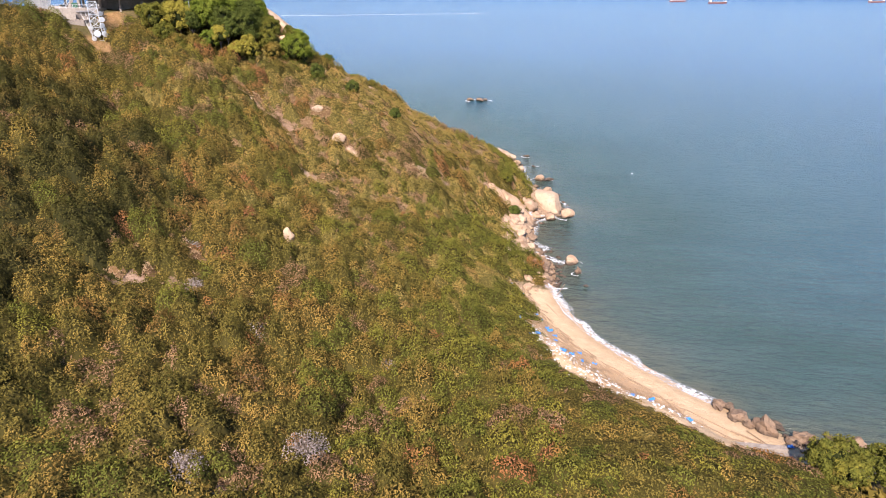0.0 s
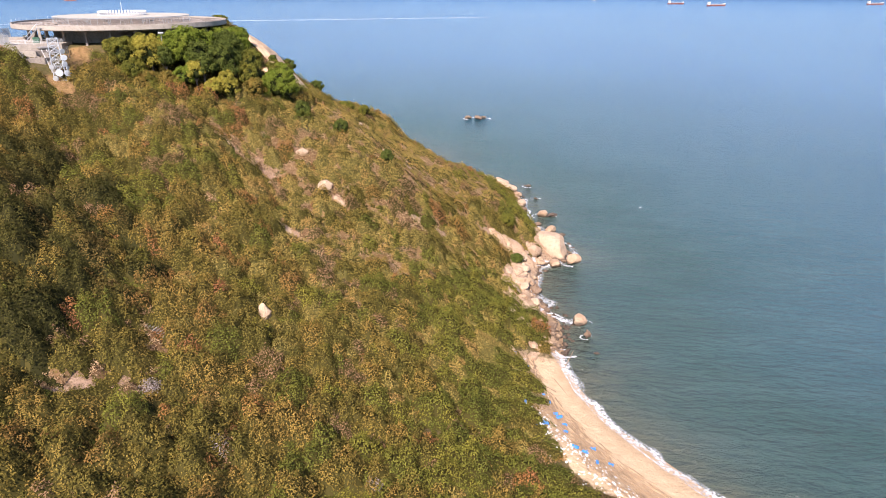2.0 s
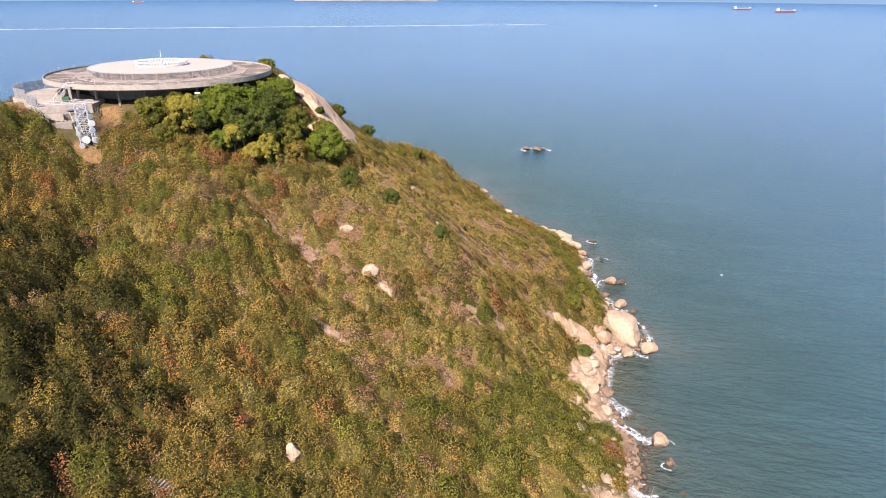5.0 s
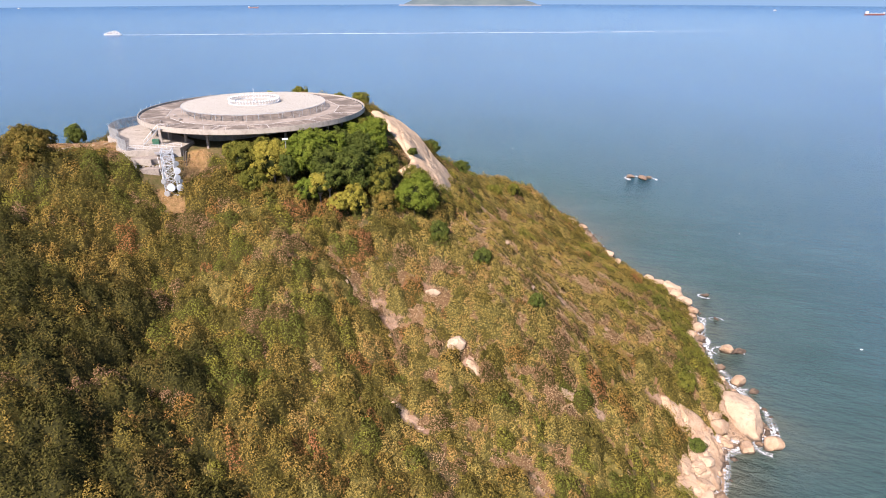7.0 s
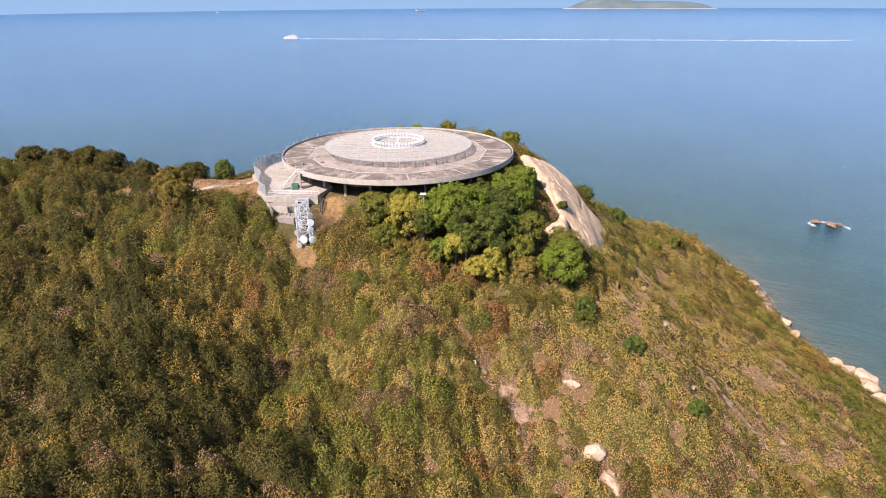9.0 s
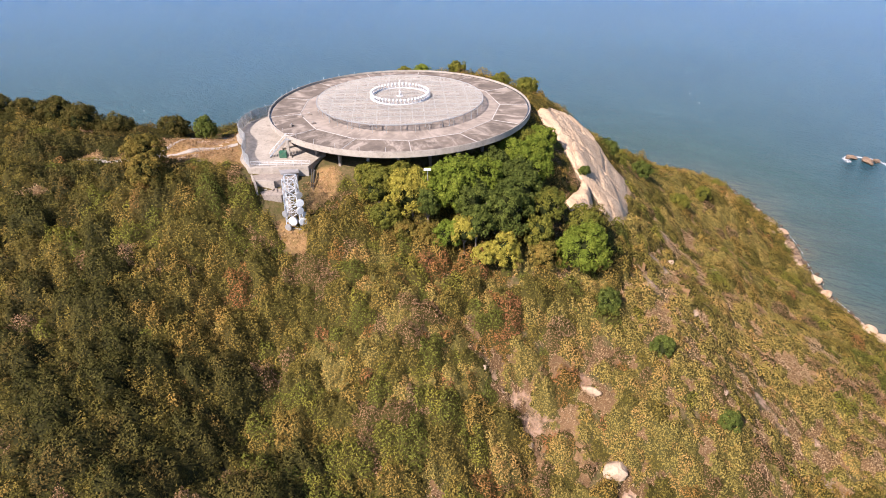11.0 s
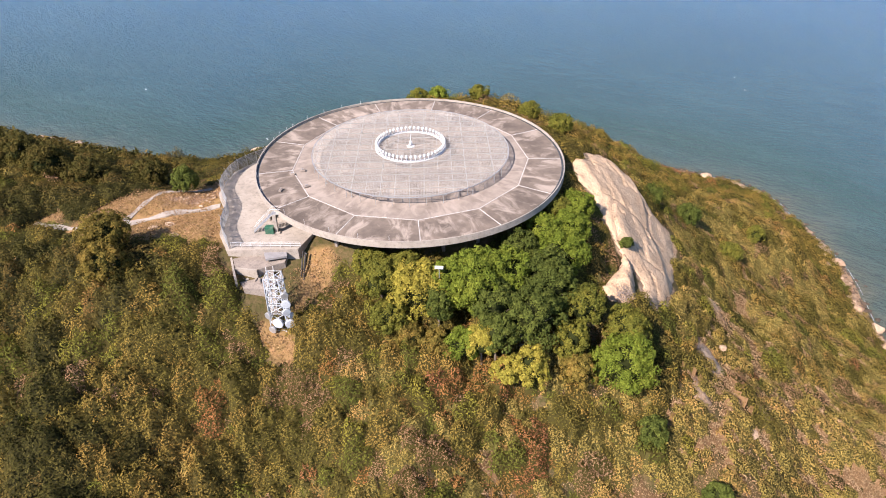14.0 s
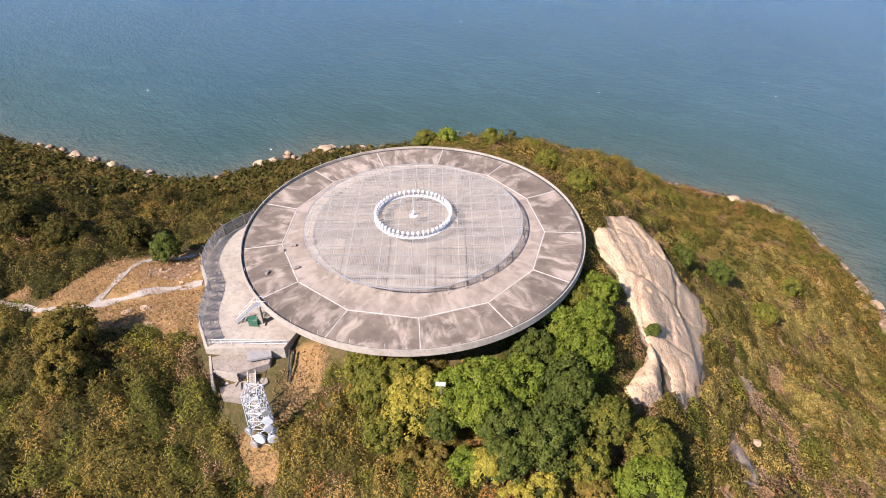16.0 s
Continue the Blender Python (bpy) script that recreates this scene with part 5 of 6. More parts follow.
TREES = [
    (-61.6, 241.4, 1.3, 1.2, 1.3, DEEP, "dark green tree at the foot of the granite face"),
    (-44.0, 211.5, 2.6, 2.6, 2.8, DEEP, "dark round bush tree alone on the slope"),
    (-138.0, 203.6, 2.6, 2.8, 2.7, DEEP, "round green tree beside the footpath"),
    (-124.0, 262.0, 1.5, 2.9, 2.6, FRESH, "green tree behind the round building"),
    (-120.0, 265.0, 1.3, 2.6, 2.4, BRIGHT, "green tree behind the round building"),
    (-110.0, 267.0, 2.0, 2.6, 2.2, FRESH, "olive-green tree behind the round building"),
    (-97.0, 268.0, 2.0, 2.6, 2.2, FRESH, "olive-green tree behind the round building"),
    (-86.0, 262.0, 2.2, 2.8, 2.4, FRESH, "olive-green tree behind the round building"),
    (-66.0, 271.0, 2.6, 2.6, 2.4, DEEP, "small dark tree behind the granite face"),
    (-60.0, 283.0, 2.8, 3.2, 2.8, DEEP, "dark green tree on the far crest"),
    (-49.0, 285.0, 2.4, 3.0, 2.4, FRESH, "green tree on the far crest"),
    (-46.0, 305.0, 2.4, 2.6, 2.4, FRESH, "green tree on the far crest"),
    (-33.0, 209.0, 2.0, 1.9, 2.0, DEEP, "dark green bush on the sunny slope"),
    (-19.5, 205.0, 2.0, 1.8, 2.0, DEEP, "dark green bush on the sunny slope"),
    (17.0, 204.0, 2.0, 1.9, 1.6, DEEP, "dark bush hanging over the shore rocks"),
    (14.0, 217.5, 2.0, 2.6, 2.2, FRESH, "green bush above the shore rocks"),
    (61.0, 92.5, 2.6, 4.6, 3.2, FRESH, "large green bush behind the beach"),
    (68.5, 92.0, 3.0, 4.6, 3.4, FRESH, "large green bush behind the beach"),
    (-127.0, 181.0, 3.4, 4.2, 3.8, OLIVE, "broad olive-yellow tree beside the dry grass"),
    (-121.0, 177.0, 3.2, 3.8, 3.6, OLIVE, "broad olive tree beside the dry grass"),
    (-150.0, 204.0, 1.6, 4.0, 3.4, WOODLAND, "dark olive tree on the ridge"),
    (-160.0, 196.0, 2.2, 4.6, 4.0, WOODLAND, "dark olive tree on the ridge"),
    (-169.0, 193.0, 2.4, 4.8, 4.6, WOODLAND, "dark olive tree on the ridge"),
    (-178.0, 192.0, 2.4, 5.0, 4.6, WOODLAND, "dark olive tree on the ridge"),
    (-188.0, 190.0, 2.2, 4.8, 4.6, WOODLAND, "dark olive tree on the ridge"),
    (-198.0, 188.0, 2.0, 4.8, 4.6, WOODLAND, "dark olive tree on the ridge"),
]
for seed, row in enumerate(TREES):
    tree(*row[:5], row[5], 50 + seed, row[6])
# pale leafless bushes
for seed, (x, y, r) in enumerate(((-12.3, 80.5, 3.4), (-28.5, 106.0, 2.3), (-6.0, 107.5, 1.7), (-24.0, 72.0, 2.6), (-58, 231, 2.0), (-66, 211, 2.0), (-41.5, 113.5, 2.0))):
    rnd = np.random.default_rng(300 + seed)
    z = ground_at(x, y)
    ob = thing("bare_bush", Matrix.Translation((x, y, z)), "pale grey leafless bush on the slope", "bush", "pale bare bushes")
    bm = bmesh.new()
    for k in range(60):
        a, e = rnd.uniform(0, 2 * math.pi), rnd.uniform(0.2, 1.35)
        tip = Vector((math.cos(a) * math.cos(e), math.sin(a) * math.cos(e), math.sin(e) * 1.1)) * r * rnd.uniform(0.7, 1.1)
        mid = tip * 0.55 + Vector((*rnd.uniform(-0.2, 0.2, 2), 0.3))
        rod(bm, (0, 0, 0), mid, 0.05, 4, 0.035)
        rod(bm, mid, tip, 0.035, 4, 0.012)
    part("branches", bm, BARK, ob)
    n = int(330 * r)
    out = rnd.normal(0, 1, (n, 3))
    out /= np.linalg.norm(out, axis=1, keepdims=True)
    out[:, 2] = np.abs(out[:, 2])
    v, f = leaf_sprays(out * (r, r, r * 1.1) * rnd.uniform(0.5, 1.05, (n, 1)), out, np.full(n, 0.16), rnd)
    me = mesh_of("twig_crown", v, f, PALE_TWIG)
    point_layer(me, "bush", rnd.random(len(v)))
    tagged(part("twig_crown", me, None, ob, "pale dry twigs"), kind="stuff")

# ---- granite face and shore ledges ----


def rock_sheet(name, ring, rise, label, material, seed, step=0.45, tilt_cracks=0.5):
    """A bare rock face lying on the slope: a lumpy sheet with ledges and cracks that drops into the ground at its edge."""
    r = np.array(ring, float)
    p, quads = grid(np.arange(r[:, 0].min() - 1, r[:, 0].max() + 1.5, step), np.arange(r[:, 1].min() - 1, r[:, 1].max() + 1.5, step))
    d = outline(p, ring) + (lump(p[:, 0], p[:, 1], 2.2, seed) - 0.5) * 1.3 + (lump(p[:, 0], p[:, 1], 5.0, seed + 9) - 0.5) * 2.0
    up = rise * np.clip(d / 3.0, 0, 1) ** 0.6
    bulge = lump(p[:, 0], p[:, 1], 9.5, seed + 1) 
    along = 0.75 * p[:, 0] + 0.66 * p[:, 1] + 2.5 * lump(p[:, 0], p[:, 1], 5, seed + 3)
    ledge = ((along / 6.2) % 1.0) ** 2
    down = -0.66 * p[:, 0] + 0.75 * p[:, 1] + 2.0 * lump(p[:, 0], p[:, 1], 6, seed + 4)
    bulge += 0.55 * lump(along, down / 4.5, 1.7, seed + 2) + 0.16 * lump(along + down, down - along, 0.9, seed + 8)
    crack = np.exp(-((((down / 9.5) % 1.0) - 0.5) / 0.03) ** 2) * (lump(p[:, 0], p[:, 1], 5, seed + 5) > 0.3)
    crack += 0.9 * np.exp(-((((along / 5.3) % 1.0) - 0.5) / 0.05) ** 2) * (lump(p[:, 0], p[:, 1], 4, seed + 6) > 0.45)
    hollow = np.clip((lump(p[:, 0], p[:, 1], 1.6, seed + 7) - 0.91) / 0.06, 0, 1)
    crack = crack + 1.6 * hollow
    z = land(p) + up * (0.35 + 0.55 * bulge) + tilt_cracks * ledge * np.clip(d / 2, 0, 1) - 0.7 * crack * np.clip(d, 0, 1)
    z = np.where(d < 0, land(p) - 0.9, z)
    keep = (d[quads] > -1.2).any(1)
    ob = new(name, mesh_of(name, np.c_[p, z], quads[keep], material))
    return tagged(ob, label, "rock face")


rock_sheet("granite_cliff", FACE, 1.5, "pale pink-brown granite face with cracks beside the building", CLIFF_GRANITE, 40, 0.45, 0.3)
rock_sheet("granite_fin", FIN, 3.6, "upright pale granite slab leaning on the slope", CLIFF_GRANITE, 50, 0.45)
rock_sheet("granite_outcrop", [(-51.5, 264), (-48.5, 264.5), (-44, 261.5), (-43.5, 258), (-46.5, 257.5), (-50, 260.5)], 0.8, "pinkish weathered granite outcrop among shrubs", GRANITE, 60, 0.5)
rock_sheet("granite_outcrop", [(-45.5, 242.5), (-42.5, 242.5), (-38.8, 236), (-39.2, 233.5), (-42, 234.5), (-44.5, 238)], 1.0, "pale notched granite outcrop among shrubs", PALE_GRANITE, 65, 0.5)
rock_sheet("granite_outcrop", [(-43, 228), (-41, 228), (-38.3, 224.5), (-39.5, 223), (-42.3, 225)], 0.7, "weathered granite outcrop among shrubs", GRANITE, 69, 0.5)
rock_sheet("granite_outcrop", [(-34.4, 240.5), (-32.8, 240), (-29.8, 234.5), (-31, 233.4), (-33.4, 236.5)], 0.7, "narrow pale granite rib among shrubs", PALE_GRANITE, 71, 0.45)
rock_sheet("granite_outcrop", [(-31.5, 188.6), (-28.6, 188), (-25.6, 185.6), (-27.2, 184.2), (-30.6, 185.8)], 0.6, "worn granite slab below a boulder", GRANITE, 66, 0.5)
rock_sheet("granite_outcrop", [(-12.5, 191.8), (-8, 192.8), (-4, 194), (-3.6, 191.6), (-8, 189.8), (-12, 188.8)], 0.7, "weathered granite outcrop among shrubs", GRANITE, 67, 0.5)
rock_sheet("granite_outcrop", [(-41, 172), (-36.6, 171.2), (-32, 169.6), (-32.6, 167.4), (-37, 168.6)], 0.6, "pale granite outcrop among shrubs", PALE_GRANITE, 68, 0.45)
rock_sheet("granite_outcrop", [(-6.2, 226.5), (-4.4, 226.2), (2.0, 211.4), (0.6, 209.8), (-2.6, 216.5)], 0.5, "long narrow pale granite rib on the flank", PALE_GRANITE, 73, 0.45)
rock_sheet("shore_ledge", [(7.5, 211.5), (13, 213.5), (20, 214.5), (24.3, 211), (23, 204), (21.4, 197), (21.4, 190), (21.8, 183), (19, 178), (15.5, 179), (13.2, 185), (12.2, 191), (14.5, 199), (14.5, 205), (10, 209)], 1.3, "cracked orange-brown granite ledge sloping into the surf", LEDGE_GRANITE, 70, 0.4, 0.9)
rock_sheet("shore_ledge", [(20, 231), (25.5, 234), (27, 224), (23, 214), (20, 216), (21, 224)], 1.5, "granite ledge behind a large boulder", LEDGE_GRANITE, 80, 0.6)

# ---- boulders ----


def boulder_mesh(seed, level=3, rough=0.18, cuts=12):
    rnd = np.random.default_rng(seed)
    bm = bmesh.new()
    bmesh.ops.create_icosphere(bm, subdivisions=level, radius=1.0)
    planes = []
    for _ in range(cuts):
        n = Vector(rnd.normal(0, 1, 3)).normalized()
        planes.append((n, rnd.uniform(0.55, 0.88)))
    shift = Vector(rnd.uniform(-50, 50, 3))
    for v in bm.verts:
        c = v.co.copy()
        for n, far in planes:
            over = c.dot(n) - far
            if over > 0:
                c -= n * over * 0.95
        c *= 1 + rough * noise.noise(c * 1.7 + shift) + 0.4 * rough * noise.noise(c * 4.5 + shift)
        v.co = c
    return bm


def rock(seed, material, level=3, rough=0.18, cuts=14, crease=30):
    """A boulder mesh with rounded faces and crisp broken edges."""
    me = finish(boulder_mesh(seed, level, rough, cuts), "boulder", material, True)
    me.set_sharp_from_angle(angle=radians(crease))
    return me


ROCK_SHAPES = [rock(400 + k, GRANITE) for k in range(8)]
PALE_SHAPES = [rock(420 + k, PALE_GRANITE, 3, 0.16, 12) for k in range(7)]
DARK_GRANITE = granite("dark_wet_granite", (0.26, 0.18, 0.12), (0.20, 0.13, 0.085), (0.07, 0.05, 0.035))
DARK_SHAPES = [rock(440 + k, DARK_GRANITE, 3, 0.5, 26, 12) for k in range(6)]


def boulder(x, y, wide, deep, high, shapes, k, label, group="", sink=0.35, z=None):
    foot = (max(ground_at(x, y), 0.0) if z is None else z) + high * (0.5 - sink)
    ob = new("boulder", shapes[k % len(shapes)])
    ob.matrix_world = Matrix.Translation((x, y, foot)) @ Matrix.Rotation(1.7 * k, 4, "Z") @ Matrix.Diagonal((wide / 2, deep / 2, high / 2, 1))
    return tagged(ob, label, "boulder", group)


BIG = [
    # the great shore boulder and its neighbours
    (34.5, 216.5, 5.0, 4.2, 4.0, "r", "rounded brown boulder wet with spray"),
    (29.0, 213.6, 5.2, 3.8, 2.6, "r", "low brown boulder in the surf"), (22.5, 215.5, 6.0, 4.4, 3.8, "r", "brown boulder wedged against the ledge"),
    (29.5, 242.0, 4.6, 4.0, 3.8, "r", "rounded boulder standing in shallow water"), (33.0, 239.0, 3.2, 2.6, 1.4, "d", "dark wet rock awash"),
    (28.0, 258.5, 4.4, 3.8, 3.6, "r", "tan boulder standing in the water"), (31.0, 259.5, 6.5, 3.0, 1.2, "d", "flat dark rock awash"),
    (20.5, 268.5, 3.8, 3.4, 3.8, "p", "squared pale boulder at the water"), (17.5, 259.0, 5.0, 3.2, 2.6, "r", "brown boulder at the waterline"),
    (12.0, 296.5, 9.0, 6.0, 5.0, "p", "large pale boulder on top of the rock pile"), (8.0, 295.0, 6.0, 5.0, 3.8, "p", "pale boulder in the rock pile"),
    (4.5, 298.0, 5.0, 4.2, 3.4, "p", "pale boulder in the rock pile"), (14.0, 290.0, 6.5, 5.0, 4.0, "p", "pale boulder in the rock pile"), (16.5, 283.5, 5.5, 4.2, 3.4, "p", "pale boulder near the water"),
    (19.5, 281.0, 4.0, 3.2, 2.4, "r", "brown boulder at the waterline"), (24.0, 296.0, 3.0, 2.0, 1.0, "d", "dark wet rock awash offshore"), (26.5, 279.0, 2.6, 1.8, 0.9, "d", "dark wet rock awash offshore"),
    (-10.5, 321, 5.0, 4.0, 3.4, "p", "pale boulder on the far shore"), (-6.5, 314.0, 4.0, 3.2, 2.6, "r", "brown boulder on the far shore"),
    # off the beach
    (32.4, 178.6, 4.4, 3.6, 3.2, "r", "rounded brown rock standing off the beach"), (33.5, 171.8, 1.8, 2.4, 2.2, "d", "dark pointed rock in the shallows"),
    (27.8, 164.0, 3.6, 1.6, 1.0, "d", "flat dark rock at the edge of the surf"), (34.6, 164.2, 1.6, 1.2, 0.7, "d", "small dark rock awash"), (25.5, 174.8, 5.5, 2.4, 1.2, "d", "dark reef rock awash"),
    (21.5, 173.5, 3.6, 2.4, 1.4, "d", "dark rock at the waterline"), (15.0, 174.6, 3.4, 3.0, 2.6, "p", "pale angular boulder at the top of the beach"), (17.2, 172.4, 2.8, 2.4, 2.0, "r", "tan boulder on the sand"),
    (19.6, 171.6, 2.4, 2.0, 1.6, "r", "tan boulder on the sand"), (15.4, 166.8, 2.4, 2.0, 1.4, "r", "tan boulder half buried in sand"), (20.0, 163.6, 3.0, 2.0, 1.2, "r", "flat tan boulder half buried in sand"),
    (19.8, 158.8, 2.9, 2.4, 1.8, "r", "tan boulder half buried in sand"), (16.2, 187.8, 5.0, 4.0, 3.2, "p", "pale boulder above the surf"), (18.8, 186.5, 2.6, 2.2, 2.2, "r", "squared brown boulder above the surf"),
    (18.6, 181.0, 2.8, 2.2, 1.9, "r", "tan boulder among shore rocks"), (16.0, 179.5, 2.8, 2.2, 1.8, "r", "tan boulder among shore rocks"), (13.5, 183.5, 2.6, 2.4, 1.9, "p", "pale boulder among shore rocks"),
    (52.6, 115.0, 3.6, 2.6, 2.2, "d", "dark jagged rock at the end of the sand"), (55.0, 111.8, 4.6, 3.2, 2.0, "d", "brown jagged rock at the end of the sand"), (58.5, 109.0, 5.5, 4.2, 3.4, "d", "large dark jagged rock at the beach end"),
    (63.5, 106.8, 4.0, 3.4, 2.6, "d", "dark rounded rock at the beach end"), (60.8, 111.0, 4.0, 2.4, 1.0, "d", "dark wet rock awash offshore"), (72.0, 106.0, 4.4, 3.4, 3.0, "d", "dark rock at the beach end"), (68.5, 108.0, 2.4, 1.8, 0.9, "d", "dark wet rock awash offshore"),
    # on the slope
    (-32.6, 188.6, 4.8, 3.4, 2.8, "g", "flat-topped grey-pink boulder perched on the slope"), (-46.0, 185.0, 1.5, 1.3, 1.2, "g", "small pale boulder on bare earth"), (-57.0, 188.6, 1.5, 1.3, 1.2, "g", "small pale boulder on bare earth"),
    (-32.3, 138.8, 3.0, 2.2, 4.4, "g", "pale pointed boulder among the scrub"), (-5.5, 197.0, 1.6, 1.2, 1.0, "g", "small pale boulder on the slope"), (-40.7, 197.0, 3.4, 1.6, 2.6, "g", "slanting grey boulder on the slope"),
    (-31.3, 226.0, 2.4, 1.8, 1.5, "g", "small pale boulder on the slope"), (-21.9, 211.7, 1.8, 1.4, 1.1, "g", "small grey boulder on the slope"), (-41.0, 246.5, 1.4, 1.6, 1.4, "g", "pale rock chip on the slope"), (-18, 180, 1.2, 1.0, 0.9, "g", "small pale boulder on the slope"),
    # far shores
    (-305, 259, 7, 6, 5, "p", "pale boulder on the far bay shore"), (-287, 264, 8, 6, 5, "p", "pale boulder on the far bay shore"), (-294, 260, 6, 5, 4, "r", "brown boulder on the far bay shore"),
    (-240, 301, 7, 5, 4.5, "p", "pale boulder below the building"), (-237, 305, 7, 5, 4.5, "p", "pale boulder below the building"), (-226, 324, 10, 7, 5, "p", "pale boulder below the building"),
    (-63.5, 383.5, 6, 4, 3, "p", "pale boulder on the far shore"), (-55.5, 380, 5, 4, 2.6, "r", "brown boulder on the far shore"), (-76, 385, 6, 4, 2.4, "p", "pale boulder on the far shore"), (-29, 354, 8, 5, 4, "p", "pale boulder on the far shore"), (-24, 350, 5, 4, 2.6, "r", "brown boulder on the far shore"),
    # the lone rock out at sea
    (-1.6, 441.5, 9.0, 6.0, 3.4, "d", "brown sea rock ringed with white water"), (-8.5, 443.0, 6.5, 4.5, 2.6, "d", "brown sea rock ringed with white water"), (1.9, 444.5, 5.0, 3.0, 2.0, "d", "low sea rock awash"),
]
SETS = {"p": PALE_SHAPES, "r": ROCK_SHAPES, "d": DARK_SHAPES, "g": PALE_SHAPES}
for k, (x, y, wide, deep, high, which, label) in enumerate(BIG):
    boulder(x, y, wide, deep, high, SETS[which], k, label, sink=0.2 if high < 3 else 0.26)

whaleback = new("boulder", rock(431, PALE_GRANITE, 5, 0.12, 9, 24))
whaleback.matrix_world = pose(28.6, 225.2, 1.2, 0, 6, -46) @ Matrix.Diagonal((8.6, 5.4, 4.5, 1))
tagged(whaleback, "huge smooth pale granite whaleback standing in the surf", "boulder")
# broken blocks lying on the ledges above the water
for k in range(46):
    f = k / 45
    x, y = 11.5 + 6.0 * math.sin(2.6 * f) + rng.uniform(-3.0, 3.0), 179 + 40 * f + rng.uniform(-1.5, 1.5)
    if float(shore(np.array([[x, y]]))[0]) < 0.5 or float(zones(np.array([[x, y]]))[3][0]) < 0.5:
        continue
    size = float(rng.choice((1.2, 1.8, 2.6, 3.6), p=(0.3, 0.35, 0.25, 0.1)))
    boulder(x, y, size * rng.uniform(1.0, 1.6), size, size * rng.uniform(0.5, 0.8), PALE_SHAPES if rng.random() < 0.65 else ROCK_SHAPES, int(rng.integers(0, 99)), "cream granite block broken from the ledge", "ledge blocks", 0.12, ground_at(x, y) + 0.7)

# smaller shore rocks along the waterline
rim = smooth_line(COAST[9:24], 1.9)
for k, (x, y) in enumerate(rim):
    for j in range(1 + (rng.random() < 0.4)):
        size = float(rng.choice((0.8, 1.1, 1.5, 2.0, 2.8, 3.6), p=(0.26, 0.26, 0.2, 0.15, 0.09, 0.04)))
        if lump(x, y, 7, 77) < 0.38 and y > 225:
            continue
        px, py = x + rng.normal(-2.6, 2.4), y + rng.normal(0, 1.4)
        if (py < 172 and px > 14) and rng.random() < 0.75 or py < 158 or ground_at(px, py) < -0.6:
            continue
        low = ground_at(px, py) < 0.6
        shapes = DARK_SHAPES if rng.random() < (0.6 if low else 0.3) else ROCK_SHAPES if rng.random() < 0.8 else PALE_SHAPES
        boulder(px, py, size * rng.uniform(0.9, 1.5), size, size * rng.uniform(0.5, 0.85), shapes, int(rng.integers(0, 99)), "weathered granite rock lying along the shore", "shore rocks", 0.22)
for k in range(16):
    x, y = rng.uniform(15, 23), rng.uniform(152, 176)
    size = rng.uniform(0.4, 1.1)
    boulder(x, y, size * 1.2, size, size * 0.7, ROCK_SHAPES, k, "small tan rock half buried in beach sand", "beach rocks", 0.2)


def rock_field(name, places, shapes, label):
    """Many rocks joined as one: places are (x, y, size)."""
    v, f, at = [], [], 0
    for k, (x, y, size) in enumerate(places):
        me = shapes[k % len(shapes)]
        co = np.empty(3 * len(me.vertices), np.float32)
        me.vertices.foreach_get("co", co)
        turn_by = 1.3 * k
        co = co.reshape(-1, 3) * (size * 0.65, size * 0.5, size * 0.36)
        co = np.stack([co[:, 0] * math.cos(turn_by) - co[:, 1] * math.sin(turn_by), co[:, 0] * math.sin(turn_by) + co[:, 1] * math.cos(turn_by), co[:, 2]], 1)
        tri = np.empty(3 * len(me.polygons), np.int32)
        me.polygons.foreach_get("vertices", tri)
        v.append(co + (x, y, max(ground_at(x, y), -0.2) + 0.12 * size))
        f.append(tri.reshape(-1, 3) + at)
        at += len(co)
    tagged(new(name, mesh_of(name, np.concatenate(v), np.concatenate(f), me.materials[0], True)), label, "rocks", "", "stuff")


SMALL = [[finish(boulder_mesh(460 + k, 1, 0.2), "pebble", look_of, True) for k in range(4)] for look_of in (GRANITE, DARK_GRANITE)]
for look_shapes, count, off in ((SMALL[0], 420, -2.2), (SMALL[1], 320, -0.4)):
    line = smooth_line(COAST[10:28], 0.8)
    some = [(*(line[rng.integers(0, len(line))] + rng.normal((off, 0), (1.6, 1.0))), rng.uniform(0.5, 1.7)) for _ in range(count)]
    rock_field("shore_stones", [p for p in some if p[1] > 163 and ground_at(p[0], p[1]) > -0.8], look_shapes, "smaller broken stones along the waterline")
line = smooth_line(COAST[29:35], 1.5)
rock_field("far_shore_stones", [(*(line[rng.integers(0, len(line))] + rng.normal(0, 2.0, 2)), rng.uniform(1.5, 4.5)) for _ in range(90)], SMALL[0], "granite rocks along the far bay")

# ---- surf ----
surf_look = Nodes("surf", 0.5, 0.0, 0.4)
lace = surf_look.step(surf_look.noise(1.3, 6, 0.72), 0.40, 0.56)
cover = surf_look.times(lace, surf_look.attribute("cover"))
surf_look.colour((0.80, 0.82, 0.82))
surf_look.put(surf_look.bsdf, "Alpha", cover)


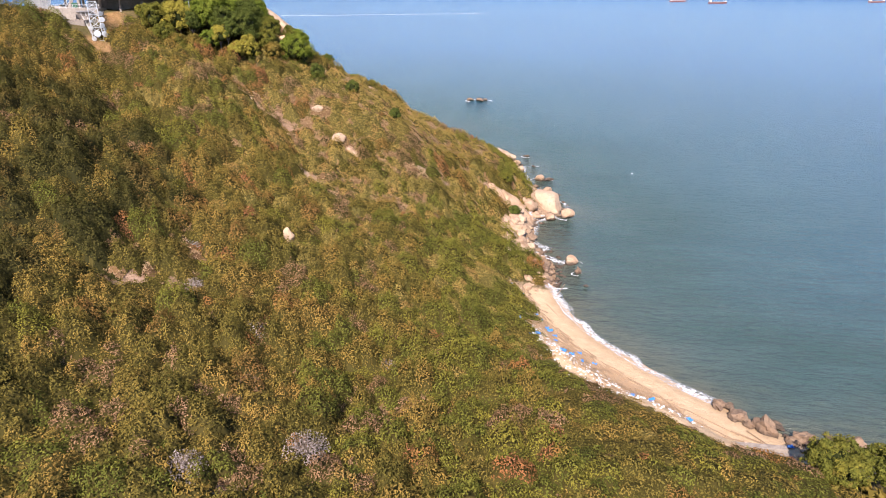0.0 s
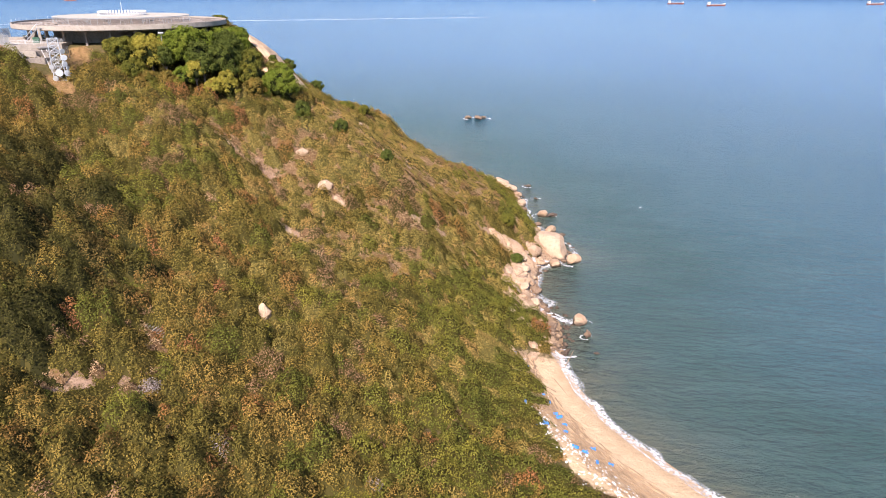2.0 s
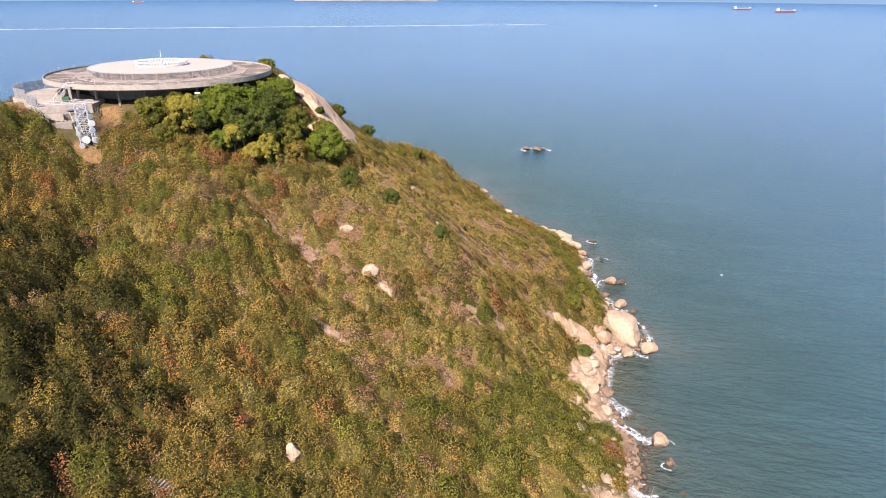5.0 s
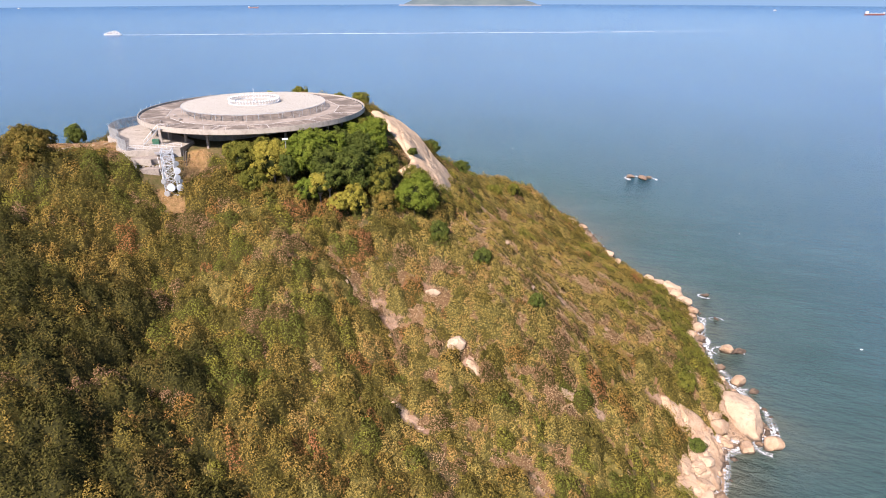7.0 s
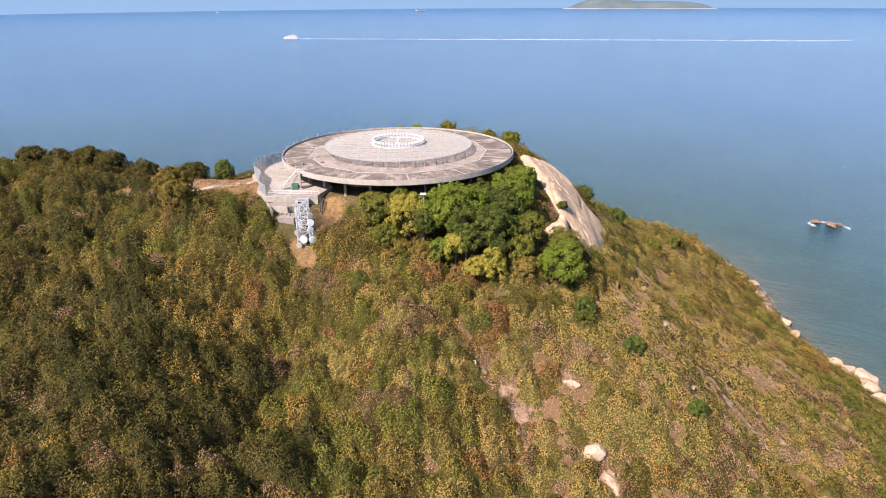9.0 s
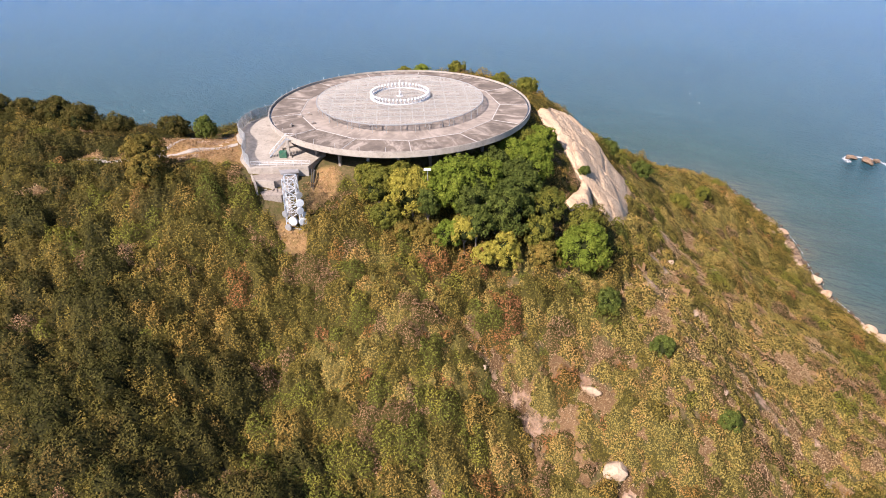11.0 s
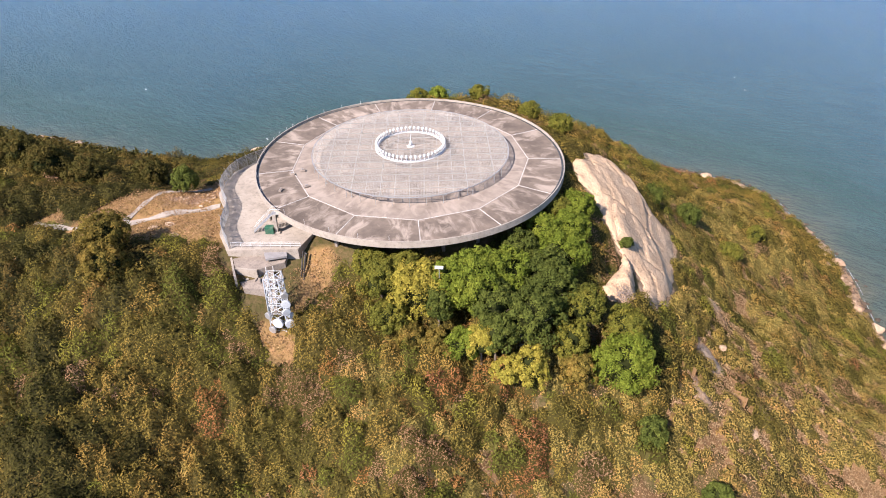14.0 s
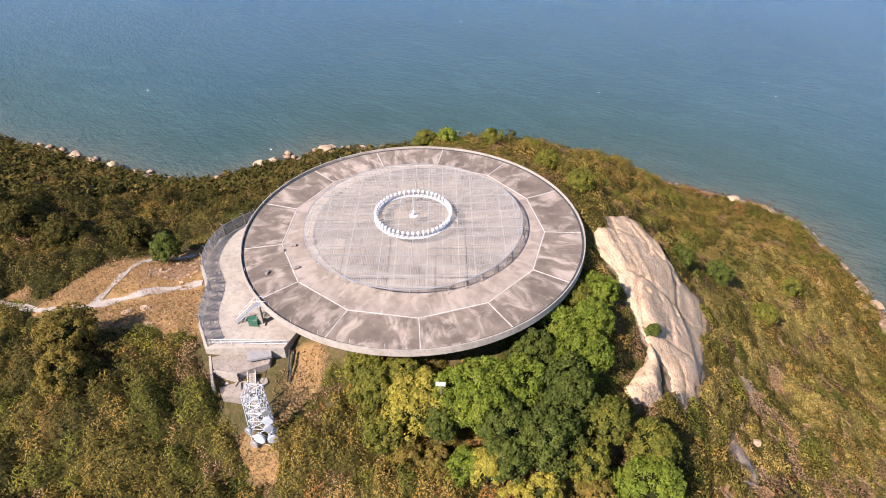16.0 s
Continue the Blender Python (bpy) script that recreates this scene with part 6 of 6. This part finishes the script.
def surf(line, width, name, label, reach=0.0, seed=0, step=0.8):
    """A lacy ribbon of foam lying on the water along a line."""
    p = smooth_line(line, step)
    t = np.gradient(p, axis=0)
    t /= np.linalg.norm(t, axis=1, keepdims=True)
    side = np.stack([-t[:, 1], t[:, 0]], 1)
    s = np.arange(len(p)) * step
    wob = (lump(s, s * 0 + seed, 4.0, seed) - 0.5) * width * 0.9
    wide = width * (0.35 + 1.1 * lump(s, s * 0 + seed, 6.5, seed + 1))
    rows = np.linspace(-1, 1, 7)
    v, cover = [], []
    for e in rows:
        q = p + side * (wob + reach + e * wide / 2)[:, None]
        v.append(np.c_[q, np.full(len(q), 0.035)])
        cover.append(np.full(len(q), (1 - abs(e)) ** 0.5) * np.clip(0.15 + 1.2 * lump(s, s * 0, 5, seed + 2), 0, 1))
    v = np.stack(v, 1)
    v[..., 2] = np.maximum(v[..., 2], land(v.reshape(-1, 3)[:, :2]).reshape(v.shape[:2]) + 0.03)
    n, m = v.shape[:2]
    i = (np.arange(n - 1)[:, None] * m + np.arange(m - 1)[None]).ravel()
    me = mesh_of(name, v.reshape(-1, 3), np.stack([i, i + 1, i + m + 1, i + m], 1), surf_look.mat, True)
    point_layer(me, "cover", np.stack(cover, 1).ravel())
    tagged(new(name, me), label, "surf", "", "stuff")


BEACH_EDGE = [(26.3, 163.0), (27, 157), (28.6, 150.5), (31.2, 144), (34.4, 137.9), (38, 132.4), (41.6, 127.6), (44.8, 123.8), (47.8, 120.4), (51, 117.6), (53.2, 116)]
surf(BEACH_EDGE, 2.6, "beach_surf", "thin lacy foam of a small wave on the sand", 0.3, 90)
surf(BEACH_EDGE[1:], 0.7, "beach_surf", "white crest of a small breaking wave", -0.9, 96)
surf(COAST[11:15], 5.0, "rock_surf", "white water breaking on the shore rocks", -0.8, 100)
surf(COAST[13:18], 2.4, "rock_surf", "white water breaking on the shore rocks", -1.2, 110)
surf(COAST[17:27], 0.28, "rock_surf", "white water along the far rocks", -0.7, 120)
for k, (x, y, r) in enumerate(((32.4, 178.6, 2.6), (33.6, 171.6, 1.6), (29.5, 242, 3.2), (29.0, 258.6, 4.0), (34.5, 216.5, 3.4), (28, 164, 2.4), (-2.6, 441.5, 7.5), (20.5, 268.5, 2.4), (24, 296, 2.0), (26.5, 279, 1.8))):
    ring = [(x + r * math.cos(a) * 1.15, y + r * math.sin(a) * 0.75) for a in np.linspace(0, 2 * math.pi, 9)]
    surf(ring[k % 3 : k % 3 + 6], 0.40 * r, "rock_surf", "ring of white water round a rock", 0.0, 130 + 4 * k, 0.5)
caps = bmesh.new()
for k in range(60):
    x, y = rng.uniform(-350, 420), rng.uniform(130, 900)
    if float(shore(np.array([[x, y]]))[0]) > -12:
        continue
    s = rng.uniform(0.2, 0.5)
    a = rng.uniform(0, math.pi)
    caps.faces.new([caps.verts.new((x + s * 1.3 * math.cos(a + b) * (1, 0.4)[i % 2], y + s * 0.7 * math.sin(a + b), 0.05)) for i, b in enumerate(np.arange(0, 6.2, 1.05))])
tagged(new("whitecaps", finish(caps, "whitecaps", FOAM)), "tiny scattered flecks of foam on the sea", "foam", "", "stuff")

# ---- beach wrack ----
line = smooth_line(BEACH_EDGE, 0.5)
bm = bmesh.new()
for k in range(620):
    at_line = int(rng.integers(6, len(line) - 8))
    t = line[min(at_line + 2, len(line) - 1)] - line[at_line - 2]
    t /= np.linalg.norm(t)
    off = float(np.clip(rng.normal(9.2, 1.3), 6.8, 12))
    p = line[at_line] - np.array((-t[1], t[0])) * off
    a = math.atan2(t[1], t[0]) + rng.normal(0, 0.22)
    half = rng.uniform(0.5, 2.2)
    q0, q1 = p - half * np.array((math.cos(a), math.sin(a))), p + half * np.array((math.cos(a), math.sin(a)))
    if float(beach_part(p[None])[0]) < 0.4:
        continue
    rod(bm, (*q0, ground_at(*q0) + 0.06), (*q1, ground_at(*q1) + rng.uniform(0.06, 0.22)), rng.uniform(0.05, 0.10), 4)
tagged(new("reed_wrack", finish(bm, "reed_wrack", WOOD)), "brown reeds and canes washed up along the sand", "driftwood", "", "stuff")

for k, (x, y, s) in enumerate(((17.4, 138.6, 1), (20.6, 133.4, 0.8), (18.3, 132, 0.8), (23.8, 137.2, 1.3), (24.6, 135.2, 1.2), (24.6, 132.6, 1), (25.7, 127.2, 1.2), (27.3, 126.3, 1.4), (29.1, 128.6, 1.1), (29.1, 123.8, 0.9), (31.6, 124.6, 1.1), (36.2, 111, 1.0), (38.9, 109.3, 1.2), (44.1, 104.9, 1.2), (15.9, 158.6, 0.8), (16.4, 155.3, 0.9), (18.5, 154.9, 0.8), (21.3, 144.8, 0.9), (22.4, 142.1, 0.9), (23.2, 138.2, 1.2), (60.5, 104.2, 1.2), (63.5, 104.5, 0.9), (20.9, 133.0, 1.3), (19.0, 131.5, 1.1))):
    z = ground_at(x, y)
    s *= 0.8
    if k % 3 == 0:
        ob = thing("plastic_drum", pose(x, y, z + 0.28 * s, 90, 0, 40 * k), "blue plastic drum washed up on the sand", "drum", "washed-up plastic")
        bm = bmesh.new()
        lathe(bm, [(0.001, -0.5), (0.26, -0.5), (0.3, -0.42), (0.3, -0.14), (0.32, -0.1), (0.32, 0.1), (0.3, 0.14), (0.3, 0.42), (0.26, 0.5), (0.001, 0.5)], 14)
        bmesh.ops.scale(bm, vec=(s, s, s * 1.25), verts=bm.verts)
        part("body", bm, BLUE, ob)
        bm = bmesh.new()
        rod(bm, (0.12, 0, 0.62 * s), (0.12, 0, 0.68 * s), 0.06, 8)
        part("cap", bm, WHITE_PLASTIC, ob)
    else:
        rnd = np.random.default_rng(700 + k)
        ob = thing("plastic_sheet", Matrix.Translation((x, y, z)), "crumpled blue plastic sheet washed up on the sand", "plastic sheet", "washed-up plastic")
        bm = bmesh.new()
        bmesh.ops.create_grid(bm, x_segments=6, y_segments=6, size=0.5 * s)
        for v in bm.verts:
            v.co = Vector((v.co.x * rnd.uniform(0.7, 1.3), v.co.y * rnd.uniform(0.5, 1.1), 0.08 + rnd.uniform(0, 0.35) * s))
        made = bmesh.ops.solidify(bm, geom=bm.faces[:], thickness=0.02)
        part("sheet", bm, BLUE, ob)
strip = smooth_line([(16.5, 158), (18.5, 148), (20.5, 139), (24.5, 130), (30, 121), (37, 112.5), (45, 107)], 0.25)
poles = bmesh.new()
for k in range(330):
    x, y = strip[rng.integers(0, len(strip))] + rng.normal(0, 1.7, 2)
    a, s = radians(-58) + rng.normal(0, 0.45), rng.uniform(0.5, 2.6)
    z = ground_at(x, y)
    rod(poles, (x - s * math.cos(a), y - s * math.sin(a), z + 0.06), (x + s * math.cos(a), y + s * math.sin(a), z + 0.1 + rng.uniform(0, 0.15)), rng.uniform(0.025, 0.07), 5)
tagged(new("driftwood_wrack", finish(poles, "driftwood_wrack", WOOD)), "heaps of driftwood sticks and cane along the tide line", "driftwood", "", "stuff")
bits = bmesh.new()
for k in range(420):
    x, y = strip[rng.integers(0, len(strip))] + rng.normal(-1.2, 1.6, 2)
    s = rng.uniform(0.08, 0.3)
    box(bits, (s * 1.5, s, s * 0.7), Matrix.Translation((x, y, ground_at(x, y) + 0.3 * s)) @ Matrix.Rotation(rng.uniform(0, 3), 4, "Z"))
tagged(new("beach_litter", finish(bits, "beach_litter", WHITE_PLASTIC)), "small pale litter scattered above the tide line", "litter", "", "stuff")
for k, (x0, y0, x1, y1, r) in enumerate(((44, 110, 51.5, 104.5, 0.12), (46, 112, 53, 106, 0.10), (52, 107, 58.5, 102.8, 0.14), (49, 104.5, 57, 103.5, 0.12), (27, 158, 29.5, 165, 0.10), (24, 152, 26.5, 146, 0.07), (28, 133, 33, 126.5, 0.08), (55, 108, 57.5, 103, 0.12), (41, 104.6, 47, 103.2, 0.11))):
    ob = new("driftwood_pole")
    tagged(ob, "long bleached driftwood pole lying on the beach", "driftwood", "driftwood poles")
    bm = bmesh.new()
    rod(bm, (x0, y0, max(ground_at(x0, y0), 0) + r), (x1, y1, max(ground_at(x1, y1), 0) + r), r, 7, r * 0.6)
    part("trunk", bm, WOOD, ob)
for k in range(30):
    x, y = 53 + 13 * rng.random(), 0.0
    y = 114.5 - 0.75 * (x - 53) + rng.normal(0, 1.6)
    size = rng.uniform(0.7, 2.4)
    boulder(x, y, size * 1.3, size, size * 0.75, DARK_SHAPES, int(rng.integers(0, 99)), "jagged brown rock at the end of the sand", "beach end rocks", 0.25)
wall = thing("beach_wall", Matrix(), "low grey concrete beam at the head of the beach", "beam")
for k, (x0, y0, x1, y1, z, w) in enumerate(((45.6, 101.6, 58.4, 101.0, 2.75, 1.1), (50.0, 99.8, 58.6, 99.6, 2.5, 0.9))):
    bm = bmesh.new()
    a = math.atan2(y1 - y0, x1 - x0)
    box(bm, (math.hypot(x1 - x0, y1 - y0), w, 0.9), Matrix.Translation(((x0 + x1) / 2, (y0 + y1) / 2, z)) @ Matrix.Rotation(a, 4, "Z"), 0.06)
    part("beam", bm, OLD, wall)
for k in range(12):
    x, y = rng.uniform(52, 64), rng.uniform(98.5, 104.5)
    s = rng.uniform(0.5, 1.3)
    boulder(x, y, s * 1.3, s, s * 0.8, PALE_SHAPES, k, "pale broken rock beside the concrete beam", "rubble at the beam", 0.2)

# rubble beside the footpath, and the old hill steps
for k in range(24):
    x, y = rng.uniform(-136, -128), rng.uniform(199, 206)
    s = rng.uniform(0.25, 0.8)
    boulder(x, y, s * 1.4, s, s * 0.6, PALE_SHAPES, k, "pale broken stone beside the footpath", "path rubble", 0.2)
for k, (x, y) in enumerate(((-127.6, 192.6), (-129.4, 190.4), (-123.5, 190.5))):
    boulder(x, y, 2.2, 1.4, 0.5, PALE_SHAPES, k, "pale flat slab lying on dry grass", "slabs on the grass", 0.2)
steps = thing("hill_steps", Matrix(), "short flight of worn pale concrete steps in the scrub", "steps")
line = smooth_line([(-52.0, 125.2), (-49.8, 126.6), (-47.1, 126.6), (-44.4, 125.8)], 0.5)
for k, (x, y) in enumerate(line):
    bm = bmesh.new()
    box(bm, (0.3, 1.5, 0.6), Matrix.Translation((x, y, ground_at(x, y) + 0.15)) @ Matrix.Rotation(0.25 * math.sin(k * 0.35), 4, "Z"), 0.02)
    part("step", bm, PALE if k % 2 else OLD, steps)
PANEL_Z = 66.6 - ground_at(-78.4, 205.0)
notice = thing("white_panel", pose(-78.4, 205.0, ground_at(-78.4, 205.0), 0, 0, 30), "small white panel on a post among the trees", "panel")
bm = bmesh.new()
rod(bm, (0, 0, -0.3), (0, 0, PANEL_Z), 0.07)
part("post", bm, STEEL, notice)
bm = bmesh.new()
box(bm, (1.3, 0.5, 0.3), Matrix.Translation((0, -0.2, PANEL_Z)), 0.03)
part("panel", bm, WHITE, notice)

# ---- boats and far land ----


def hull(length, beam, depth, bm=None):
    """A ship's hull, bow towards +x."""
    bm = bm or bmesh.new()
    rows = []
    for f in np.linspace(-0.5, 0.5, 9):
        w = beam / 2 * (1 - max(0, f * 2.2 - 0.25) ** 2 * 1.2) if f > 0.1 else beam / 2
        w = max(w, 0.05)
        up = depth * (1 + 0.25 * max(0, f * 2) ** 2)
        rows.append([bm.verts.new((f * length, s * w * k, z)) for s, k, z in ((-1, 0.75, -0.5), (-1, 1, up), (1, 1, up), (1, 0.75, -0.5))])
    for one, two in zip(rows, rows[1:]):
        for i in range(4):
            bm.faces.new((one[i], one[(i + 1) % 4], two[(i + 1) % 4], two[i]))
    bm.faces.new(rows[0])
    bm.faces.new(rows[-1][::-1])
    bmesh.ops.recalc_face_normals(bm, faces=bm.faces)
    return bm


ferry = thing("ferry", pose(-1215, 1335, 0, 0, 0, 202.5), "white fast ferry under way with a long wake", "ferry")
part("hull", hull(39, 9.5, 2.8), WHITE, ferry)
for k, (length, z, high) in enumerate(((30, 2.8, 2.6), (21, 5.4, 2.2), (8, 7.6, 2.0))):
    bm = bmesh.new()
    box(bm, (length, 8.5 - k, high), Matrix.Translation((-1.5 - 2 * k, 0, z + high / 2)), 0.5)
    part("deck_house", bm, WHITE, ferry)
    bm = bmesh.new()
    box(bm, (length * 0.9, 8.6 - k, 0.9), Matrix.Translation((-1.5 - 2 * k, 0, z + high * 0.6)))
    part("window_band", bm, DARK, ferry, "dark window band")
wake_bm = bmesh.new()
rows = []
heading = Vector((math.cos(radians(22.5)), math.sin(radians(22.5)), 0))
across = Vector((-heading.y, heading.x, 0))
for k in range(60):
    d = 1700 * (k / 59) ** 1.3
    w = 4 + 0.006 * d
    p = Vector((-1215, 1335, 0.3)) + heading * (18 + d)
    rows.append([wake_bm.verts.new(p + across * w), wake_bm.verts.new(p - across * w)])
for one, two in zip(rows, rows[1:]):
    wake_bm.faces.new((one[0], one[1], two[1], two[0]))
wake_look = Nodes("wake", 0.5)
wake_look.colour((0.80, 0.84, 0.86))
fade = wake_look.node("ShaderNodeSeparateXYZ", Vector=wake_look.place.outputs["Position"])
wake_look.put(wake_look.bsdf, "Alpha", wake_look.times(wake_look.step(fade.outputs["X"], 420, -1150), wake_look.step(wake_look.noise(0.05, 4), 0.25, 0.5)))
tagged(new("ferry_wake", finish(wake_bm, "ferry_wake", wake_look.mat)), "long straight white wake across the sea", "wake", "", "stuff")


def freighter(x, y, turn_by, length, label):
    ob = thing("cargo_ship", pose(x, y, 0, 0, 0, turn_by), label, "ship")
    bm = bmesh.new()
    hull(length, length * 0.15, length * 0.06, bm)
    part("hull", bm, RUST, ob, "dark red hull")
    bm = bmesh.new()
    box(bm, (length * 0.09, length * 0.13, length * 0.13), Matrix.Translation((-length * 0.42, 0, length * 0.12)), length * 0.005)
    part("bridge", bm, WHITE, ob, "white bridge house")
    bm = bmesh.new()
    box(bm, (length * 0.06, length * 0.1, length * 0.05), Matrix.Translation((length * 0.44, 0, length * 0.1)))
    part("forecastle", bm, WHITE, ob)
    bm = bmesh.new()
    box(bm, (length * 0.72, length * 0.1, length * 0.02), Matrix.Translation((0, 0, length * 0.07)))
    part("hatches", bm, GREY, ob)
    for k in range(3):
        tube("mast", [(length * (-0.2 + 0.25 * k), 0, length * 0.06), (length * (-0.2 + 0.25 * k), 0, length * 0.13)], length * 0.006, WHITE, ob)


freighter(795, 3200, 18, 80, "long dark red cargo ship at anchor far off")
freighter(890, 2930, 18, 84, "long dark red cargo ship at anchor far off")
freighter(1650, 3200, 18, 84, "long cargo ship at anchor far off")
freighter(-2240, 3470, 10, 60, "distant cargo ship with a white bridge")
for x, y in ((-3390, 2950), (-2655, 4215), (-4200, 3290), (500, 3700)):
    ob = thing("small_boat", pose(x, y, 0, 0, 0, 30), "small white boat far out on the sea", "boat", "far boats")
    part("hull", hull(18, 5, 2.2), GREY, ob)
    bm = bmesh.new()
    box(bm, (7, 3.6, 3.2), Matrix.Translation((-2, 0, 3.4)), 0.3)
    part("cabin", bm, WHITE, ob)

# the haze of distance is mixed into the hills' base colour
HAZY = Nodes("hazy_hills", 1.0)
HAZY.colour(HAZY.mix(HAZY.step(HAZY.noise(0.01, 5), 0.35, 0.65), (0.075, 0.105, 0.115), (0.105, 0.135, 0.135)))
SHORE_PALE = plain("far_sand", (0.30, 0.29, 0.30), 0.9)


def far_island(x, y, turn_by, length, high, seed, label):
    ob = thing("far_island", pose(x, y, 0, 0, 0, turn_by), label, "island")
    p, quads = grid(np.linspace(-length / 2, length / 2, 60), np.linspace(-250, 250, 10))
    env = np.clip(1 - np.abs(p[:, 0] / (length / 2)) ** 4, 0, 1) * np.clip(1 - np.abs(p[:, 1] / 250) ** 2, 0, 1)
    z = env * high * (0.55 + 0.8 * lump(p[:, 0], p[:, 1], 260, seed)) - 2
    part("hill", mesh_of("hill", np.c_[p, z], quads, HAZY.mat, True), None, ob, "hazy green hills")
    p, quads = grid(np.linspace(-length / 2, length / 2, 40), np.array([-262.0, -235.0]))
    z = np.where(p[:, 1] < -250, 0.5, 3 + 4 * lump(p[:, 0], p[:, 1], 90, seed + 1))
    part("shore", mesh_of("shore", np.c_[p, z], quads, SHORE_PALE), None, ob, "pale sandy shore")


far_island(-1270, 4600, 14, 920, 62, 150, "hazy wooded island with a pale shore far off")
